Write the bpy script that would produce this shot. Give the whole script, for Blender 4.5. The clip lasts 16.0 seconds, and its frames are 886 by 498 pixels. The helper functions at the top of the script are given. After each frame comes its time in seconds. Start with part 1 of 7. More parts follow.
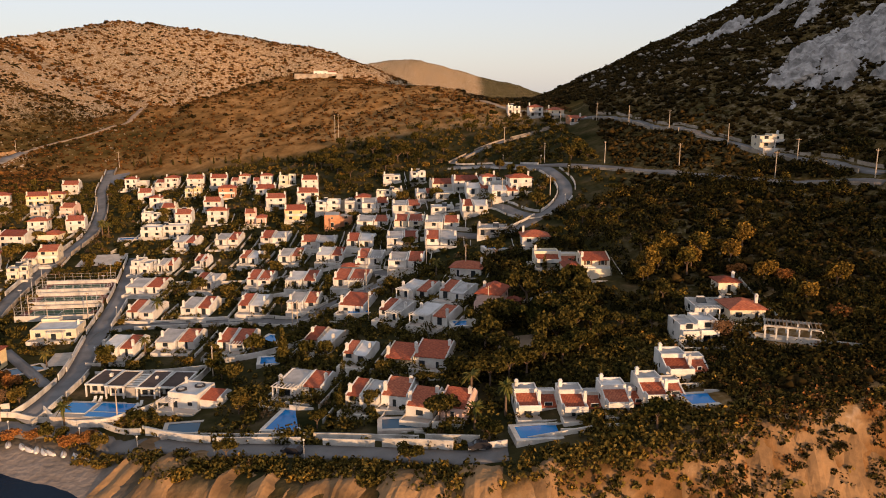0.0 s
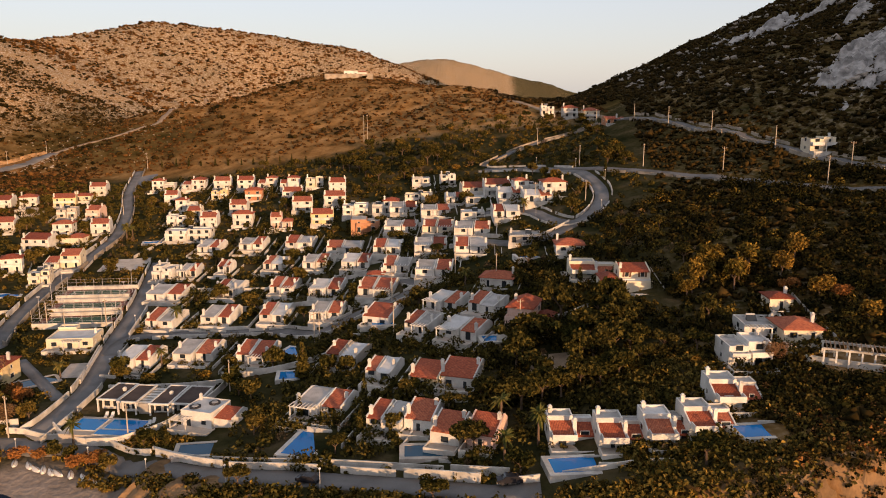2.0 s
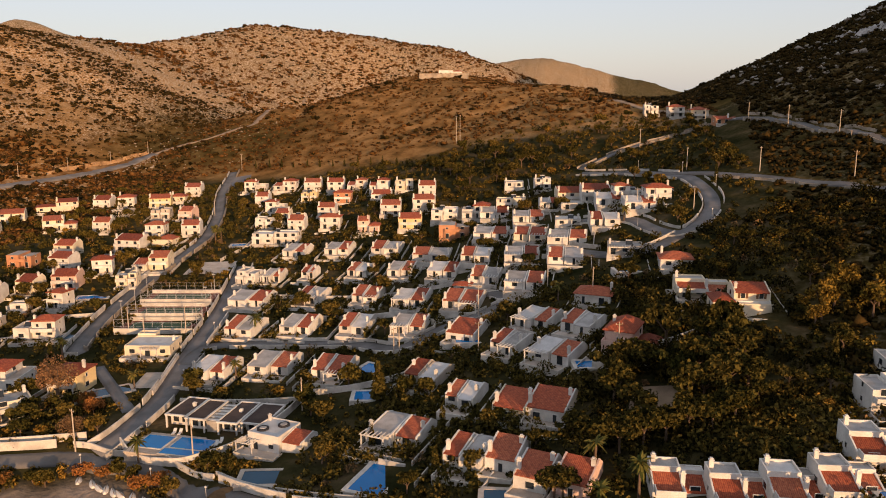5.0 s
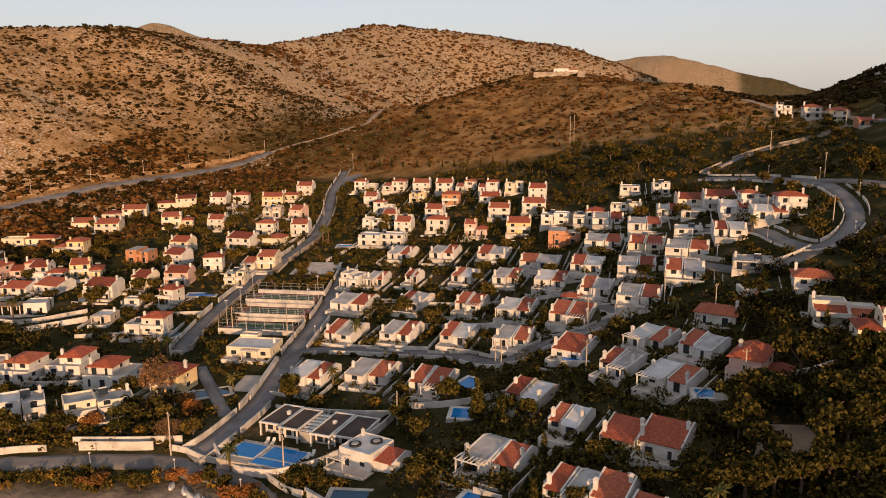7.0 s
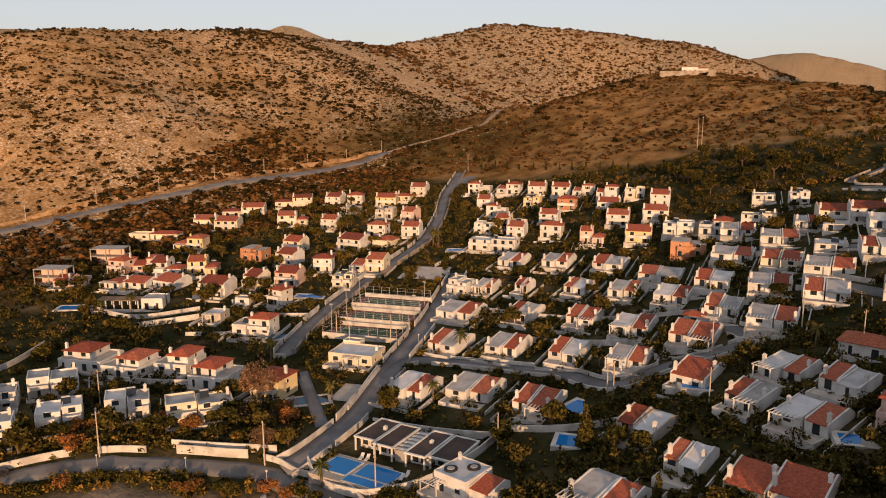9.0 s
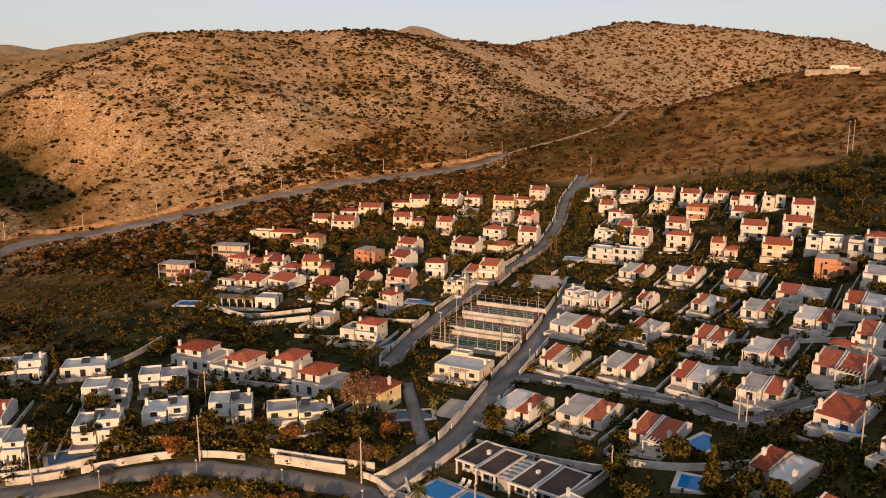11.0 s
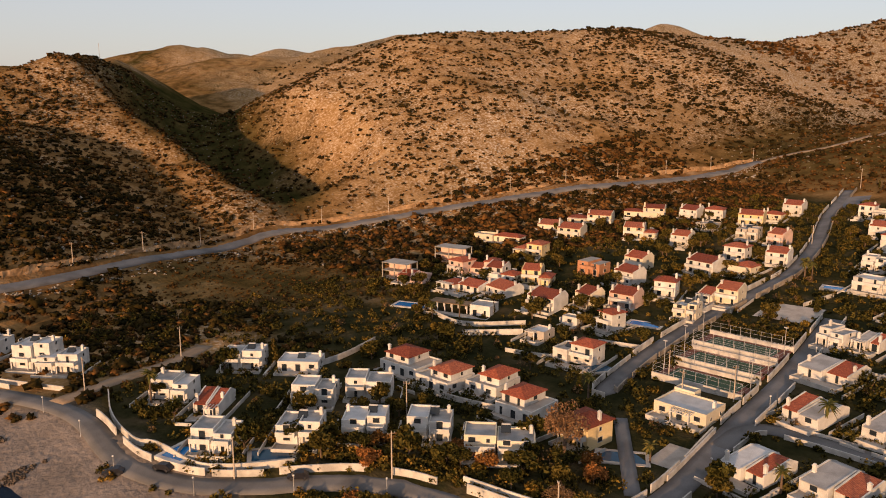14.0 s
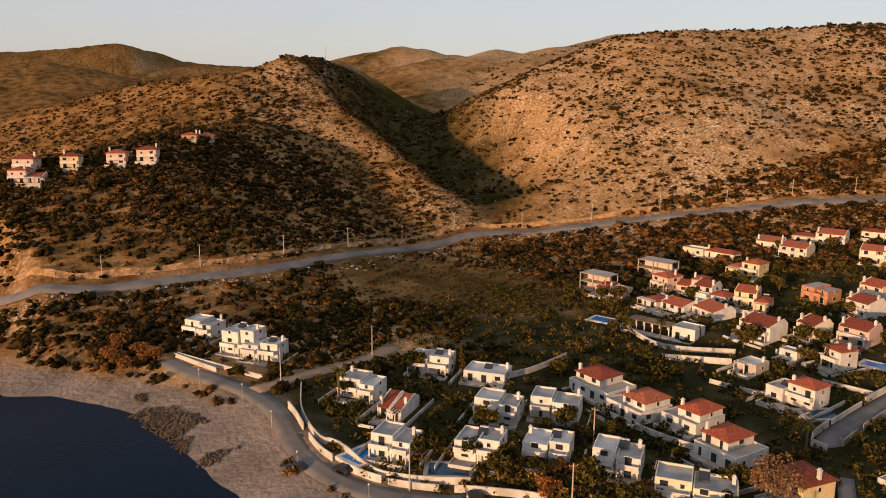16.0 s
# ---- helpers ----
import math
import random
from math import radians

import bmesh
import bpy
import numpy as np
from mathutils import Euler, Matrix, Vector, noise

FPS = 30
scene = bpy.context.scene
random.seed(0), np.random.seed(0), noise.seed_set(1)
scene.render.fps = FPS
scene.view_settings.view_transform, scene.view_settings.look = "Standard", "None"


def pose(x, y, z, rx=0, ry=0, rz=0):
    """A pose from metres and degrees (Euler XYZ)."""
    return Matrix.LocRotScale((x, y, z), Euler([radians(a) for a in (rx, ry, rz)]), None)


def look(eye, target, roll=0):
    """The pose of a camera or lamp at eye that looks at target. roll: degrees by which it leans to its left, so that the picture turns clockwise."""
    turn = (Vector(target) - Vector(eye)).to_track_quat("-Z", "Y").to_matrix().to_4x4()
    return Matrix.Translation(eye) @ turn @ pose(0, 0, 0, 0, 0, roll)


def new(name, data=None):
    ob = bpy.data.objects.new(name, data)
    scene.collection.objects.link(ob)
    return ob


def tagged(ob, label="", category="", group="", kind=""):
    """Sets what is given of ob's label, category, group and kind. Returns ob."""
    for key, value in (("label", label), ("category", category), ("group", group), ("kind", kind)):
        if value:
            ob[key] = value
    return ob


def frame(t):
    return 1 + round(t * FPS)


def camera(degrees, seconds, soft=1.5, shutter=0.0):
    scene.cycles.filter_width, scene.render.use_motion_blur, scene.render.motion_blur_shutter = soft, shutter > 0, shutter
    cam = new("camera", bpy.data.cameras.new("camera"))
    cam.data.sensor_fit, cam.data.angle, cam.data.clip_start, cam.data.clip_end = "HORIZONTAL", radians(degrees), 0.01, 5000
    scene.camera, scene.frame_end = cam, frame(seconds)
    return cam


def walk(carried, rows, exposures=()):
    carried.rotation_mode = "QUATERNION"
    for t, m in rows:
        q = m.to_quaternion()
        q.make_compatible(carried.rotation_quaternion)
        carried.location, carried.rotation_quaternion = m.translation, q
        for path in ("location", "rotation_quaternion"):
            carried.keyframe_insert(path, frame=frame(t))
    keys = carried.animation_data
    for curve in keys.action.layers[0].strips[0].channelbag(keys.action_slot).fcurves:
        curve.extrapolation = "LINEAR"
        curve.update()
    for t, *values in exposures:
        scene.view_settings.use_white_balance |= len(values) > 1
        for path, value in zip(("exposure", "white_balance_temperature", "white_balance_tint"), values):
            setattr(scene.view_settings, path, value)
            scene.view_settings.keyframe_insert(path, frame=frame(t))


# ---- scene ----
# camera: a drone gliding forwards over the shore while it turns to the left
cam = camera(59.04, 16.0, soft=1.0)
PATH = [
    (0, (-0.00, 0.00, 60.00), (-0.00, 98.11, 40.63), 0.31),
    (0.5, (0.07, 2.82, 60.12), (-0.80, 100.93, 40.77), 0.32),
    (1, (0.28, 5.67, 60.28), (-1.57, 103.76, 40.90), 0.29),
    (1.5, (0.42, 8.52, 60.34), (-2.44, 106.57, 40.93), 0.24),
    (2, (0.53, 11.31, 60.37), (-3.49, 109.32, 40.93), 0.22),
    (2.5, (0.61, 14.05, 60.43), (-4.68, 111.99, 40.96), 0.19),
    (3, (0.70, 16.73, 60.48), (-5.93, 114.59, 41.01), 0.17),
    (3.5, (0.83, 19.51, 60.39), (-7.72, 117.22, 40.93), 0.10),
    (4, (0.90, 22.28, 60.29), (-9.89, 119.78, 40.84), 0.02),
    (4.5, (0.91, 25.04, 60.19), (-12.40, 122.23, 40.75), -0.06),
    (5, (0.88, 27.79, 60.11), (-15.23, 124.55, 40.66), -0.14),
    (5.5, (0.75, 30.55, 60.07), (-18.44, 126.74, 40.61), -0.20),
    (6, (0.49, 32.95, 60.22), (-22.08, 128.40, 40.72), -0.21),
    (6.5, (0.27, 35.68, 60.30), (-25.87, 130.21, 40.77), -0.24),
    (7, (-0.11, 38.51, 60.41), (-29.96, 131.92, 40.85), -0.23),
    (7.5, (-0.50, 41.21, 60.48), (-34.01, 133.38, 40.92), -0.23),
    (8, (-0.78, 43.73, 60.50), (-37.77, 134.56, 40.99), -0.26),
    (8.5, (-1.33, 46.53, 60.53), (-41.68, 135.92, 41.02), -0.27),
    (9, (-2.01, 49.34, 60.57), (-45.68, 137.16, 41.06), -0.27),
    (9.5, (-2.79, 52.10, 60.61), (-49.75, 138.20, 41.10), -0.27),
    (10, (-3.69, 54.82, 60.65), (-53.93, 139.05, 41.14), -0.26),
    (10.5, (-4.70, 57.47, 60.70), (-58.21, 139.66, 41.19), -0.24),
    (11, (-5.96, 59.80, 60.76), (-62.77, 139.75, 41.27), -0.19),
    (11.5, (-7.09, 61.89, 60.89), (-67.19, 139.40, 41.40), -0.14),
    (12, (-8.15, 64.04, 60.99), (-71.65, 138.80, 41.52), -0.08),
    (12.5, (-9.30, 66.50, 61.04), (-76.32, 138.12, 41.57), -0.07),
    (13, (-10.63, 69.01, 61.06), (-81.24, 137.10, 41.60), -0.05),
    (13.5, (-12.11, 71.36, 61.08), (-86.40, 135.42, 41.64), 0.01),
    (14, (-13.68, 73.62, 61.12), (-91.69, 133.09, 41.70), 0.07),
    (14.5, (-15.44, 75.80, 61.18), (-97.04, 130.24, 41.75), 0.13),
    (15, (-17.24, 77.70, 61.33), (-102.13, 126.85, 41.88), 0.21),
    (15.5, (-19.02, 79.21, 61.53), (-106.89, 122.81, 42.08), 0.34),
    (16, (-20.95, 80.39, 61.82), (-111.76, 117.45, 42.31), 0.52),
]
walk(cam, [(t, look(eye, target, roll)) for t, eye, target, roll in PATH], exposures=[(0.0, 0.5), (3.0, 0.48), (6.0, 0.34), (8.0, 0.26), (16.0, 0.26)])

# ---- sky, sun and exposure: a low sun over the sea, behind the camera ----
SUN_AZIMUTH, SUN_HEIGHT = 150.0, 6.8  # degrees clockwise from +y, degrees above the horizon
world = bpy.data.worlds.new("sky")
scene.world = world
world.use_nodes = True
sky = world.node_tree.nodes.new("ShaderNodeTexSky")
sky.sky_type, sky.sun_disc = "NISHITA", False
sky.sun_elevation, sky.sun_rotation = radians(SUN_HEIGHT), radians(SUN_AZIMUTH)
sky.air_density, sky.dust_density, sky.ozone_density = 1.0, 1.0, 2.5
warm = world.node_tree.nodes.new("ShaderNodeMix")  # the evening's rosy cast
warm.data_type, warm.blend_type = "RGBA", "MULTIPLY"
warm.inputs[0].default_value, warm.inputs[7].default_value = 1.0, (1.2, 1.0, 1.14, 1)
world.node_tree.links.new(sky.outputs[0], warm.inputs[6])
haze = world.node_tree.nodes.new("ShaderNodeMix")  # thin high haze evens the sky out
haze.data_type = "RGBA"
haze.inputs[0].default_value, haze.inputs[7].default_value = 0.55, (4.95, 4.75, 4.7, 1)
world.node_tree.links.new(warm.outputs[2], haze.inputs[6])
world.node_tree.links.new(haze.outputs[2], world.node_tree.nodes["Background"].inputs[0])
world.node_tree.nodes["Background"].inputs[1].default_value = 0.135
sun = new("sun", bpy.data.lights.new("sun", "SUN"))
sun.data.energy, sun.data.angle, sun.data.color = 5.0, radians(0.6), (1.0, 0.575, 0.29)
az, el = radians(SUN_AZIMUTH), radians(SUN_HEIGHT)
sun.matrix_world = look((math.sin(az) * 100, math.cos(az) * 100, math.tan(el) * 100), (0, 0, 0))

# ---- materials ----
def material(name, rough=0.8, metal=0.0, gloss=0.15):
    m = bpy.data.materials.new(name)
    m.use_nodes = True
    b = m.node_tree.nodes["Principled BSDF"]
    b.inputs["Roughness"].default_value, b.inputs["Metallic"].default_value = rough, metal
    b.inputs["Specular IOR Level"].default_value = gloss
    return m, m.node_tree.nodes, m.node_tree.links, b


def noise_node(nodes, links, scale, detail=4.0, source="Object"):
    at = nodes.new("ShaderNodeNewGeometry") if source == "World" else nodes.new("ShaderNodeTexCoord")
    n = nodes.new("ShaderNodeTexNoise")
    n.inputs["Scale"].default_value, n.inputs["Detail"].default_value = scale, detail
    links.new(at.outputs["Position" if source == "World" else "Object"], n.inputs["Vector"])
    return n


def ramp(nodes, links, value, stops):
    r = nodes.new("ShaderNodeValToRGB")
    while len(r.color_ramp.elements) < len(stops):
        r.color_ramp.elements.new(0.5)
    for e, (p, c) in zip(r.color_ramp.elements, stops):
        e.position, e.color = p, (*c, 1)
    links.new(value, r.inputs[0])
    return r.outputs[0]


def mix(nodes, links, fac, a, b, kind="MIX"):
    n = nodes.new("ShaderNodeMix")
    n.data_type, n.blend_type = "RGBA", kind
    for socket, v in ((n.inputs[0], fac), (n.inputs[6], a), (n.inputs[7], b)):
        if isinstance(v, (float, int)):
            socket.default_value = v
        elif isinstance(v, tuple):
            socket.default_value = (*v, 1)
        else:
            links.new(v, socket)
    return n.outputs[2]


def bump(nodes, links, shader, height, strength, distance):
    n = nodes.new("ShaderNodeBump")
    n.inputs["Strength"].default_value, n.inputs["Distance"].default_value = strength, distance
    links.new(height, n.inputs["Height"])
    links.new(n.outputs[0], shader.inputs["Normal"])


def worn(name, color, rough=0.85, grain=6.0, blotch=0.35, spread=0.25, relief=0.02, source="World"):
    """Plaster, concrete, stone: stains at metre size, grain at hand size, and a tone of its own for each object."""
    m, nodes, links, b = material(name, rough)
    big, fine = noise_node(nodes, links, blotch, 5, source), noise_node(nodes, links, grain, 3, source)
    dark = tuple(c * (1 - spread) for c in color)
    stained = ramp(nodes, links, big.outputs[0], [(0.35, dark), (0.6, color)])
    grained = mix(nodes, links, 0.25, stained, ramp(nodes, links, fine.outputs[0], [(0.3, (0.35, 0.33, 0.3)), (0.65, (1, 1, 1))]), "MULTIPLY")
    info = nodes.new("ShaderNodeObjectInfo")
    tone = ramp(nodes, links, info.outputs["Random"], [(0, (0.86, 0.85, 0.83)), (1, (1, 1, 1))])
    links.new(mix(nodes, links, 1.0, grained, tone, "MULTIPLY"), b.inputs["Base Color"])
    if relief:
        bump(nodes, links, b, fine.outputs[0], 0.4, relief)
    return m


TONES = {
    "w": worn("white_plaster", (0.69, 0.675, 0.64), spread=0.24), "c": worn("cream_plaster", (0.72, 0.645, 0.50), spread=0.14),
    "y": worn("yellow_plaster", (0.74, 0.58, 0.32), spread=0.15), "p": worn("pink_plaster", (0.70, 0.50, 0.42), spread=0.15),
    "t": worn("terracotta_plaster", (0.50, 0.25, 0.14), spread=0.2), "s": worn("grey_stone", (0.48, 0.43, 0.37), spread=0.25),
}
TONE_WORDS = {"w": "white", "c": "cream", "y": "pale yellow", "p": "pale pink", "t": "terracotta", "s": "grey stone"}


def tile_material():
    m, nodes, links, b = material("clay_tiles", 0.75)
    at = nodes.new("ShaderNodeTexCoord")
    wave = nodes.new("ShaderNodeTexWave")
    wave.wave_type, wave.bands_direction = "BANDS", "X"
    wave.inputs["Scale"].default_value, wave.inputs["Distortion"].default_value = 1.1, 0.15
    links.new(at.outputs["Object"], wave.inputs["Vector"])
    rows = nodes.new("ShaderNodeTexWave")
    rows.wave_type, rows.bands_direction, rows.wave_profile = "BANDS", "Y", "SAW"
    rows.inputs["Scale"].default_value = 0.9
    links.new(at.outputs["Object"], rows.inputs["Vector"])
    spots = noise_node(nodes, links, 2.2, 5)
    clay = ramp(nodes, links, spots.outputs[0], [(0.3, (0.22, 0.06, 0.035)), (0.55, (0.37, 0.10, 0.05)), (0.75, (0.46, 0.17, 0.085))])
    grooved = mix(nodes, links, 0.45, clay, ramp(nodes, links, wave.outputs[0], [(0.0, (0.35, 0.3, 0.28)), (0.5, (1, 1, 1))]), "MULTIPLY")
    info = nodes.new("ShaderNodeObjectInfo")
    tone = ramp(nodes, links, info.outputs["Random"], [(0, (0.55, 0.5, 0.5)), (0.5, (0.95, 0.9, 0.9)), (1, (1.0, 1.15, 1.2))])
    links.new(mix(nodes, links, 1.0, grooved, tone, "MULTIPLY"), b.inputs["Base Color"])
    both = nodes.new("ShaderNodeMath")
    both.operation = "ADD"
    links.new(wave.outputs[0], both.inputs[0])
    links.new(rows.outputs[0], both.inputs[1])
    bump(nodes, links, b, both.outputs[0], 0.7, 0.06)
    return m


def leaf_material(name, dark, light, source="Object", scale=1.2):
    m, nodes, links, b = material(name, 0.9, gloss=0.03)
    n = noise_node(nodes, links, scale, 3, source)
    g = nodes.new("ShaderNodeNewGeometry")
    both = mix(nodes, links, 0.5, n.outputs[0], g.outputs["Random Per Island"])
    color = ramp(nodes, links, both, [(0.3, dark), (0.7, light)])
    info = nodes.new("ShaderNodeObjectInfo")
    tone = ramp(nodes, links, info.outputs["Random"], [(0, (0.65, 0.7, 0.6)), (1, (1.25, 1.1, 1.0))])
    links.new(mix(nodes, links, 1.0, color, tone, "MULTIPLY"), b.inputs["Base Color"])
    b.inputs["Subsurface Weight"].default_value = 0.0
    return m


def glass_material():
    m, nodes, links, b = material("window_glass", 0.08)
    b.inputs["Base Color"].default_value = (0.02, 0.025, 0.03, 1)
    b.inputs["Specular IOR Level"].default_value = 0.5
    return m


def water_material(name, deep, rough, scale, strength):
    m, nodes, links, b = material(name, rough)
    n = noise_node(nodes, links, scale, 3, "World")
    links.new(ramp(nodes, links, noise_node(nodes, links, scale * 0.05, 3, "World").outputs[0], [(0.3, tuple(0.75 * c for c in deep)), (0.7, deep)]), b.inputs["Base Color"])
    b.inputs["Specular IOR Level"].default_value = 0.03 if "sea" in name else 0.12
    bump(nodes, links, b, n.outputs[0], strength, 0.1)
    return m


def ground_material():
    """Bare rock, dry scrub, grass that doubles as painted shade, garden soil, beach sand and cliff earth, by the kind
    of land laid down in the mesh.
    """
    m, nodes, links, b = material("ground", 1.0, gloss=0.0)
    kind = nodes.new("ShaderNodeVertexColor")
    kind.layer_name = "kind"  # red: open hill, green: sand, blue: cliff earth; none: gardens
    split = nodes.new("ShaderNodeSeparateColor")
    links.new(kind.outputs[0], split.inputs[0])
    tint = nodes.new("ShaderNodeVertexColor")
    tint.layer_name = "cover"  # red: burnt brown scrub, green: grass and painted shade, blue: pale rock
    cover = nodes.new("ShaderNodeSeparateColor")
    links.new(tint.outputs[0], cover.inputs[0])
    big, mid, fine = (noise_node(nodes, links, s, 6, "World") for s in (0.012, 0.09, 0.7))
    soil = ramp(nodes, links, mid.outputs[0], [(0.3, (0.016, 0.018, 0.007)), (0.52, (0.040, 0.036, 0.015)), (0.75, (0.11, 0.08, 0.045))])
    dry = ramp(nodes, links, mid.outputs[0], [(0.28, (0.15, 0.08, 0.028)), (0.5, (0.31, 0.175, 0.066)), (0.7, (0.43, 0.27, 0.125))])
    burnt = ramp(nodes, links, mid.outputs[0], [(0.3, (0.07, 0.04, 0.014)), (0.52, (0.22, 0.12, 0.043)), (0.72, (0.31, 0.18, 0.075))])
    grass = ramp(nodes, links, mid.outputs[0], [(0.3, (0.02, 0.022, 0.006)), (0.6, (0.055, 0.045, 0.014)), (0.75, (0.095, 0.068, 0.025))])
    rock = ramp(nodes, links, fine.outputs[0], [(0.3, (0.2, 0.14, 0.085)), (0.55, (0.42, 0.32, 0.21)), (0.7, (0.58, 0.49, 0.39))])
    open_land = mix(nodes, links, cover.outputs[0], dry, burnt)
    open_land = mix(nodes, links, cover.outputs[1], open_land, grass)
    bare = nodes.new("ShaderNodeMath")
    bare.operation, bare.use_clamp = "MULTIPLY", True
    links.new(ramp(nodes, links, fine.outputs[0], [(0.44, (0, 0, 0)), (0.6, (1, 1, 1))]), bare.inputs[0])
    links.new(cover.outputs[2], bare.inputs[1])
    open_land = mix(nodes, links, bare.outputs[0], open_land, rock)
    color = mix(nodes, links, split.outputs[0], soil, open_land)
    sand = ramp(nodes, links, mid.outputs[0], [(0.3, (0.165, 0.135, 0.112)), (0.7, (0.265, 0.215, 0.178))])
    color = mix(nodes, links, split.outputs[1], color, sand)
    earth = ramp(nodes, links, mid.outputs[0], [(0.3, (0.06, 0.035, 0.016)), (0.5, (0.18, 0.095, 0.038)), (0.68, (0.30, 0.20, 0.11))])
    color = mix(nodes, links, split.outputs[2], color, earth)
    links.new(mix(nodes, links, 0.35, color, ramp(nodes, links, fine.outputs[0], [(0.3, (0.3, 0.3, 0.3)), (0.6, (1, 1, 1))]), "MULTIPLY"), b.inputs["Base Color"])
    bump(nodes, links, b, fine.outputs[0], 0.9, 0.6)
    return m


WHITE = TONES["w"]
TILES = tile_material()
FLAT = worn("roof_screed", (0.42, 0.41, 0.40), spread=0.3, source="World")
PALE_FLAT = worn("whitewashed_roof", (0.60, 0.60, 0.60), spread=0.2)
DARK_FLAT = worn("dark_gravel_roof", (0.09, 0.065, 0.055), spread=0.3)
CONCRETE = worn("concrete", (0.42, 0.39, 0.35), spread=0.3)
PAVING = worn("terrace_paving", (0.50, 0.44, 0.38), spread=0.25)
ASPHALT = worn("worn_asphalt", (0.185, 0.18, 0.18), rough=0.8, blotch=0.15, spread=0.35)
DIRT = worn("dirt_track", (0.34, 0.25, 0.17), blotch=0.2, spread=0.3)
WALLING = worn("white_garden_wall", (0.62, 0.59, 0.54), spread=0.35)
RUBBLE = worn("rubble_wall", (0.40, 0.34, 0.27), grain=2.5, spread=0.4, relief=0.08)
WOOD = worn("weathered_wood", (0.30, 0.20, 0.12), grain=9, spread=0.3)
POLE = worn("pale_pole_wood", (0.50, 0.43, 0.35), grain=5, spread=0.2)
METAL = worn("galvanised_steel", (0.45, 0.45, 0.45), rough=0.45, spread=0.2)
PAINT = worn("window_paint", (0.62, 0.60, 0.56), spread=0.1)
SHUTTER = worn("brown_shutter", (0.16, 0.09, 0.05), spread=0.2)
BARK = worn("bark", (0.16, 0.11, 0.075), grain=8, spread=0.4)
RUBBER = worn("dark_vent", (0.04, 0.04, 0.045), spread=0.2)
GLASS = glass_material()
POOL = water_material("pool_water", (0.008, 0.17, 0.46), 0.06, 2.0, 0.15)
# pool water again, with shade put into its colour
DARK_POOL = water_material("shaded_pool_water", (0.02, 0.07, 0.12), 0.06, 2.0, 0.15)
SEA_WATER = water_material("sea_water", (0.002, 0.010, 0.024), 0.25, 0.8, 0.5)
COURT_GREEN = worn("green_court", (0.07, 0.12, 0.07), spread=0.2)
COURT_RED = worn("red_court", (0.24, 0.10, 0.075), spread=0.2)
CAR_DARK = material("car_paint_dark", 0.25)[0]
CAR_DARK.node_tree.nodes["Principled BSDF"].inputs["Base Color"].default_value = (0.02, 0.02, 0.024, 1)
LEAVES = {
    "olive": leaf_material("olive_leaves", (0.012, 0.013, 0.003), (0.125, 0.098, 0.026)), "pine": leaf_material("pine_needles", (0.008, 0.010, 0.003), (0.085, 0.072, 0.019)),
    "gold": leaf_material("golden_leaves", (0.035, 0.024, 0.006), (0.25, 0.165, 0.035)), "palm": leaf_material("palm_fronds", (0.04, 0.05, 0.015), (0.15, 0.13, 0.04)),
    # maquis made near-black, so that the eastern wood looks shaded
    "maquis": leaf_material("shade_dark_maquis", (0.004, 0.005, 0.002), (0.05, 0.04, 0.012)),
    "dry": leaf_material("dry_twigs", (0.10, 0.06, 0.035), (0.27, 0.16, 0.09)), "rust": leaf_material("rust_tamarisk", (0.12, 0.055, 0.02), (0.30, 0.14, 0.045)),
}
SCRUB = leaf_material("scrub_leaves", (0.010, 0.009, 0.003), (0.05, 0.034, 0.011), "World", 0.05)
BROWN_SCRUB = leaf_material("brown_scrub", (0.035, 0.019, 0.007), (0.16, 0.08, 0.027), "World", 0.05)
PALE_SCRUB = leaf_material("dry_scrub", (0.07, 0.045, 0.02), (0.2, 0.13, 0.06), "World", 0.05)
GREY_ROCK = worn("grey_crag", (0.46, 0.44, 0.42), grain=0.8, blotch=0.22, spread=0.6, relief=0.7)
OCHRE_ROCK = worn("ochre_rock", (0.42, 0.26, 0.13), grain=1.2, blotch=0.3, spread=0.5, relief=0.25)
CLIFF_EARTH = worn("cliff_earth", (0.32, 0.195, 0.095), grain=1.6, blotch=0.12, spread=0.62, relief=0.3)
SHORE_ROCK = worn("dark_shore_rock", (0.13, 0.10, 0.075), grain=1.5, spread=0.5, relief=0.1)
ROCK = worn("limestone", (0.42, 0.37, 0.31), grain=1.5, spread=0.4, relief=0.1)

# ---- the lie of the land ----
SEA = -15.0


def soft_plus(v, k):
    return 0.5 * (v + np.sqrt(v * v + k * k))


def soft_max(a, b, k):
    return 0.5 * (a + b + np.sqrt((a - b) ** 2 + k * k))


def step(a, b, v):
    u = np.clip((v - a) / (b - a), 0, 1)
    return u * u * (3 - 2 * u)


def ridge(X, Y, crest, slope, rounding):
    """A hill as a tent that falls away on both sides of its crest line (x, y, height)."""
    best = np.full(X.shape, -1e4)
    for (ax, ay, az), (bx, by, bz) in zip(crest, crest[1:]):
        dx, dy = bx - ax, by - ay
        s = np.clip(((X - ax) * dx + (Y - ay) * dy) / (dx * dx + dy * dy), 0, 1)
        d2 = (X - ax - s * dx) ** 2 + (Y - ay - s * dy) ** 2
        best = np.maximum(best, az + s * (bz - az) - slope * (np.sqrt(d2 + rounding**2) - rounding))
    return best


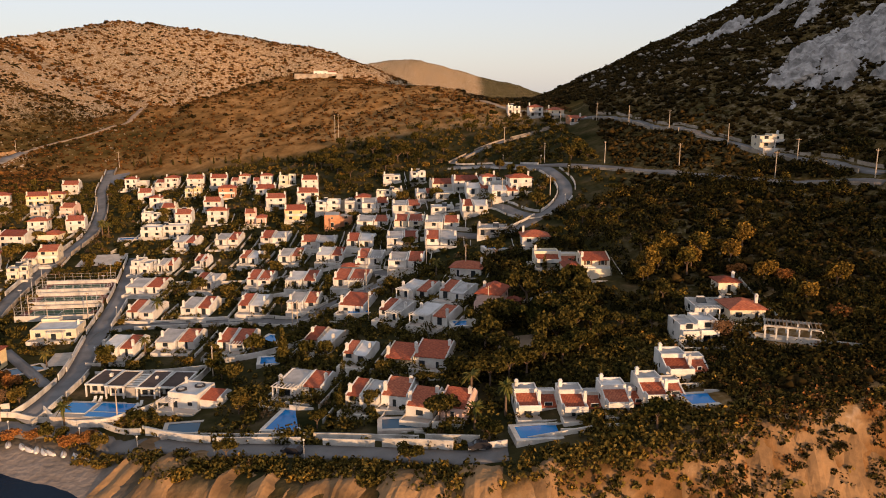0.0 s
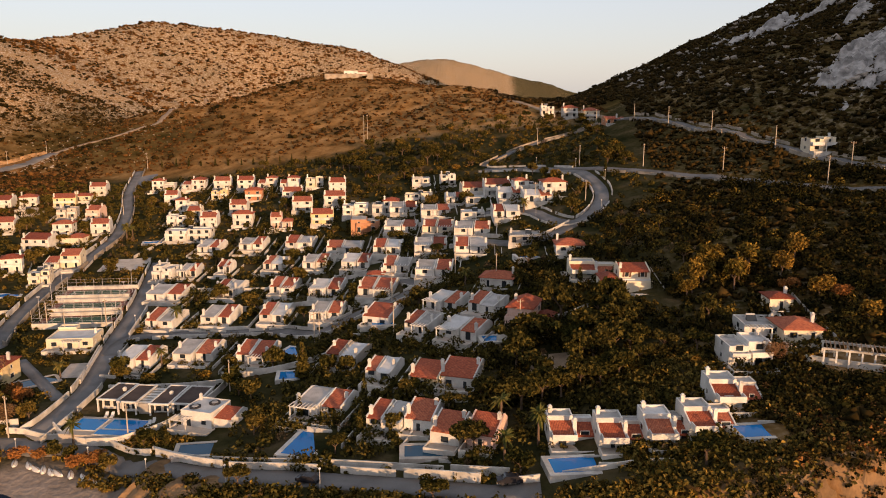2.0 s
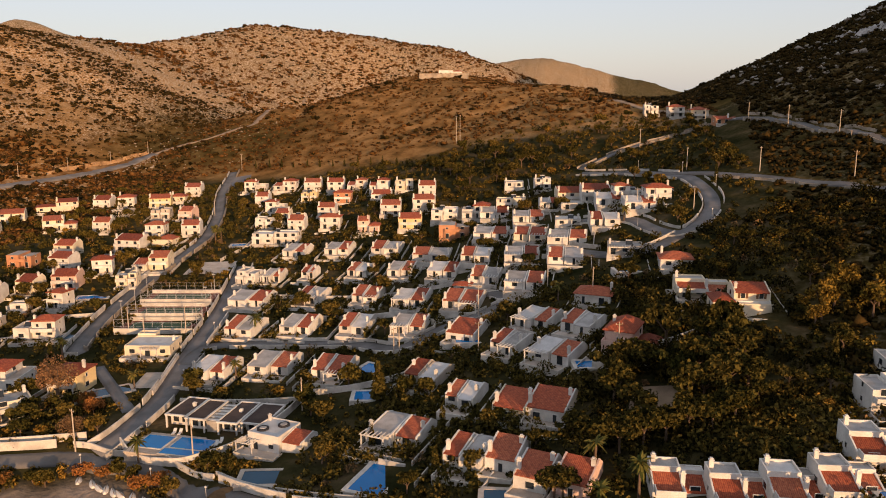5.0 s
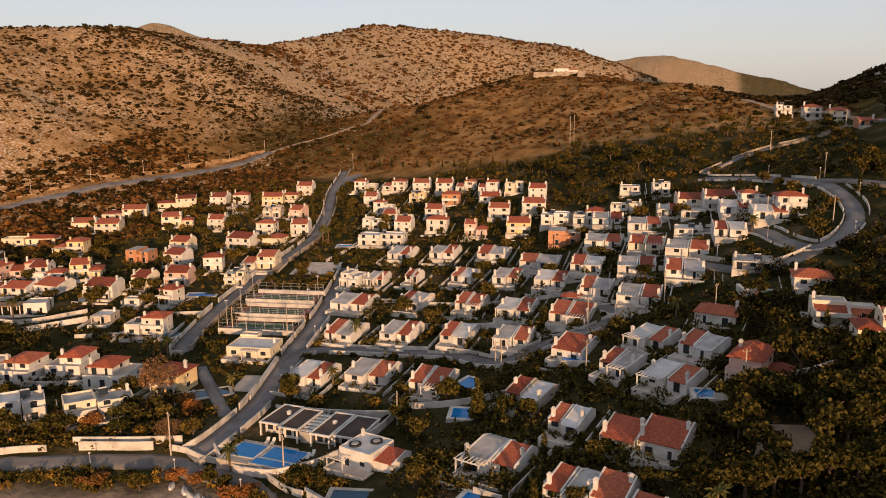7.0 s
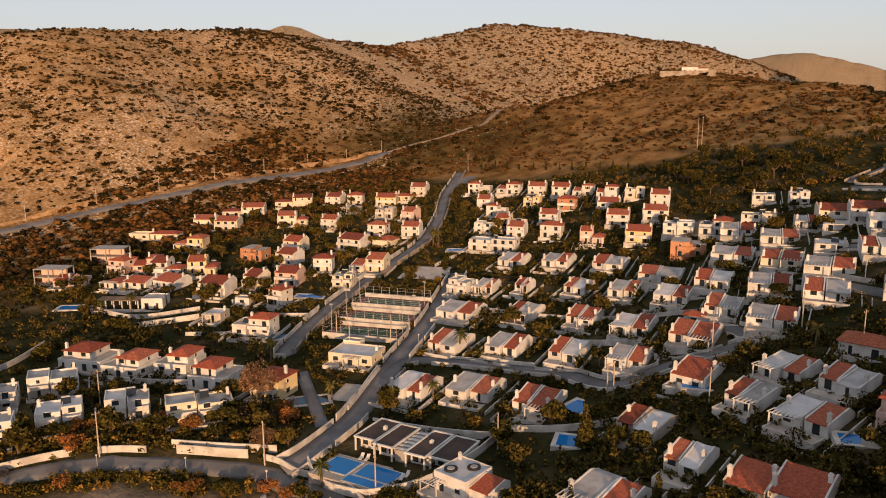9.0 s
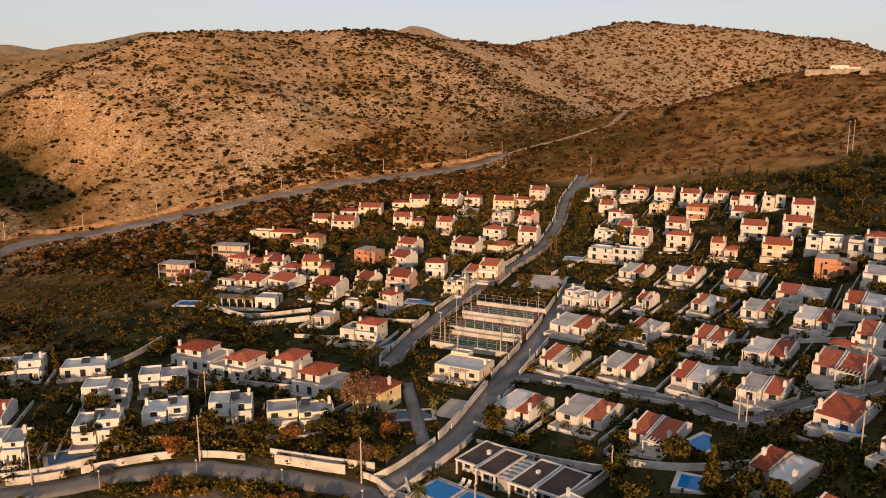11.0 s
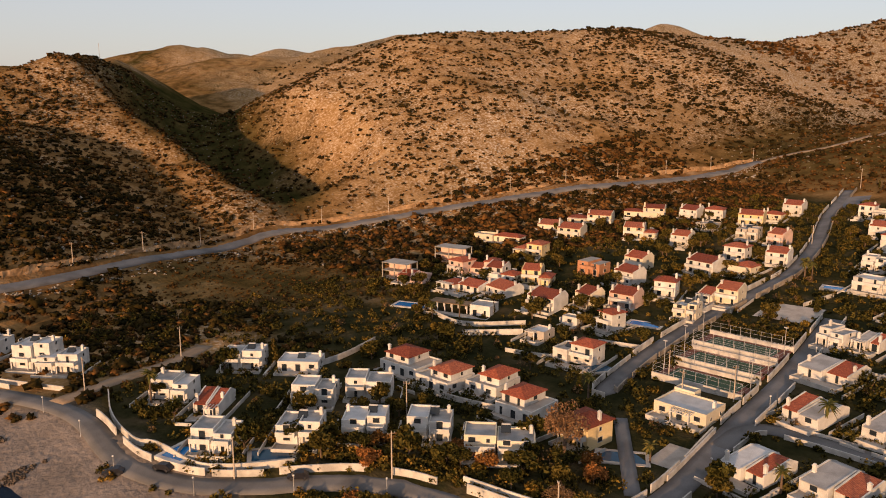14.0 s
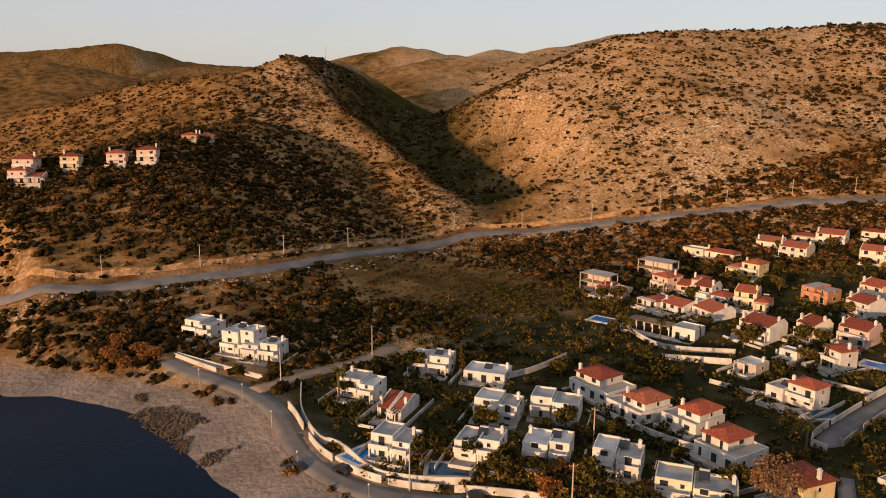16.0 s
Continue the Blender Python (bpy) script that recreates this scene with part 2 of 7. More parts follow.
def waves(X, Y, size, seed):
    """Uneven ground: a few octaves of smooth value noise on a lattice, about -1 to 1."""
    out, amp = 0.0, 1.0
    for k in range(4):
        u, v = X / size + 17.3 * seed, Y / size - 9.1 * seed
        iu, iv = np.floor(u), np.floor(v)
        fu, fv = u - iu, v - iv
        fu, fv = fu * fu * (3 - 2 * fu), fv * fv * (3 - 2 * fv)

        def lattice(a, b):
            q = np.sin(a * 127.1 + b * 311.7 + seed * 74.7) * 43758.5453
            return 2 * (q - np.floor(q)) - 1

        out = out + amp * ((lattice(iu, iv) * (1 - fu) + lattice(iu + 1, iv) * fu) * (1 - fv) + (lattice(iu, iv + 1) * (1 - fu) + lattice(iu + 1, iv + 1) * fu) * fv)
        amp, size, seed = amp * 0.5, size * 0.47, seed + 3
    return out / 1.6


COAST = [(-4800, -1500), (-1200, -700), (-640, -280), (-420, -80), (-300, 10), (-237, 48), (-233, 60), (-215, 78), (-196, 86), (-176, 92), (-155, 100), (-135, 122),
         (-112, 139), (-90, 145), (-72, 138), (-54, 125), (-26, 112), (6, 101), (40, 105), (62, 104), (84, 107), (108, 98), (140, 86), (180, 78), (330, 20), (700, -60), (4800, -150)]
HILLS = [  # crest line, slope, rounding of the crest
    ([(-512, 352, 58), (-540, 405, 84), (-542, 472, 110), (-505, 650, 119), (-505, 780, 114), (-524, 937, 121), (-464, 1160, 160), (-225, 1290, 138), (-110, 1310, 70)], 0.46, 35),
    ([(-215, 610, 46), (-98, 652, 75), (-20, 570, 63), (24, 492, 54)], 0.36, 40),
    ([(64, 610, 38), (133, 590, 55), (215, 613, 118), (330, 600, 176), (430, 450, 215), (450, 330, 200), (430, 210, 120)], 0.5, 12),
    # unseen headland and spur, added to cast shade on mountainside and wood
    ([(100, 90, 14), (115, 86, 34), (150, 84, 48), (180, 90, 58), (225, 106, 78), (262, 120, 66), (290, 131, 100), (320, 150, 182), (430, 190, 195), (450, 330, 200)], 1.0, 8),
    ([(-362, 236, -6), (-390, 227, 13), (-426, 225, 22), (-452, 225, 29), (-497, 216, 40), (-529, 212, 54), (-551, 207, 60), (-580, 191, 83), (-684, 250, 88), (-751, 272, 91)], 0.62, 5),
    ([(-580, 191, 83), (-571, 152, 73), (-616, 103, 67), (-641, 76, 59), (-658, 23, 46)], 0.52, 10),
    ([(-370, 10, 26), (-402, 90, 36), (-480, 140, 44)], 0.42, 20),
    ([(-960, 408, 72), (-974, 429, 87), (-986, 479, 105), (-984, 510, 109), (-976, 572, 107), (-921, 603, 111), (-924, 637, 124), (-905, 702, 139), (-895, 749, 137)], 0.33, 45),
    ([(-1709, 521, 131), (-1660, 585, 148), (-1623, 633, 162), (-1602, 661, 155), (-1590, 693, 140), (-1584, 734, 139)], 0.5, 40),
    ([(-1830, 920, 151), (-1812, 957, 167), (-1787, 1007, 163), (-1760, 1056, 148)], 0.4, 40),
    ([(-1447, -181, 93), (-1461, -91, 97), (-1466, -43, 103), (-1449, -2, 97), (-1420, 40, 87), (-1401, 81, 75)], 0.3, 60),
    ([(-2621, 51, 100), (-2670, 164, 115), (-2713, 286, 141), (-2705, 373, 148), (-2689, 496, 141), (-2650, 693, 138)], 0.3, 60),
    ([(-1250, 1560, 190), (-1180, 1600, 222), (-1120, 1670, 190)], 0.5, 20),
    ([(-430, 2960, 150), (-310, 2985, 176), (-137, 3000, 194), (35, 3000, 156), (207, 2990, 112), (330, 3000, 70)], 0.4, 40),
    ([(-4308, -654, 221), (-4346, -382, 238), (-4363, -188, 257), (-4369, -36, 270), (-4371, 68, 284), (-4369, 198, 254), (-4364, 330, 210), (-4332, 664, 191)], 0.4, 100),
]


def coast_distance(X, Y):
    """Metres inland from the shore; less than nothing at sea."""
    best, inland = np.full(X.shape, 1e9), np.zeros(X.shape, bool)
    for (ax, ay), (bx, by) in zip(COAST, COAST[1:]):
        dx, dy = bx - ax, by - ay
        s = np.clip(((X - ax) * dx + (Y - ay) * dy) / (dx * dx + dy * dy), 0, 1)
        best = np.minimum(best, np.hypot(X - ax - s * dx, Y - ay - s * dy))
        over = (X >= min(ax, bx)) & (X < max(ax, bx))
        inland |= over & (Y > ay + (X - ax) * dy / dx)
    return np.where(inland, best, -best)


def town_level(X, Y):
    rise = (0.15 + 0.001 * np.clip(Y - 135, 0, 175)) * step(950, 480, Y)
    flat = -11 - 0.008 * np.clip(-200 - X, 0, 250) + 0.075 * soft_plus(np.minimum(Y, 620) - 205, 30)
    return flat + rise * soft_plus(np.minimum(X, 160 + 0 * X) + 60, 15)


def wildness(X, Y):
    """0 in the built-up ground, 1 on the open hills."""
    east = step(38, 75, X - 0.1 * (Y - 200))
    north = step(455, 500, Y + 0.1 * (X + 100))
    west = step(-262, -300, X - 0.22 * (Y - 250))
    return np.clip(np.maximum(np.maximum(east, north), west), 0, 1)


def land(X, Y):
    X, Y = np.asarray(X, float), np.asarray(Y, float)
    z = town_level(X, Y)
    hill = np.full(X.shape, -200.0)
    for crest, slope, rounding in HILLS:
        hill = soft_max(hill, ridge(X, Y, crest, slope, rounding), 6)
    z = soft_max(z, hill, 10)
    ravine = [(-372, 268, 7), (-430, 272, 3), (-497, 268, -8), (-551, 270, -24), (-640, 312, -45), (-720, 376, -52), (-760, 425, -54)]
    floor = -ridge(X, Y, ravine, 1.5, 46) + 70 * step(-392, -366, X)
    z = 0.5 * (z + floor - np.sqrt((z - floor) ** 2 + 9))
    wild = wildness(X, Y)
    high = np.clip((hill + 20) / 60, 0, 1)
    far = step(900, 2500, np.hypot(X, Y))
    z = z + wild * (high * (7 * waves(X, Y, 130, 1) + 2.2 * waves(X, Y, 34, 5)) + 0.5 * waves(X, Y, 9, 8)) + far * high * 14 * waves(X, Y, 420, 3)
    inland = coast_distance(X, Y)
    cliff = step(-70, -40, X) * step(300, 120, X)
    shore = SEA + inland * (0.2 + cliff * 1.05) + 0.02 * np.clip(inland - 12, 0, 200) ** 2 + cliff * (2.5 * waves(X, Y, 14, 2) + 1.5 * waves(X, Y, 5, 6)) * step(0, 6, inland) + 0.15 * waves(X, Y, 4, 4)
    return np.where(shore < z + 6, 0.5 * (z + shore - np.sqrt((z - shore) ** 2 + 1.0)), z)

# ---- helpers for building ----
def part(name, bm, mat, parent=None, label=""):
    """Links a bmesh as one mesh object under a thing or under a part."""
    me = bpy.data.meshes.new(name)
    bm.to_mesh(me)
    bm.free()
    return put(name, me, mat, parent, label)


def put(name, me, mat, parent=None, label="", m=None):
    if mat and not me.materials:
        me.materials.append(mat)
    ob = new(name, me)
    ob.parent = parent
    if m is not None:
        ob.matrix_basis = m
    return tagged(ob, label) if label else ob


def box(bm, x0, x1, y0, y1, z0, z1, m=None):
    vs = bmesh.ops.create_cube(bm, size=1)["verts"]
    for v in vs:
        v.co = Vector((x0 + (v.co.x + 0.5) * (x1 - x0), y0 + (v.co.y + 0.5) * (y1 - y0), z0 + (v.co.z + 0.5) * (z1 - z0)))
        if m is not None:
            v.co = m @ v.co
    return vs


def solid(bm, verts, faces):
    vs = [bm.verts.new(v) for v in verts]
    for f in faces:
        bm.faces.new([vs[i] for i in f])


def tube(bm, a, b, r0, r1, n=6):
    a, b = Vector(a), Vector(b)
    turn = (b - a).to_track_quat("Z", "Y").to_matrix()
    rings = [[bm.verts.new(c + turn @ Vector((r * math.cos(k * math.tau / n), r * math.sin(k * math.tau / n), 0))) for k in range(n)] for c, r in ((a, r0), (b, r1))]
    for k in range(n):
        bm.faces.new((rings[0][k], rings[0][(k + 1) % n], rings[1][(k + 1) % n], rings[1][k]))
    bm.faces.new(rings[1])
    bm.faces.new(rings[0][::-1])


def thing(name, x, y, z, yaw, label, category, group=""):
    ob = new(name)
    ob.empty_display_size = 0.2
    ob.matrix_basis = pose(x, y, z, 0, 0, yaw)
    return tagged(ob, label, category, group)


def level(x, y):
    return float(land(np.array([x]), np.array([y]))[0])


# ---- the lines of the roads ----
ROADS = {  # name: (width, line)
    "coast_road": (4.8, [(-236.4, 87.2), (-221.6, 96.4), (-206.5, 105.3), (-191.7, 109.7), (-176.1, 109.9), (-164.2, 111.9), (-154.0, 118.4), (-148.0, 125.0), (-138.0, 139.1), (-129.1, 148.0), (-117.6, 154.0), (-106.3, 157.2), (-96.0, 160.3), (-91.9, 159.1), (-87.8, 158.5), (-80.6, 159.1), (-69.3, 152.4), (-50.0, 141.1), (-31.2, 136.4), (-16.5, 131.0), (-4.7, 126.7), (4.6, 122.6), (11.2, 122.5)]),
    "main_street": (5.2, [(-92.5, 161.6), (-90.6, 165.7), (-90.6, 174.7), (-91.3, 185.9), (-99.4, 215.2), (-103.1, 235.7), (-106.3, 251.0), (-111.4, 270.1), (-117.8, 294.2)]),
    "garden_lane": (3.0, [(-95.6, 178.9), (-118.8, 203.0)]),
    "west_street": (5.0, [(-129.1, 211.3), (-131.4, 210.5), (-141.0, 244.2), (-146.0, 279.1), (-148.6, 310.2), (-150.6, 331.7), (-165.3, 376.1), (-183.9, 417.9), (-191.6, 443.3), (-198.4, 467.8)]),
    "hill_road": (7.5, [(-302.3, 40.3), (-290.6, 56.3), (-291.3, 92.5), (-297.0, 127.1), (-323.8, 175.5), (-356.3, 230.3), (-337.9, 279.5), (-313.2, 349.9), (-290.1, 431.7), (-272.8, 509.9)]),
    "valley_track": (4.0, [(-272.8, 509.9), (-262.7, 531.0), (-233.2, 534.1), (-216.7, 576.7), (-314.3, 927.4)]),
    "row_street": (4.6, [(-96.5, 206.9), (-98.4, 221.1), (-84.8, 223.1), (-70.4, 223.6), (-55.8, 222.8), (-45.3, 215.0), (-39.3, 214.1), (-33.5, 223.4), (-23.0, 228.9), (-14.8, 235.8), (-14.2, 235.5), (-19.0, 243.3), (-33.1, 257.0)]),
    "bend_road": (5.2, [(3.3, 296.2), (20.0, 286.7), (26.0, 268.4), (32.6, 259.3), (40.0, 265.7), (45.2, 280.5), (43.5, 300.7), (40.0, 316.4), (21.6, 352.2), (4.0, 366.0)]),
    "bend_lower": (5.0, [(32.6, 259.3), (24.0, 253.2), (16.0, 252.8), (5.0, 263.4), (-6.0, 275.8)]),
    "pass_road": (3.4, [(4.1, 371.5), (26.9, 394.8), (49.8, 398.3), (67.8, 405.3), (81.3, 351.3), (92.8, 305.5), (107.5, 274.9), (117.6, 245.6), (123.6, 219.0)]),
    "upper_road": (4.0, [(21.6, 352.2), (47.7, 307.3), (65.0, 286.0), (79.4, 264.7), (92.8, 249.1), (110.9, 230.5), (121.2, 214.2)]),
    "top_lane": (4.0, [(67.8, 405.3), (61.0, 452.3), (36.9, 452.1), (26.0, 478.2), (20.5, 486.0)]),
    "dirt_lane": (5.0, [(-206.0, 106.3), (-212.4, 120.3), (-216.2, 137.0), (-225.8, 149.5)]),
}


def along(line, gap):
    """Evenly spaced places along a rounded line, with the way ahead at each."""
    p = np.array(line, float)
    for _ in range(2):
        q = np.empty((2 * len(p) - 2, 2))
        q[0::2], q[1::2] = 0.75 * p[:-1] + 0.25 * p[1:], 0.25 * p[:-1] + 0.75 * p[1:]
        p = np.vstack([p[:1], q, p[-1:]])
    s = np.r_[0, np.cumsum(np.hypot(*np.diff(p, axis=0).T))]
    t = np.linspace(0, s[-1], max(2, int(s[-1] / gap)))
    c = np.stack([np.interp(t, s, p[:, 0]), np.interp(t, s, p[:, 1])], 1)
    way = np.gradient(c, axis=0)
    return c, way / np.hypot(way[:, 0], way[:, 1])[:, None]


# ---- ground, sea ----
def spread(lo, hi, fine, near, out, growth):
    """Places of grid lines: close together from near[0] to near[1], wider and wider towards lo and hi."""
    line, gap = list(np.arange(near[0], near[1] + 0.1, fine)), fine
    while line[-1] < hi:
        gap = min(gap * growth, out)
        line.append(line[-1] + gap)
    gap = fine
    while line[0] > lo:
        gap = min(gap * growth, out)
        line.insert(0, line[0] - gap)
    return np.array(line)


def sheet(name, X, Y, Z):
    ny, nx = X.shape
    c = (np.arange(ny - 1)[:, None] * nx + np.arange(nx - 1)).ravel()
    me = bpy.data.meshes.new(name)
    me.from_pydata(np.stack([X, Y, Z], -1).reshape(-1, 3).tolist(), [], np.stack([c, c + 1, c + nx + 1, c + nx], -1).tolist())
    me.polygons.foreach_set("use_smooth", [True] * len(me.polygons))
    return me


def paint(me, name, r, g, b):
    layer = me.color_attributes.new(name, "FLOAT_COLOR", "POINT")
    layer.data.foreach_set("color", np.stack([r, g, b, np.ones_like(r)], -1).ravel())


def blob(X, Y, x, y, rx, ry, turn=0.0):
    c, s = math.cos(radians(turn)), math.sin(radians(turn))
    u, v = (X - x) * c + (Y - y) * s, (Y - y) * c - (X - x) * s
    return np.clip(1.5 - 1.2 * np.sqrt((u / rx) ** 2 + (v / ry) ** 2), 0, 1)


gx, gy = spread(-4700, 3000, 2.4, (-420, 140), 60, 1.02), spread(-2500, 4600, 2.4, (92, 470), 60, 1.02)
GX, GY = np.meshgrid(gx, gy)
GZ = land(GX, GY)
mesh = sheet("ground", GX, GY, GZ)
inland = coast_distance(GX, GY)
cliffy = step(-70, -45, GX) * step(260, 130, GX)
sandy = step(26, 14, inland + 6 * waves(GX, GY, 20, 4) + 9 * step(-205, -225, GX) + 13 * step(-160, -140, GX)) * (1 - cliffy) * step(-275, -245, GX)
steep = np.hypot(*np.gradient(GZ, gy, gx))
earthy = np.clip(cliffy * step(0.55, 1.1, steep + 0.25 * waves(GX, GY, 9, 14)) * step(40, 20, inland), 0, 1)
cut = np.full(GX.shape, 1e3)
for hx, hy in along(ROADS["hill_road"][1], 6)[0]:
    near = (np.abs(GX - hx) < 20) & (np.abs(GY - hy) < 20)
    cut[near] = np.minimum(cut[near], np.hypot(GX[near] - hx, GY[near] - hy))
earthy = np.maximum(earthy, 0.7 * step(10, 6, cut + 3 * waves(GX, GY, 10, 15)) * (0.5 + 0.5 * step(-330, -290, GX)))
mottle = waves(GX, GY, 60, 9)
brown_hill = np.clip(step(-330, -180, GX + 0.35 * (700 - GY)) * step(425, 450, GY) * step(820, 640, GY), 0, 1)
# eastern slopes: the mountain's shade is put into the cover colours here
shaded_east = step(20, 60, GX - 0.3 * np.clip(GY - 390, 0, 300)) * step(120, 200, GY)
# fallow field: its grass is darkened to hold the white cubes' shadow too
field = np.maximum(blob(GX, GY, -285, 190, 62, 34, 50), 0)
valley = np.clip(blob(GX, GY, -230, 520, 70, 60) + blob(GX, GY, -300, 640, 40, 140), 0, 1)
south_hill = step(-300, -360, GX) * step(330, 270, GY + 0.25 * (GX + 400)) + step(-225, -260, GX) * step(150, 120, GY)
burnt = np.clip(0.85 * south_hill + brown_hill * (0.75 + 0.5 * mottle) + shaded_east * 1.0 + blob(GX, GY, -265, 205, 30, 16, 50), 0, 1)
# the ravine's shadow, painted as dark ground along its axis
shaded_gully = np.max([blob(GX, GY, x, y, r, r) for x, y, r in ((-400, 258, 30), (-440, 262, 42), (-490, 262, 52), (-540, 262, 58), (-590, 278, 62), (-640, 300, 66), (-700, 350, 70))], axis=0)
grass_and_shade = np.clip(1.2 * shaded_gully + 1.1 * field * (0.75 + 0.5 * mottle) + valley * 0.8 + 0.45 * step(0.25, 0.6, waves(GX, GY, 90, 12)) * step(-300, -420, GX) + step(850, 950, np.hypot(GX, GY)) * (0.35 + 0.4 * mottle) + 0.85 * shaded_east, 0, 1)
rocky = np.clip(step(0.3, 0.6, steep) * 0.5 + 0.35 + 0.75 * step(520, 760, GY) + 0.5 * waves(GX, GY, 45, 11) - 0.9 * brown_hill - field - 0.45 * south_hill - 0.8 * shaded_gully, 0, 1) * (1 - 0.75 * shaded_east)
behind = step(432, 452, GY + 0.12 * (GX + 100))
paint(mesh, "kind", np.maximum(np.maximum(np.maximum(wildness(GX, GY), behind), field), step(-205, -225, GX) * step(178, 150, GY)).ravel(), sandy.ravel(), earthy.ravel())
paint(mesh, "cover", burnt.ravel(), grass_and_shade.ravel(), rocky.ravel())
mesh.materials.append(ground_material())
tagged(new("ground", mesh), "dry scrub hillsides, garden soil, sandy beach and earth cliffs", "ground", kind="structure")

sx, sy = spread(-4700, 3000, 6, (-300, 120), 300, 1.15), spread(-2500, 200, 6, (20, 160), 300, 1.15)
SX, SY = np.meshgrid(sx, sy[sy < 205])
sea = put("water", sheet("water", SX, SY, np.full(SX.shape, SEA)), SEA_WATER)
tagged(sea, "calm dark blue sea in a small bay", "sea", kind="structure")

# ---- roads ----
def strip(line, left, right, gap=2.5, lift=0.15, across=4):
    """A ribbon laid over the land, from left to right metres beside its line."""
    c, way = along(line, gap)
    side = np.stack([way[:, 1], -way[:, 0]], 1)
    offs = np.linspace(left, right, across)
    P = c[:, None] + side[:, None] * offs[None, :, None]
    Z = land(P[..., 0], P[..., 1])
    Z = 0.6 * Z + 0.4 * Z.mean(1)[:, None] + lift
    me = sheet("strip", P[..., 0], P[..., 1], Z)
    bm = bmesh.new()
    bm.from_mesh(me)
    bpy.data.meshes.remove(me)
    bmesh.ops.recalc_face_normals(bm, faces=bm.faces)
    edge = [e for e in bm.edges if e.is_boundary]
    low = bmesh.ops.extrude_edge_only(bm, edges=edge)["geom"]
    for v in low:
        if isinstance(v, bmesh.types.BMVert):
            v.co.z -= 0.6
    return bm


ROAD_LINES = []
for name, (width, line) in ROADS.items():
    loose = name in ("valley_track", "dirt_lane", "top_lane")
    ROAD_LINES.append((along(line, 4)[0], width / 2))
    road = part("road" if not loose else "track", strip(line, -width / 2, width / 2, lift=0.22 if not loose else 0.18), DIRT if loose else ASPHALT)
    tagged(road, "pale dirt track" if loose else "worn pale grey asphalt road", "track" if loose else "road", kind="structure")
ROAD_POINTS = np.vstack([np.c_[c, np.full(len(c), h)] for c, h in ROAD_LINES])


def road_gap(x, y):
    """Metres from the nearest road's edge."""
    return float((np.hypot(ROAD_POINTS[:, 0] - x, ROAD_POINTS[:, 1] - y) - ROAD_POINTS[:, 2]).min())

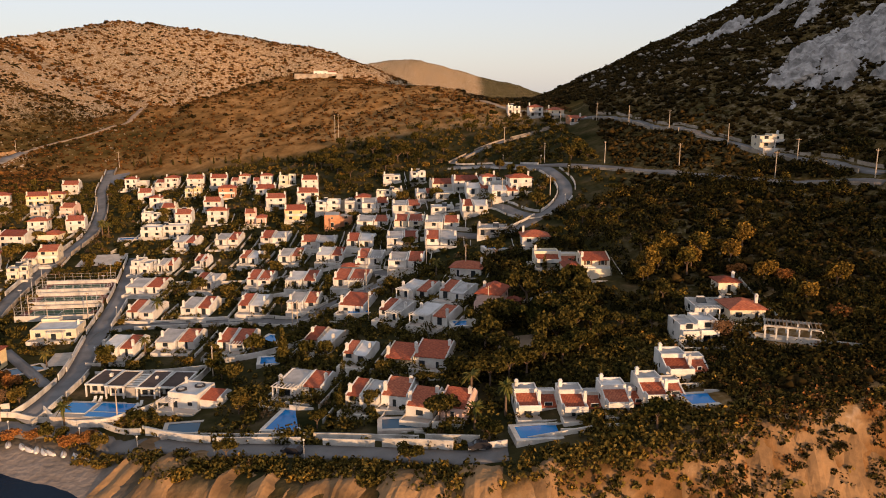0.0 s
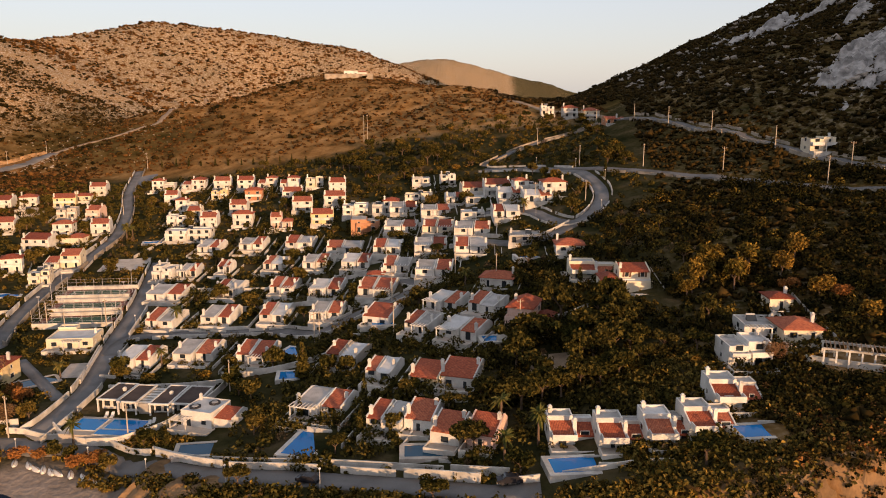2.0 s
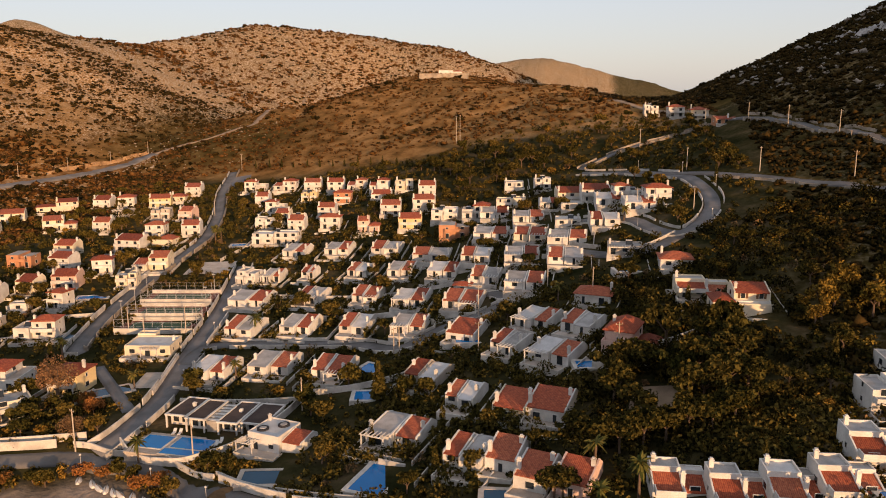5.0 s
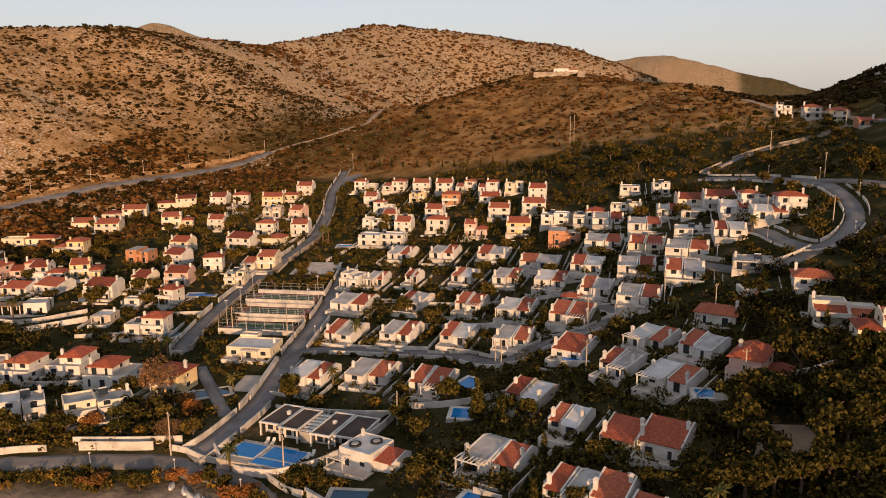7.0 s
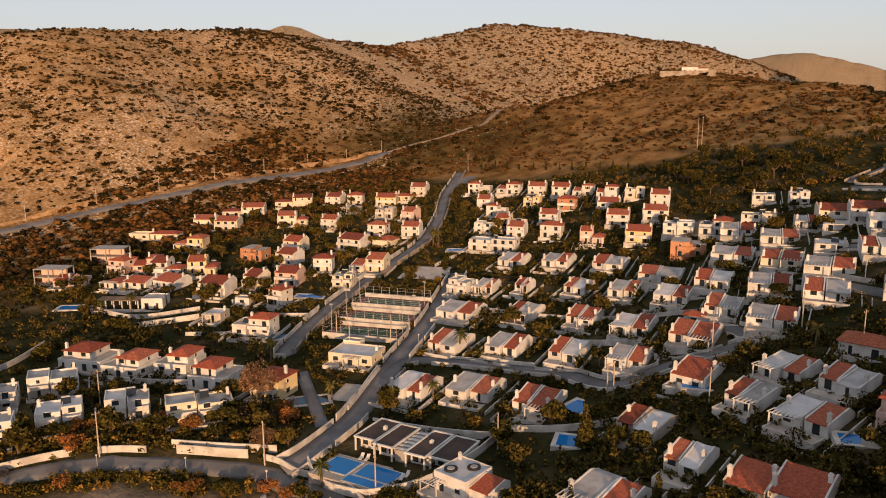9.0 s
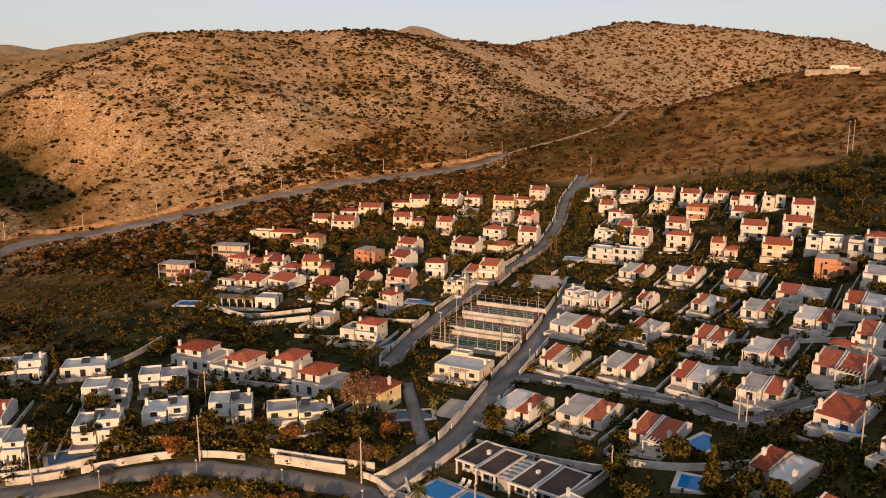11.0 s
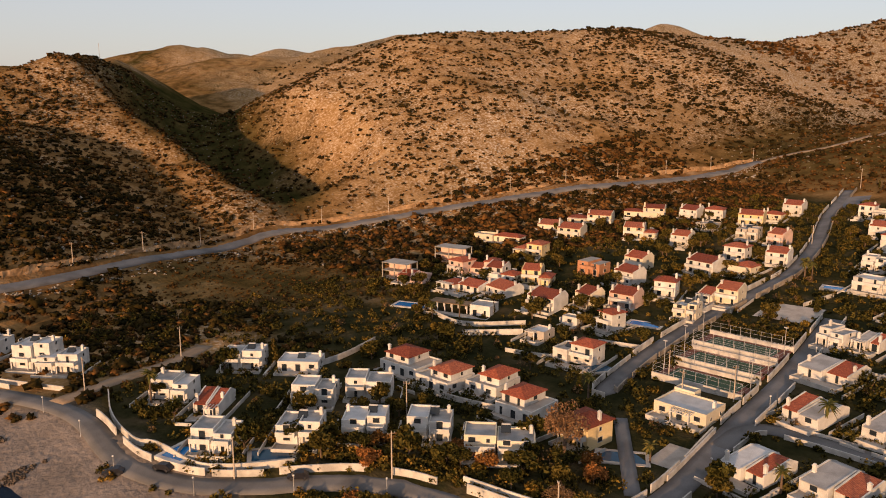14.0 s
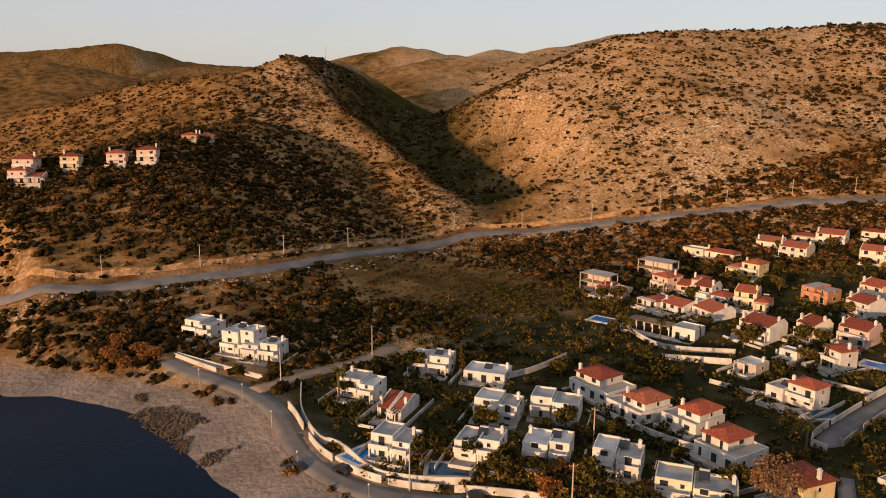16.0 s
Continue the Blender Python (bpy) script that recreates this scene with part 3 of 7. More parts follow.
# ---- houses ----
HOUSES = {  # block: (x, y, width, depth, kind, storeys, tone)
    "hill_edge": [
        (-252.3, 378.8, 18.5, 8, "R", 2, "c"), (-262.6, 352.1, 19.8, 8, "R", 2, "c"), (-227.6, 344.2, 13.7, 8, "R", 2, "c"),
        (-269.2, 331.4, 9.8, 8, "R", 1, "c"), (-251.1, 326.7, 10.9, 8, "R", 2, "c"), (-270.7, 301.5, 21.2, 8, "R", 1, "c"),
        (-242.0, 294.0, 11.5, 8, "R", 2, "y"), (-259.9, 266.7, 13.1, 8, "X", 2, "s"), (-243.4, 258.2, 7.2, 7.7, "R", 2, "p"),
        (-235.2, 263.3, 9.6, 8, "R", 2, "p"), (-223.8, 262.1, 12.4, 8, "R", 2, "w"), (-212.0, 268.0, 11.0, 8, "R", 2, "y"),
        (-256.5, 238.0, 11.3, 8, "X", 2, "s"), (-247.7, 238.4, 11.0, 8, "R", 1, "p"),
    ],
    "upper_west": [
        (-204.0, 288.7, 8.4, 9, "B", 2, "t"), (-196.6, 305.2, 6.2, 6.6, "R", 3, "c"), (-186.7, 288.1, 6.4, 6.8, "R", 2, "w"),
        (-168.6, 284.8, 5.1, 5.3, "R", 3, "w"), (-179.9, 260.1, 5.0, 5.0, "R", 3, "c"), (-170.9, 267.3, 6.4, 6.8, "R", 2, "p"),
        (-149.8, 270.1, 5.0, 4.9, "F", 3, "c"), (-205.2, 343.5, 5.7, 6.0, "R", 3, "w"), (-233.3, 388.8, 7.6, 7.9, "R", 2, "w"),
        (-222.8, 392.0, 7.1, 7.3, "R", 2, "w"), (-214.1, 374.7, 6.3, 6.5, "F", 1, "s"), (-174.8, 315.2, 9.8, 8, "R", 2, "w"),
        (-151.2, 290.4, 10.3, 8, "R", 2, "c"),
    ],
    "north_west": [
        (-205.0, 393.4, 9.4, 8, "R", 2, "y"), (-201.3, 405.2, 5.7, 5.7, "R", 1, "c"), (-200.1, 420.2, 7.6, 7.5, "R", 2, "w"),
        (-190.3, 367.6, 7.6, 7.5, "F", 2, "s"), (-176.2, 366.3, 5.0, 4.8, "R", 2, "p"), (-176.3, 337.4, 7.0, 7.1, "R", 2, "w"),
        (-161.5, 340.4, 5.8, 5.8, "R", 2, "w"), (-165.9, 323.7, 10.0, 8, "R", 1, "c"), (-224.2, 245.1, 14.0, 8, "R", 1, "w"),
        (-210.6, 250.8, 9.7, 8, "R", 1, "w"), (-187.9, 249.0, 9.2, 8, "R", 2, "w"),
    ],
    "back_row": [
        (-167.1, 425.7, 10.3, 8, "R", 2, "w"), (-148.3, 421.4, 10.1, 8, "R", 2, "w"), (-131.6, 415.5, 6.5, 6.2, "R", 2, "w"),
        (-118.0, 411.2, 6.4, 6.0, "R", 2, "w"), (-104.7, 405.1, 6.4, 5.9, "R", 2, "w"), (-90.8, 394.6, 6.7, 6.1, "R", 2, "w"),
        (-77.2, 386.7, 7.4, 6.6, "F", 2, "c"), (-63.9, 374.1, 7.0, 6.2, "R", 2, "w"), (-11.7, 355.5, 5.0, 4.4, "F", 2, "w"),
        (0.1, 328.0, 9.8, 8, "R", 2, "c"), (9.0, 322.4, 9.4, 8, "R", 2, "w"), (19.3, 309.7, 6.5, 6.2, "R", 2, "w"),
        (28.7, 297.6, 6.3, 6.2, "R", 2, "w"),
    ],
    "second_row": [
        (-150.8, 394.9, 5.0, 4.9, "R", 2, "w"), (-138.3, 380.0, 6.7, 6.6, "R", 2, "w"), (-126.8, 395.8, 5.8, 5.6, "F", 2, "y"),
        (-106.4, 384.3, 6.0, 5.6, "R", 2, "t"), (-107.9, 364.7, 6.0, 5.7, "R", 2, "w"), (-86.4, 379.7, 6.9, 6.2, "R", 1, "w"),
        (-76.6, 356.1, 6.7, 6.0, "R", 2, "w"), (-123.4, 358.6, 11.1, 8, "R", 2, "c"), (-115.7, 346.6, 5.4, 5.2, "R", 2, "w"),
        (-131.6, 349.3, 5.7, 5.6, "F", 2, "w"), (-100.4, 345.6, 6.3, 6.0, "R", 2, "w"), (-81.7, 337.0, 6.5, 5.9, "R", 3, "p"),
        (-63.9, 336.1, 8.5, 7.6, "R", 3, "y"), (-62.1, 356.9, 8.7, 7.6, "R", 2, "w"),
    ],
    "tall_row": [
        (-50.3, 340.1, 9.6, 7.5, "F", 3, "w"), (-36.7, 336.3, 9.3, 8, "R", 3, "w"), (-23.2, 338.2, 10.2, 7.5, "F", 3, "c"),
        (-24.1, 363.9, 5.9, 5.0, "F", 1, "w"), (-117.4, 326.5, 16.4, 7.5, "F", 2, "w"), (-42.6, 315.0, 11.1, 9, "B", 2, "t"),
        (-29.1, 331.0, 11.3, 11.6, "T", 1, "w"), (-15.0, 314.0, 11.3, 11.6, "T", 1, "w"), (-0.4, 297.3, 6.4, 5.7, "F", 1, "w"),
        (11.2, 287.1, 9.3, 11.6, "U", 1, "w"), (13.5, 308.0, 9.5, 11.6, "T", 1, "w"), (-8.0, 325.6, 7.2, 8.6, "T", 1, "w"),
        (1.0, 316.8, 7.8, 7.0, "F", 1, "w"), (22.7, 294.8, 10.2, 11.6, "T", 1, "w"),
    ],
    "fourth_row": [
        (-102.6, 310.4, 8.3, 11.6, "T", 1, "w"), (-86.2, 311.8, 9.1, 11.6, "T", 1, "w"), (-67.0, 309.5, 10.5, 11.6, "U", 1, "w"),
        (-47.2, 294.3, 12.9, 11.6, "U", 1, "w"), (-27.2, 303.8, 12.0, 11.6, "T", 1, "w"), (-12.5, 290.6, 10.9, 11.6, "D", 1, "c"),
        (-0.2, 277.7, 12.1, 11.6, "T", 1, "w"), (-107.9, 276.1, 7.0, 7.4, "F", 2, "w"), (-100.2, 280.0, 5.8, 9.3, "T", 1, "w"),
        (-29.8, 281.8, 9.8, 11.6, "U", 1, "w"), (-14.3, 271.6, 10.8, 11.6, "T", 1, "w"), (-0.6, 260.0, 10.4, 11.6, "U", 1, "w"),
        (16.4, 257.7, 9.9, 7.5, "F", 1, "s"),
    ],
    "fifth_row": [
        (-88.8, 284.2, 4.7, 7.3, "D", 1, "w"), (-70.9, 286.4, 7.3, 11.1, "U", 1, "w"), (-55.3, 282.8, 8.4, 11.6, "T", 1, "w"),
        (-39.2, 273.0, 9.3, 11.6, "T", 1, "w"), (-24.0, 258.3, 8.5, 11.2, "U", 1, "w"), (-11.5, 246.4, 10.9, 11.6, "T", 1, "w"),
        (-30.4, 252.2, 5.0, 4.4, "R", 1, "w"), (-98.7, 256.7, 11.7, 11.6, "T", 1, "w"), (-79.9, 261.0, 7.5, 11.6, "U", 1, "w"),
        (-61.5, 260.1, 8.2, 11.6, "D", 1, "w"), (-45.3, 250.9, 9.4, 11.6, "T", 1, "w"), (-28.2, 240.3, 10.6, 11.6, "D", 1, "w"),
    ],
    "sixth_row": [
        (-90.9, 232.9, 8.6, 11.6, "U", 1, "w"), (-75.0, 235.5, 8.7, 11.6, "T", 1, "w"), (-57.9, 234.4, 7.9, 11.6, "U", 1, "w"),
        (-41.1, 228.2, 8.6, 10.2, "T", 1, "w"), (-24.1, 216.9, 7.7, 11, "G", 1, "w"), (-55.2, 203.6, 8.7, 11.6, "D", 1, "w"),
        (-86.0, 203.6, 8.6, 11.6, "T", 1, "w"), (-72.0, 207.6, 10.3, 11.6, "T", 1, "w"), (-12.1, 203.7, 7.2, 10.2, "U", 1, "w"),
        (-5.9, 215.8, 8.5, 10.2, "T", 1, "w"), (4.4, 208.1, 8.1, 10.2, "U", 1, "w"), (-1.1, 194.2, 9.4, 10.2, "T", 1, "w"),
    ],
    "shore_villas": [
        (-29.7, 192.0, 7.7, 10.2, "U", 1, "s"), (-19.4, 178.0, 5.8, 9.3, "U", 1, "w"), (-8.7, 171.3, 5.9, 9.0, "G", 2, "c"),
        (-1.6, 169.5, 6.9, 10.1, "G", 2, "w"), (-29.8, 164.4, 10.1, 10.2, "T", 1, "w"), (3.1, 142.7, 5.1, 7.3, "G", 2, "p"),
        (-8.6, 151.9, 5.0, 5.7, "G", 1, "w"), (-3.2, 145.2, 5.0, 5.8, "G", 2, "w"), (-15.1, 153.3, 6.7, 10.2, "U", 1, "w"),
        (14.8, 192.9, 10.3, 9.7, "P", 2, "p"), (7.5, 225.9, 9.1, 8, "R", 1, "w"),
    ],
    "east_terrace": [
        (17.5, 139.6, 8.0, 7.6, "V", 2, "w"), (25.5, 136.8, 8.1, 8.0, "V", 2, "w"), (33.3, 136.4, 8.5, 8.5, "V", 2, "w"),
        (40.0, 137.1, 8.3, 8.5, "V", 2, "w"), (46.7, 145.3, 8.8, 9, "V", 2, "w"), (52.8, 158.8, 8.3, 7.5, "F", 2, "w"),
        (59.3, 170.3, 7.6, 7.5, "F", 1, "w"), (65.6, 166.6, 7.7, 8, "R", 1, "c"), (28.3, 238.9, 8.2, 7.8, "R", 1, "w"),
        (32.2, 218.4, 12.6, 9, "V", 2, "c"), (38.4, 206.0, 11.9, 8, "R", 2, "c"), (66.7, 179.8, 5.0, 5.1, "R", 1, "c"),
    ],
    "pass_hamlet": [
        (39.2, 447.2, 7.0, 6.6, "F", 2, "w"), (50.7, 440.9, 7.7, 7.4, "R", 2, "w"), (59.6, 425.8, 8.2, 8.0, "R", 2, "c"),
        (67.1, 396.2, 10.3, 8, "R", 1, "t"), (112.1, 272.8, 8.6, 7, "F", 2, "c"),
    ],
    "old_houses": [
        (-174.0, 185.3, 12.7, 10, "S", 2, "w"), (-160.3, 186.1, 10.8, 10, "S", 2, "w"), (-150.0, 192.9, 9.2, 10, "S", 2, "w"),
        (-134.8, 189.8, 10.2, 10, "S", 2, "w"), (-116.4, 189.4, 7.3, 7.7, "R", 2, "y"), (-149.4, 222.8, 10.5, 8, "R", 2, "w"),
        (-169.3, 228.0, 5.5, 5.9, "F", 1, "s"), (-170.7, 242.5, 5.0, 3.7, "F", 1, "w"), (-160.2, 248.1, 5.3, 5.7, "R", 2, "w"),
        (-110.1, 215.6, 12.3, 9, "K", 1, "c"),
    ],
    "white_cubes": [
        (-193.5, 163.6, 10.8, 7.5, "F", 1, "w"), (-170.9, 155.7, 10.1, 7.5, "F", 2, "w"), (-166.9, 168.3, 11.0, 7.5, "F", 2, "w"),
        (-154.6, 143.7, 9.1, 7.5, "F", 2, "w"), (-148.7, 155.9, 9.2, 7.5, "F", 2, "w"), (-139.6, 166.3, 9.3, 7.5, "F", 2, "w"),
        (-123.6, 171.8, 14.1, 7.5, "F", 2, "c"), (-203.9, 152.3, 10.9, 7.5, "F", 2, "w"), (-193.9, 130.4, 9.6, 7.5, "F", 2, "w"),
        (-181.8, 135.2, 6.5, 10.4, "D", 1, "w"), (-162.1, 128.2, 8.9, 7.5, "F", 2, "w"), (-253.3, 99.5, 10.1, 7.5, "F", 2, "w"),
        (-236.2, 108.6, 10.0, 7.5, "F", 3, "w"), (-229.3, 113.2, 10.3, 7.5, "F", 2, "w"),
    ],
    "far_pink": [
        (-366.3, 45.2, 12.4, 8, "R", 2, "p"), (-376.5, 44.2, 8.1, 8, "R", 2, "p"), (-376.5, 60.6, 7.1, 7.1, "R", 2, "y"),
        (-379.0, 78.2, 7.6, 7.5, "R", 2, "p"), (-379.0, 90.3, 8.0, 7.8, "R", 2, "p"), (-411.0, 110.3, 6.9, 6.5, "R", 1, "t"),
        (-415.3, 117.9, 7.6, 7.1, "R", 1, "t"),
    ],
}

BLOCK_YAW = {"hill_edge": 22, "upper_west": 12, "north_west": 12, "old_houses": 12, "white_cubes": 48, "far_pink": 75, "east_terrace": 3, "shore_villas": -16, "pass_hamlet": 5, "back_row": 8, "second_row": 8, "tall_row": 4, "fourth_row": 0}
FOOTPRINTS = []
STOREY = 2.4


def window_mesh(w, h, kind):
    frame, pane = bmesh.new(), bmesh.new()
    t = 0.09
    loops = [[frame.verts.new((sx * (w / 2 - i), y, (i if sz < 0 else h - i))) for sx, sz in ((-1, -1), (1, -1), (1, 1), (-1, 1))] for y in (-0.07, 0.05) for i in (0, t)]
    for k in range(4):
        n = (k + 1) % 4
        for a, b in ((0, 1), (3, 2), (2, 0), (1, 3)):
            frame.faces.new((loops[a][k], loops[a][n], loops[b][n], loops[b][k]))
    bmesh.ops.recalc_face_normals(frame, faces=frame.faces)
    box(pane, -w / 2 + t, w / 2 - t, -0.03, 0.03, t, h - t)
    out = []
    for name, bm, mat in (("window", frame, PAINT), ("pane", pane, GLASS)):
        me = bpy.data.meshes.new(name)
        bm.to_mesh(me)
        bm.free()
        me.materials.append(mat)
        out.append(me)
    return out


WINDOWS = {"small": window_mesh(0.9, 1.0, ""), "wide": window_mesh(1.6, 1.25, ""), "door": window_mesh(1.5, 2.1, ""), "slim": window_mesh(0.9, 2.1, ""), "shuttered": window_mesh(1.1, 1.3, "shutter")}

leaf = bmesh.new()
box(leaf, -0.26, 0.26, -0.06, 0.03, 0.02, 1.28)
SHUTTER_LEAF = bpy.data.meshes.new("shutter")
leaf.to_mesh(SHUTTER_LEAF)
leaf.free()


def window(parent, kind, x, y, z, turn):
    frame, pane = WINDOWS[kind]
    ob = put("french_window" if kind in ("door", "slim") else "window", frame, None, parent, m=pose(x, y, z, 0, 0, turn))
    put("pane", pane, None, ob)
    if kind == "shuttered":
        for s in (-1, 1):
            put("shutter", SHUTTER_LEAF, SHUTTER, ob, m=pose(s * 0.83, 0, 0))


def glaze(parent, rng, x0, x1, y0, y1, storeys, base=0.0, shutters=False, sides="flr"):
    """Windows for a block's front and flanks, storey by storey."""
    for k in range(storeys):
        z = base + STOREY * k
        if "f" in sides:
            n = max(1, int((x1 - x0) / 3.1))
            for i in range(n):
                x = x0 + (i + 0.5) * (x1 - x0) / n
                kind = rng.choice(("door", "slim", "wide")) if k == 0 or rng.random() < 0.4 else ("shuttered" if shutters else rng.choice(("small", "wide", "small")))
                window(parent, kind, x, y0, z + (0.05 if kind in ("door", "slim") else 0.95), 0)
        for s, x, turn in (("l", x0, -90), ("r", x1, 90)):
            if s in sides:
                n = max(1, int((y1 - y0) / 4.2))
                for i in range(n):
                    window(parent, "small" if rng.random() < 0.7 else "wide", x, y0 + (i + 0.5) * (y1 - y0) / n, z + 1.0, turn)


def walls_flat(parent, tone, x0, x1, y0, y1, h, roof=None, rim=0.45):
    """A plastered block with a parapet, and the roof floor inside it."""
    bm = bmesh.new()
    box(bm, x0, x1, y0, y1, -3, h)
    t = 0.22
    for a, b, c, d in ((x0, x1, y0, y0 + t), (x0, x1, y1 - t, y1), (x0, x0 + t, y0 + t, y1 - t), (x1 - t, x1, y0 + t, y1 - t)):
        box(bm, a, b, c, d, h + 0.003, h + rim)
    wall = part("wall", bm, tone, parent)
    bm = bmesh.new()
    box(bm, x0 + t + 0.01, x1 - t - 0.01, y0 + t + 0.01, y1 - t - 0.01, h + 0.005, h + 0.12)
    part("flat_roof", bm, roof or (PALE_FLAT if (x0 * 7.7 + y1 * 3.1 + h * 5.3) % 1 < 0.45 else FLAT), parent)
    return wall


def walls_gable(parent, tone, x0, x1, y0, y1, h, rise, roof=None):
    """A block whose tiled roof has its ridge along the front, between raised white flank walls."""
    ym, t = 0.24 * y0 + 0.76 * y1, 0.28
    bm = bmesh.new()
    box(bm, x0 + t, x1 - t, y0, y1, -3, h)
    for a, b in ((x0, x0 + t), (x1 - t, x1)):
        prof = ((y0 - 0.1, -3), (y1 + 0.1, -3), (y1 + 0.1, h + 0.3), (ym, h + rise + 0.35), (y0 - 0.1, h + 0.3))
        solid(bm, [(a, y, z) for y, z in prof] + [(b, y, z) for y, z in prof], [(4, 3, 2, 1, 0), (5, 6, 7, 8, 9)] + [(i, (i + 1) % 5, 5 + (i + 1) % 5, 5 + i) for i in range(5)])
    bmesh.ops.recalc_face_normals(bm, faces=bm.faces)
    part("wall", bm, tone, parent)
    bm = bmesh.new()
    prof = ((y0 - 0.35, h - 0.08), (ym, h + rise), (y1 + 0.35, h - 0.08), (y1 + 0.35, h + 0.08), (ym, h + rise + 0.16), (y0 - 0.35, h + 0.08))
    a, b = x0 + t + 0.005, x1 - t - 0.005
    solid(bm, [(a, y, z) for y, z in prof] + [(b, y, z) for y, z in prof], [(0, 1, 4, 5), (1, 2, 3, 4), (11, 10, 7, 6), (10, 9, 8, 7), (5, 4, 10, 11), (4, 3, 9, 10), (0, 6, 7, 1), (1, 7, 8, 2), (0, 5, 11, 6), (2, 8, 9, 3)])
    bmesh.ops.recalc_face_normals(bm, faces=bm.faces)
    part("screed_roof" if roof else "tiled_roof", bm, roof or TILES, parent)


def walls_hip(parent, tone, x0, x1, y0, y1, h, rise, eave=0.45, base=-3):
    bm = bmesh.new()
    box(bm, x0, x1, y0, y1, base, h)
    part("wall", bm, tone, parent)
    bm = bmesh.new()
    X0, X1, Y0, Y1 = x0 - eave, x1 + eave, y0 - eave, y1 + eave
    w, d = X1 - X0, Y1 - Y0
    if w >= d:
        r0, r1 = (X0 + 0.42 * d, (Y0 + Y1) / 2), (X1 - 0.42 * d, (Y0 + Y1) / 2)
    else:
        r0, r1 = ((X0 + X1) / 2, Y0 + 0.42 * w), ((X0 + X1) / 2, Y1 - 0.42 * w)
    z, s = h + 0.02, 0.16
    vs = [(X0, Y0, z), (X1, Y0, z), (X1, Y1, z), (X0, Y1, z), (X0, Y0, z + s), (X1, Y0, z + s), (X1, Y1, z + s), (X0, Y1, z + s), (*r0, z + rise), (*r1, z + rise)]
    top = [(4, 5, 9, 8), (5, 6, 9), (6, 7, 8, 9), (7, 4, 8)] if w >= d else [(4, 5, 8), (5, 6, 9, 8), (6, 7, 9), (7, 4, 8, 9)]
    solid(bm, vs, top + [(3, 2, 1, 0), (0, 1, 5, 4), (1, 2, 6, 5), (2, 3, 7, 6), (3, 0, 4, 7)])
    bmesh.ops.recalc_face_normals(bm, faces=bm.faces)
    part("tiled_roof", bm, TILES, parent)


def chimney(parent, x, y, z, h=1.5, mat=None):
    bm = bmesh.new()
    box(bm, x - 0.32, x + 0.32, y - 0.28, y + 0.28, z, z + h)
    box(bm, x - 0.4, x + 0.4, y - 0.36, y + 0.36, z + h + 0.003, z + h + 0.14)
    box(bm, x - 0.22, x + 0.22, y - 0.2, y + 0.2, z + h + 0.143, z + h + 0.4)
    part("chimney", bm, mat or WHITE, parent)


def balcony(parent, x0, x1, y0, y1, z, posts=True, mat=None):
    bm = bmesh.new()
    box(bm, x0, x1, y0, y1 - 0.003, z - 0.2, z)
    for a, b, c, d in ((x0, x1, y0, y0 + 0.14), (x0, x0 + 0.14, y0 + 0.14, y1 - 0.003), (x1 - 0.14, x1, y0 + 0.14, y1 - 0.003)):
        box(bm, a, b, c, d, z + 0.003, z + 0.85)
    part("balcony", bm, mat or WHITE, parent)
    if posts:
        for x in (x0 + 0.2, x1 - 0.2):
            bm = bmesh.new()
            box(bm, x - 0.13, x + 0.13, y0 + 0.07, y0 + 0.33, -2, z - 0.203)
            part("pillar", bm, mat or WHITE, parent)


def pergola(parent, x0, x1, y0, y1, z):
    for x in (x0 + 0.15, x1 - 0.15):
        bm = bmesh.new()
        box(bm, x - 0.11, x + 0.11, y0 + 0.05, y0 + 0.27, -2, z)
        part("pergola_post", bm, WHITE, parent)
    bm = bmesh.new()
    box(bm, x0, x1, y0 + 0.06, y0 + 0.26, z + 0.003, z + 0.2)
    beam = part("pergola_beam", bm, WHITE, parent)
    n = max(3, int((x1 - x0) / 0.75))
    for i in range(n + 1):
        x = x0 + i * (x1 - x0) / n
        bm = bmesh.new()
        box(bm, x - 0.07, x + 0.07, y0 - 0.25, y1 - 0.003, z + 0.203, z + 0.36)
        part("rafter", bm, WHITE, beam)


def terrace(parent, x0, x1, y0, y1, wall=0.5):
    bm = bmesh.new()
    box(bm, x0, x1, y0, y1 - 0.004, -3, 0.12)
    part("terrace", bm, PAVING, parent)
    bm = bmesh.new()
    for a, b, c, d in ((x0 - 0.2, x1 + 0.2, y0 - 0.2, y0 - 0.003), (x0 - 0.2, x0 - 0.003, y0, y1 - 0.004), (x1 + 0.003, x1 + 0.2, y0, y1 - 0.004)):
        box(bm, a, b, c, d, -3, wall)
    part("terrace_wall", bm, WALLING, parent)


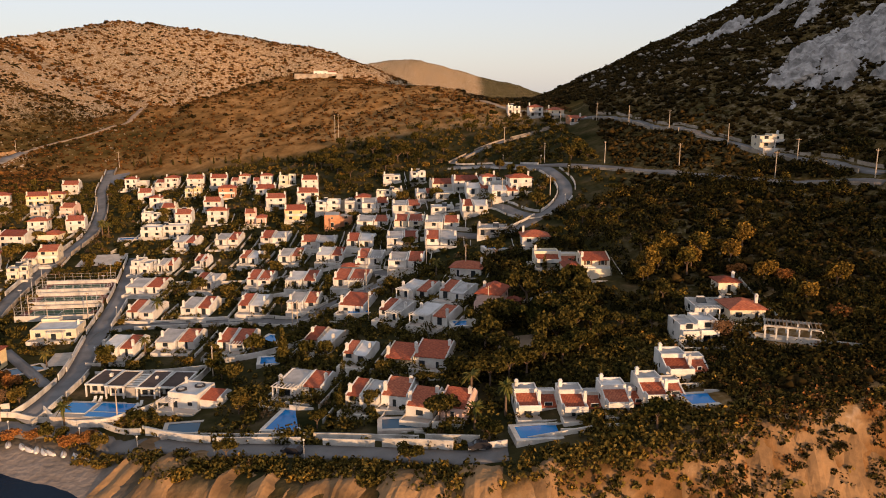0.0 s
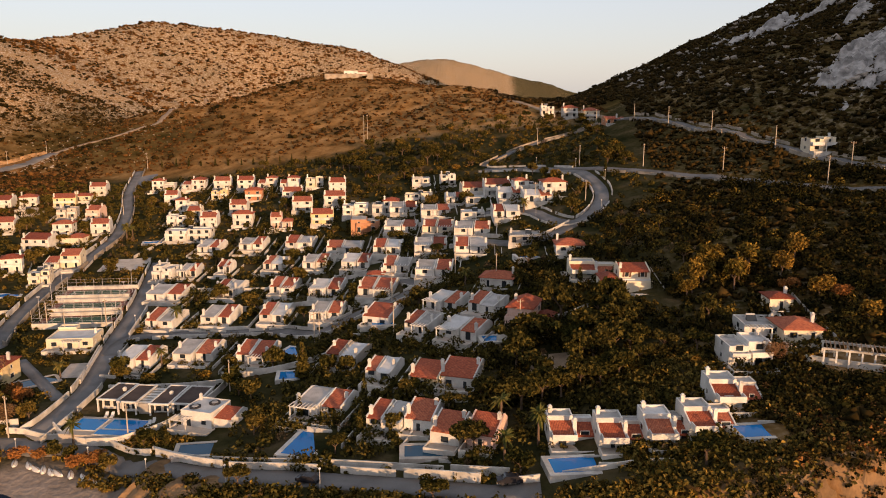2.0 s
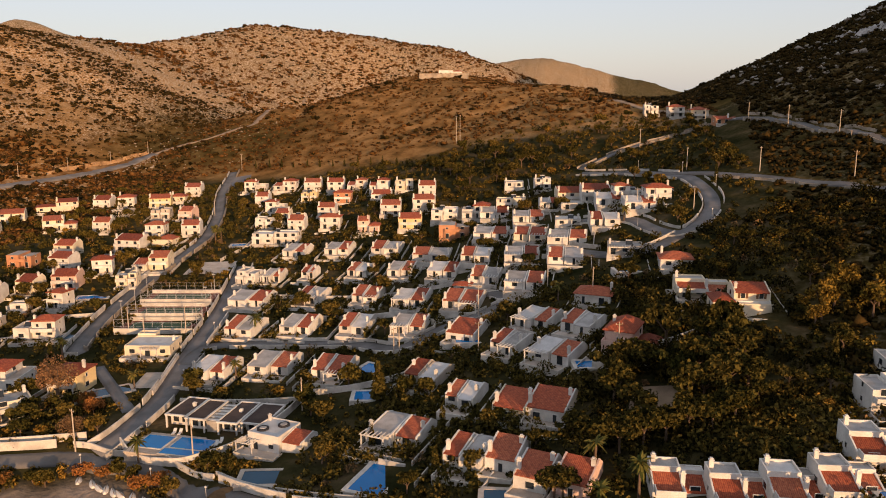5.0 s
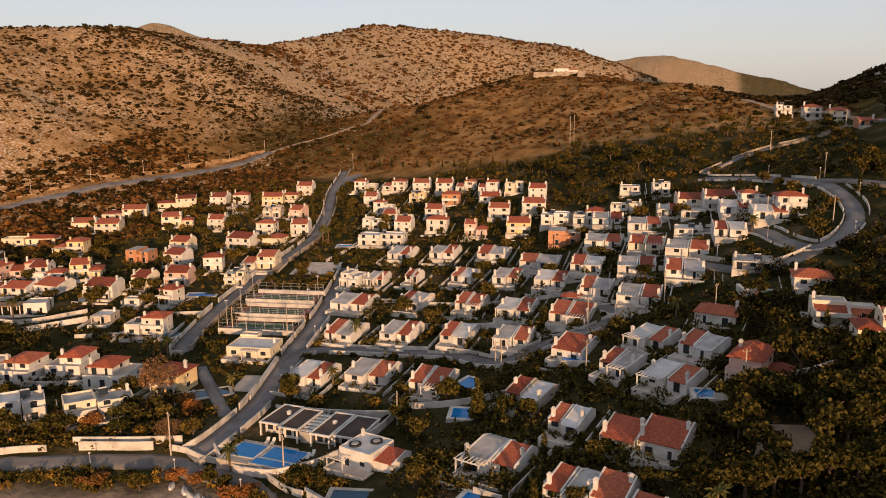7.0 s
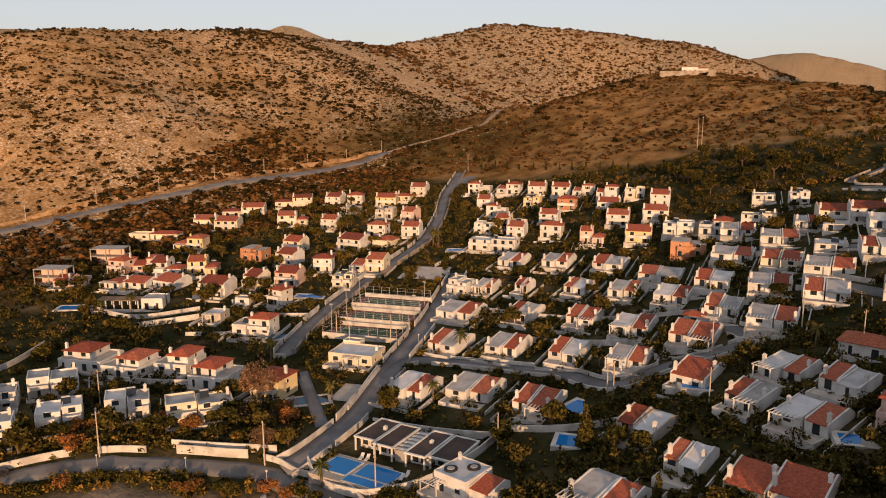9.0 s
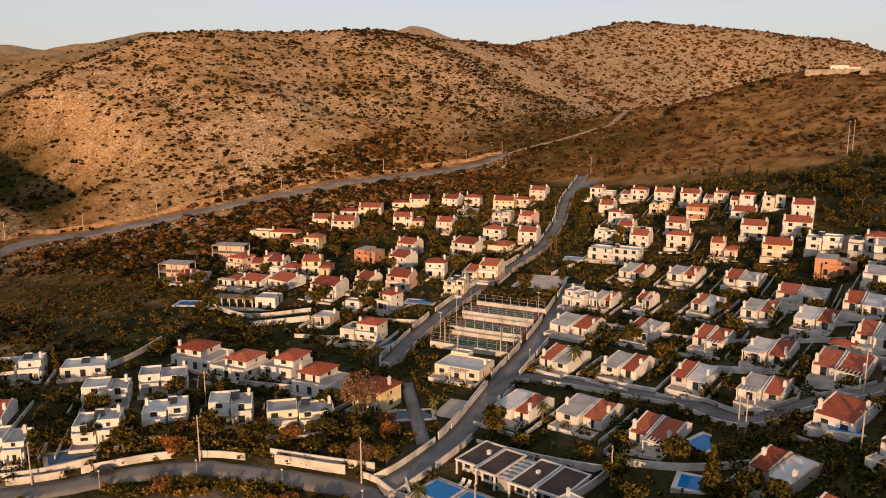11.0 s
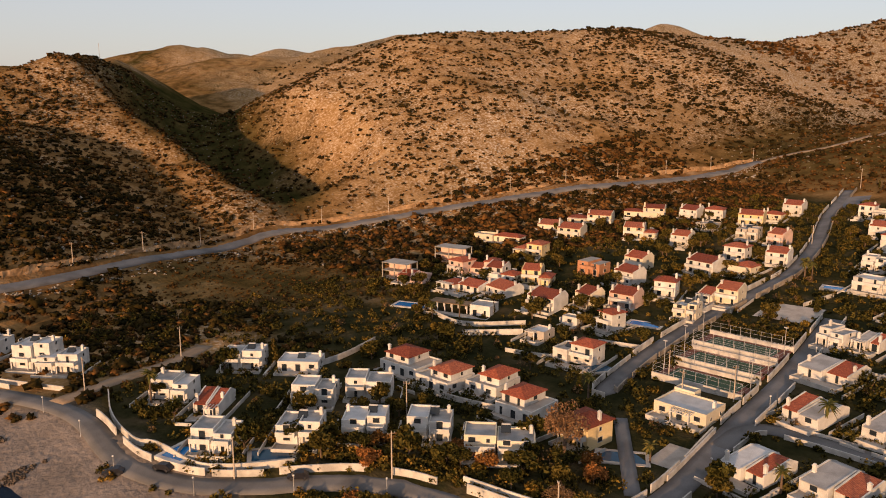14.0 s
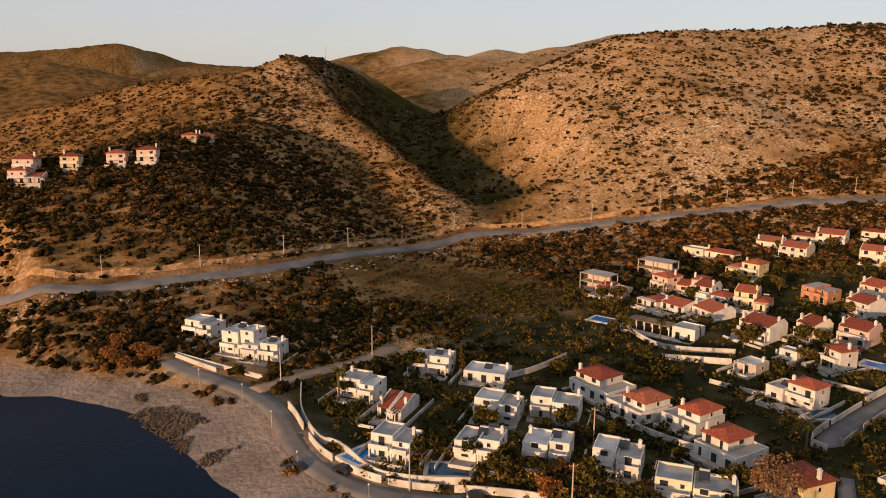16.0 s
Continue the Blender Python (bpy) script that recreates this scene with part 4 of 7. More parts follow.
def villa_blocks(root, rng, wall, a, b, h, storeys, block):
    """A house of two or three masses: a tall tiled one, a lower wing with a roof terrace, a porch."""
    w, side = 2 * a, rng.choice((-1, 1))
    crowded = block in ("hill_edge", "upper_west", "north_west", "old_houses", "back_row", "second_row", "tall_row")
    if storeys == 1 and w < 10 or w < 8.6:
        walls_hip(root, wall, -a, a, -b, b, h, min(w, 2 * b) * 0.2)
        glaze(root, rng, -a, a, -b, b, storeys)
        for k in range(1, storeys):
            balcony(root, -a + 0.3, a - 0.3, -b - 1.5, -b, STOREY * k, k == 1)
        chimney(root, side * (a - 0.7), rng.uniform(-0.2, 0.3) * b, h - 0.2, min(w, 2 * b) * 0.2 + 0.9)
        terrace(root, -a, a, -b - rng.uniform(1.8, 3.2), -b, 0.5)
        return
    cut = -side * a + side * w * rng.uniform(0.5, 0.66)
    m0, m1 = sorted((-side * a, cut))
    y0 = -b + rng.uniform(0.2, 1.6)
    if rng.random() < 0.55:
        walls_hip(root, wall, m0, m1, y0, b, h, min(m1 - m0, b - y0) * 0.2, 0.35)
    else:
        walls_gable(root, wall, m0, m1, y0, b, h - 0.3, rng.uniform(1.0, 1.5))
    glaze(root, rng, m0, m1, y0, b, storeys, shutters=rng.random() < 0.4)
    for k in range(1, storeys):
        balcony(root, m0 + 0.2, m1 - 0.2, y0 - 1.5, y0, STOREY * k, k == 1 and rng.random() < 0.5)
    chimney(root, m0 + 0.6 if side < 0 else m1 - 0.6, y0 + rng.uniform(0.8, 3), h - 0.4, rng.uniform(1.7, 2.3), wall if rng.random() < 0.4 else None)
    q0, q1 = sorted((cut + side * 0.01, side * (a + 0.4)))
    wing = max(2.9, h - STOREY) if storeys > 1 else h - 0.3
    w0, w1 = -b - rng.uniform(-0.4, 1.2), b - rng.uniform(0.6, 1.8)
    u = rng.random()
    if u < 0.45:
        walls_flat(root, wall, q0, q1, w0, w1, wing, PAVING, rim=0.8)
    elif u < 0.8:
        walls_hip(root, wall, q0, q1, w0, w1, wing - 0.1, 1.1, 0.3)
    else:
        walls_gable(root, wall, q0, q1, w0, w1, wing - 0.2, 1.1)
    glaze(root, rng, q0, q1, w0, w1, 1, sides="fr" if side > 0 else "fl")
    if rng.random() < 0.6:
        pergola(root, q0 + 0.2, q1 - 0.2, w0 - 2.6, w0, 2.5)
    elif u >= 0.45:
        bm = bmesh.new()
        box(bm, m0 + 0.3, m1 - 0.2, y0 - 3.4, y0 - 1.6, -3, 2.5)
        box(bm, m0 + 0.3, m1 - 0.2, y0 - 3.4, y0 - 3.2, 2.503, 3.1)
        part("porch", bm, wall, root)
    if rng.random() < 0.35:
        box_on_roof(root, (q0 + q1) / 2, 0.5, wing + 0.12)
    terrace(root, -a, a, min(w0, y0) - rng.uniform(2.8, 4.2), min(w0, y0), 0.5)


def house(x, y, w, d, kind, storeys, tone, block):
    rng = random.Random(round(x * 31 + y * 17))
    if block == "shore_villas" and kind in "GU":
        w, d, storeys = w * 1.1, max(d, 8.2), 1
    if block in ("upper_west", "north_west", "back_row", "second_row", "tall_row") and kind in "RGF":
        w, d, storeys = w * (1.35 if w < 7 else 1.12), max(d, 6.6), min(storeys, 2)
    if kind == "R" and block in ("upper_west", "back_row", "second_row", "north_west", "hill_edge") and w < 11 and rng.random() < 0.6:
        kind = "G"
    yaw = 8 if kind == "K" else BLOCK_YAW.get(block, -3) - (25 * min(1, (x + 45) / 40) if block in ("fifth_row", "sixth_row") and x > -45 and y < 235 else 0) + rng.uniform(-3, 3) + (rng.choice((0, 0, -12, 10)) if kind in "RG" and block in ("hill_edge", "upper_west", "north_west", "old_houses") else 0)
    FOOTPRINTS.append((x, y, 0.5 * math.hypot(w, d) * 0.74))
    word, wall = TONE_WORDS[tone], TONES[tone]
    small = "two-storey" if storeys == 2 else ("single-storey" if storeys == 1 else "tall three-storey")
    h, a, b = STOREY * storeys + (0.15 if kind in "TUD" else (0.2 - 0.3 * storeys if kind == "F" else 0.2)), w / 2, d / 2
    labels = {
        "T": f"{small} {word} house, half grey-roofed, half red-tiled", "U": f"{small} {word} house, red-tiled beside a grey roof", "D": f"{small} {word} pair of red-tiled villas",
        "G": f"{small} {word} house under a red tiled gable", "S": f"{word} house stepped back under a red hipped roof",
        "R": f"{small} {word} house with a red hipped tile roof", "F": f"{small} {word} cubic house with flat parapet roofs", "V": f"{small} {word} terraced villa with a strip of red tiles",
        "K": "low cream clubhouse with a flat grey roof", "X": "unfinished concrete-frame house with bare floors", "B": "terracotta brick shell of a house under construction", "P": f"large {word} villa with two red hipped roofs",
    }
    sunk = 0.3 * abs(level(x + a, y) - level(x - a, y)) if kind in "RGFVPS" else 0.0
    root = thing("house", x, y, level(x, y) - sunk, yaw, labels[kind], "house", "houses of the seaside village")
    if kind in "TUD":
        cut = -a + w * (0.54 if kind == "T" else 0.46) if kind != "D" else rng.uniform(-0.5, 0.5)
        jog = rng.uniform(0.5, 1.4)
        for i, (p, q) in enumerate(((-a, cut - 0.15), (cut + 0.15, a))):
            flat = (kind == "T" and i == 0) or (kind == "U" and i == 1)
            y0 = -b + (jog if i == (0 if kind != "T" else 1) else 0)
            if flat:
                walls_gable(root, wall, p, q, y0, b, h - 0.25, rng.uniform(0.8, 1.1), rng.choice((FLAT, PALE_FLAT, FLAT)))
                if rng.random() < 0.4:
                    pergola(root, p + 0.2, q - 0.2, y0 - 2.4, y0, 2.6)
            else:
                walls_gable(root, wall, p, q, y0, b - 0.4, h - 0.3, rng.uniform(1.1, 1.5))
                if kind == "D" and i == 1:
                    pergola(root, p + 0.3, q - 0.3, y0 - 2.6, y0, 2.5)
            glaze(root, rng, p + 0.3, q - 0.3, y0, b - 0.6, storeys, sides="fr" if i else "fl")
            chimney(root, (q - 0.5) if i else (p + 0.6), y0 + (1.0 if rng.random() < 0.6 else 3.5), h - 0.4, 1.9)
            if storeys == 2:
                balcony(root, p + 0.4, q - 0.4, y0 - 1.6, y0, STOREY + 0.1, rng.random() < 0.6)
        terrace(root, -a + 0.3, a - 0.3, -b - rng.uniform(2.5, 3.8), -b - 0.01 if kind == "D" else -b, 0.4)
    elif kind == "G":
        h = 1.9 * storeys + 1.0
        walls_gable(root, wall, -a, a, -b, b, h - 0.4, 1.5)
        glaze(root, rng, -a + 0.3, a - 0.3, -b, b, storeys, -0.45)
        for k in range(1, storeys):
            balcony(root, -a + 0.4, a - 0.4, -b - 1.6, -b, STOREY * k - 0.2, k == 1)
        chimney(root, -a + 0.5, -b + 1.2, h - 0.6, 2.2)
        chimney(root, a - 0.6, 0.5, h, 1.9)
        terrace(root, -a, a, -b - 3.0, -b, 0.6)
    elif kind == "S":
        walls_flat(root, wall, -a, a, -b, b, 2.5, PAVING)
        p, q = rng.choice(((-a + 0.5, a * 0.35), (-a * 0.35, a - 0.5)))
        walls_hip(root, wall, p, q, -b + 1.8, b - 0.3, 4.5, 1.4, 0.4, 2.4)
        glaze(root, rng, -a, a, -b, b, 1)
        glaze(root, rng, p, q, -b + 1.8, b - 0.3, 1, 2.3)
        chimney(root, p + 0.5, -b + 2.6, 4.3, 1.9)
        terrace(root, -a, a, -b - 2.2, -b, 0.6)
    elif kind == "R":
        villa_blocks(root, rng, wall, a, b, h, storeys, block)
    elif kind in "FK":
        if storeys > 1 and w > 6.5:
            s = rng.choice((-1, 1))
            m = rng.uniform(-0.06, 0.1) * w
            walls_flat(root, wall, -a, m - 0.1, -b + (0.9 if s > 0 else 0), b, h - (0.6 if s < 0 else 0.0), rim=0.55)
            walls_flat(root, wall, m + 0.1, a, -b + (0.9 if s < 0 else 0), b - 0.5, h - (0.6 if s > 0 else 0.0), rim=0.55)
            glaze(root, rng, -a, m - 0.1, -b + (0.9 if s > 0 else 0), b, storeys, sides="fl")
            glaze(root, rng, m + 0.1, a, -b + (0.9 if s < 0 else 0), b - 0.5, storeys, sides="fr")
            p, q = (-a + 0.2, m - 0.3) if s > 0 else (m + 0.3, a - 0.2)
            balcony(root, p, q, -b - 0.9, -b + 0.9, STOREY + 0.1, True)
            balcony(root, *((m + 0.3, a - 0.2) if s > 0 else (-a + 0.2, m - 0.3)), -b - 1.4, -b, STOREY + 0.1, rng.random() < 0.5)
        else:
            walls_flat(root, wall, -a, a, -b, b, h, rim=0.5)
            glaze(root, rng, -a, a, -b, b, storeys)
            if kind == "K":
                walls_flat(root, wall, -a, -a + 5, b + 0.004, b + 3, h + 0.6)
                pergola(root, -1, 3.5, -b - 2.6, -b, 2.6)
            elif rng.random() < 0.7:
                pergola(root, -a + 0.4, a * 0.3, -b - 2.2, -b, 2.6)
        chimney(root, rng.choice((-a + 0.7, a - 0.8)), rng.uniform(0, 0.3) * d, h, 1.4)
        if rng.random() < 0.5:
            box_on_roof(root, rng.uniform(-0.2, 0.2) * w, 0.1 * d, h + 0.12)
        terrace(root, -a, a, -b - rng.uniform(2.0, 3.4), -b - (0.0 if storeys == 1 or w <= 6.5 else 0.001), 0.6)
    elif kind == "V":
        h, b = 3.5, 0.85 * b
        walls_flat(root, wall, -a, a * 0.1, -b + 3.2, b, h, rim=0.5)
        walls_flat(root, wall, a * 0.1 + 0.004, a, -b + 4.2, b - 0.5, h - 0.7, rim=0.3)
        for p, q, y0, y1, z in ((-a, a * 0.1, -b, -b + 3.19, h - 1.5), (a * 0.1 + 0.004, a, -b + 1.0, -b + 4.19, h - 2.2)):
            bm = bmesh.new()
            box(bm, p, q, y0, y1, -3, z)
            for e in (p, q - 0.25):
                solid(bm, [(e, y0, z + 0.003), (e, y1, z + 0.003), (e, y1, z + 1.4), (e, y0, z + 0.3), (e + 0.25, y0, z + 0.003), (e + 0.25, y1, z + 0.003), (e + 0.25, y1, z + 1.4), (e + 0.25, y0, z + 0.3)], [(3, 2, 1, 0), (4, 5, 6, 7), (0, 1, 5, 4), (1, 2, 6, 5), (2, 3, 7, 6), (3, 0, 4, 7)])
            bmesh.ops.recalc_face_normals(bm, faces=bm.faces)
            part("front_wall", bm, wall, root)
            bm = bmesh.new()
            p, q = p + 0.26, q - 0.26
            prof = ((y0 - 0.4, z - 0.1), (y1 - 0.004, z + 1.0), (y1 - 0.004, z + 1.16), (y0 - 0.4, z + 0.06))
            solid(bm, [(p, yy, zz) for yy, zz in prof] + [(q, yy, zz) for yy, zz in prof], [(3, 2, 1, 0), (4, 5, 6, 7), (0, 1, 5, 4), (1, 2, 6, 5), (2, 3, 7, 6), (3, 0, 4, 7)])
            bmesh.ops.recalc_face_normals(bm, faces=bm.faces)
            part("tiled_roof", bm, TILES, root)
        glaze(root, rng, -a, a * 0.1, -b, b, 1, sides="fl")
        glaze(root, rng, a * 0.1, a, -b + 1, b - 0.5, 1, sides="fr")
        balcony(root, -a + 0.2, a * 0.1, -b - 2.0, -b, 1.9, False)
        chimney(root, a * 0.1, -b + 1.2, h - 1.6, 2.2)
        chimney(root, -a + 0.7, b - 1.2, h, 1.3)
        terrace(root, -a, a, -b - 3.2, -b, 0.5)
    elif kind == "P":
        walls_hip(root, wall, -a, a * 0.15, -b, b, h + 0.5, 1.9)
        walls_hip(root, wall, a * 0.15 + 0.01, a, -b + 1, b - 1, h - 2.4, 1.4, eave=0.3)
        glaze(root, rng, -a, a * 0.15, -b, b, 2)
        glaze(root, rng, a * 0.15, a, -b + 1, b - 1, 1, sides="fr")
        balcony(root, -a, a, -b - 2.6, -b, 3.2, True, wall)
        chimney(root, -a + 0.8, 0, h, 2.4)
        terrace(root, -a - 1, a + 1, -b - 4.5, -b, 0.8)
    elif kind == "X":
        for k in range(storeys + 1):
            bm = bmesh.new()
            box(bm, -a, a, -b, b, 3 * k - 0.25 if k else -3, 3 * k)
            part("slab", bm, CONCRETE, root)
            if k < storeys:
                for xx in (-a + 0.2, 0, a - 0.2):
                    for yy in (-b + 0.2, b - 0.2):
                        bm = bmesh.new()
                        box(bm, xx - 0.17, xx + 0.17, yy - 0.17, yy + 0.17, 3 * k + 0.003, 3 * k + 2.747)
                        part("column", bm, CONCRETE, root)
        bm = bmesh.new()
        box(bm, -a + 0.6, a - 0.6, 0.2, 0.5, 0.003, 3 * storeys - 0.26)
        part("wall", bm, TONES["p"], root)
    elif kind == "B":
        for p, q, y0, hh in ((-a, 0.1 * a, -b, h), (0.1 * a + 0.01, a, -b + 1.5, h - 0.8)):
            walls_flat(root, wall, p, q, y0, b, hh, CONCRETE, rim=0.1)
            glaze(root, rng, p, q, y0, b, storeys, sides="fl" if q < a else "fr")
        balcony(root, -a * 0.6, a * 0.8, -b - 1.4, -b, 3.0, True, wall)
    if kind in "TUDVRGS" and block not in ("far_pink", "pass_hamlet") and rng.random() < 0.75:
        out = b + rng.uniform(5.0, 6.5)
        bm = bmesh.new()
        g = [level(*(Matrix.Rotation(radians(yaw), 2) @ Vector((xx, -out)) + Vector((x, y)))) - level(x, y) for xx in (-a - 1, 0, a + 1)]
        for (p, q), z in zip(((-a - 1.2, -0.6), (0.8, a + 1.2)), ((g[0] + g[1]) / 2, (g[1] + g[2]) / 2)):
            box(bm, p, q, -out, -out + 0.22, z - 2, z + rng.uniform(0.7, 1.0))
        part("garden_wall", bm, WALLING, root)
    if kind in "TUDFR" and block not in ("far_pink", "pass_hamlet", "hill_edge"):
        for s in (-1, 1):
            if rng.random() < 0.3:
                continue
            run = []
            for k in range(9):
                y0 = -b - 5 + 2.6 * k
                p = Matrix.Rotation(radians(yaw), 2) @ Vector((s * (a + 2.3), y0)) + Vector((x, y))
                free = y0 < b + 3 and road_gap(p.x, p.y) > 0.8 and not any(math.hypot(p.x - fx, p.y - fy) < fr for fx, fy, fr in FOOTPRINTS)
                if free:
                    run.append((y0, level(p.x, p.y) - level(x, y)))
                if (not free or k == 8) and run:
                    if len(run) > 2:
                        bm, e = bmesh.new(), s * (a + 2.3)
                        rings = [[bm.verts.new(v) for v in ((e - 0.1, yy, z - 1.5), (e + 0.1, yy, z - 1.5), (e + 0.1, yy, z + 0.95), (e - 0.1, yy, z + 0.95))] for yy, z in run]
                        for r0, r1 in zip(rings, rings[1:]):
                            for q in range(4):
                                bm.faces.new((r0[q], r0[(q + 1) % 4], r1[(q + 1) % 4], r1[q]))
                        bm.faces.new(rings[0][::-1])
                        bm.faces.new(rings[-1])
                        bmesh.ops.recalc_face_normals(bm, faces=bm.faces)
                        part("plot_wall", bm, WALLING, root)
                    run = []
    return root


def box_on_roof(parent, x, y, z):
    """A solar water heater: a slanted panel with a tank along its top edge."""
    bm = bmesh.new()
    solid(bm, [(x - 1, y - 0.9, z), (x + 1, y - 0.9, z), (x + 1, y + 0.5, z + 1), (x - 1, y + 0.5, z + 1), (x - 1, y - 0.85, z - 0.08), (x + 1, y - 0.85, z - 0.08), (x + 1, y + 0.55, z), (x - 1, y + 0.55, z)],
          [(0, 1, 2, 3), (7, 6, 5, 4), (0, 4, 5, 1), (1, 5, 6, 2), (2, 6, 7, 3), (3, 7, 4, 0)])
    bmesh.ops.recalc_face_normals(bm, faces=bm.faces)
    part("solar_panel", bm, GLASS, parent)
    bm = bmesh.new()
    tube(bm, (x - 0.9, y + 0.8, z + 1.0), (x + 0.9, y + 0.8, z + 1.0), 0.28, 0.28, 8)
    box(bm, x - 0.7, x - 0.6, y + 0.56, y + 1.0, z - 0.05, z + 0.9)
    box(bm, x + 0.6, x + 0.7, y + 0.56, y + 1.0, z - 0.05, z + 0.9)
    part("water_tank", bm, METAL, parent)


for block, rows in HOUSES.items():
    for row in rows:
        house(*row, block)

# ---- pools, courts, the corner villa ----
POOLS = [  # x, y, length, width, turn, 1 for water darkened as in shade
    (18.6, 128.6, 11, 5, 8, 0), (47.2, 132.9, 7, 4.5, 10, 0), (-30.9, 148.6, 6, 10, -12, 0), (-6.9, 139.7, 9, 4.5, 5, 1), (-52.1, 151.6, 9, 5, 12, 1), (-46.4, 203.0, 4.5, 7, -16, 0),
    (-42.4, 186.5, 6, 5, 10, 0), (-22.8, 212.4, 8, 4.5, 14, 0), (-141.5, 222.6, 5, 9, -20, 1), (-106.6, 189.1, 9, 4.5, 40, 1), (-163.6, 121.5, 5.5, 7, 25, 0), (-151.5, 135.3, 5, 8, -25, 1),
    (-222.3, 220.1, 12, 5, 30, 0), (-129.5, 322.7, 11, 4, 18, 0), (17.2, 240.2, 8, 4, 12, 0), (5.7, 187.6, 6, 4, 10, 0), (-155.0, 256.8, 9, 4, 20, 0),
]
for x, y, l, w, turn, dark in POOLS:
    z = level(x, y) + 0.02 + 0.25 * (max(level(x + dx, y + dy) for dx in (-l / 2, l / 2) for dy in (-w / 2, w / 2)) - level(x, y))
    pool = thing("swimming_pool", x, y, z, turn, "garden swimming pool with pale paving, water coloured dark as in shade" if dark else "bright blue swimming pool with a white paved edge", "swimming pool", "garden pools")
    FOOTPRINTS.append((x, y, 0.5 * math.hypot(l, w) + 0.5))
    bm = bmesh.new()
    e = 0.9
    for a, b, c, d in ((-l / 2 - e, l / 2 + e, -w / 2 - e, -w / 2), (-l / 2 - e, l / 2 + e, w / 2, w / 2 + e), (-l / 2 - e, -l / 2, -w / 2, w / 2), (l / 2, l / 2 + e, -w / 2, w / 2)):
        box(bm, a, b, c, d, -3, 0.12)
    part("pool_edge", bm, PAVING if dark else WALLING, pool)
    bm = bmesh.new()
    box(bm, -l / 2 + 0.003, l / 2 - 0.003, -w / 2 + 0.003, w / 2 - 0.003, -2, 0.05)
    part("pool_water", bm, DARK_POOL if dark else POOL, pool)

# three tennis courts on terraces, each behind a white wall and a wire fence
for k, (x, y) in enumerate(((-118.3, 233.5), (-121.0, 245.5), (-123.8, 257.5))):
    court = thing("tennis_court", x, y, level(x, y) + 0.35 + 0.25 * k, 9, "fenced hard court, green inside a red border" if k else "fenced hard court with red surround", "tennis court", "tennis courts")
    FOOTPRINTS.append((x, y, 11))
    bm = bmesh.new()
    box(bm, -11.2, 11.2, -5.2, 5.2, -3, 0)
    part("court_surround", bm, COURT_RED, court)
    bm = bmesh.new()
    box(bm, -8.8, 8.8, -3.9, 3.9, 0.004, 0.03)
    part("court_surface", bm, COURT_GREEN, court)
    bm = bmesh.new()
    for a, b, c, d in ((-8, 8, -3.4, -3.3), (-8, 8, 3.3, 3.4), (-8, -7.9, -3.3, 3.3), (7.9, 8, -3.3, 3.3), (-0.05, 0.05, -3.3, 3.3)):
        box(bm, a, b, c, d, 0.034, 0.045)
    part("court_lines", bm, WHITE, court)
    bm = bmesh.new()
    box(bm, -11.4, 11.4, -5.6, -5.21, -3.5, 0.9)
    box(bm, -11.4, 11.4, 5.21, 5.5, -3, 1.2)
    part("retaining_wall", bm, WALLING, court)
    for i in range(9):
        for yy in (-5.4, 5.35):
            bm = bmesh.new()
            tube(bm, (-11.2 + 2.8 * i, yy, 0.9), (-11.2 + 2.8 * i, yy, 3.6), 0.05, 0.05, 5)
            part("fence_post", bm, METAL, court)
    for a, b, z in [((-11.2, yy), (11.2, yy), z) for yy in (-5.4, 5.35) for z in (1.4, 2.5, 3.55)] + [((xx, -5.4), (xx, 5.35), z) for xx in (-11.2, 11.2) for z in (0.3, 1.4, 2.5, 3.55)]:
        bm = bmesh.new()
        tube(bm, (*a, z), (*b, z), 0.03, 0.03, 4)
        part("fence_rail", bm, METAL, court)
    for xx in (-11, 11):
        bm = bmesh.new()
        tube(bm, (xx, 0, 0), (xx, 0, 7.5), 0.09, 0.06, 6)
        box(bm, xx - 0.5, xx + 0.5, -0.15, 0.15, 7.5, 7.75)
        part("floodlight_mast", bm, METAL, court)


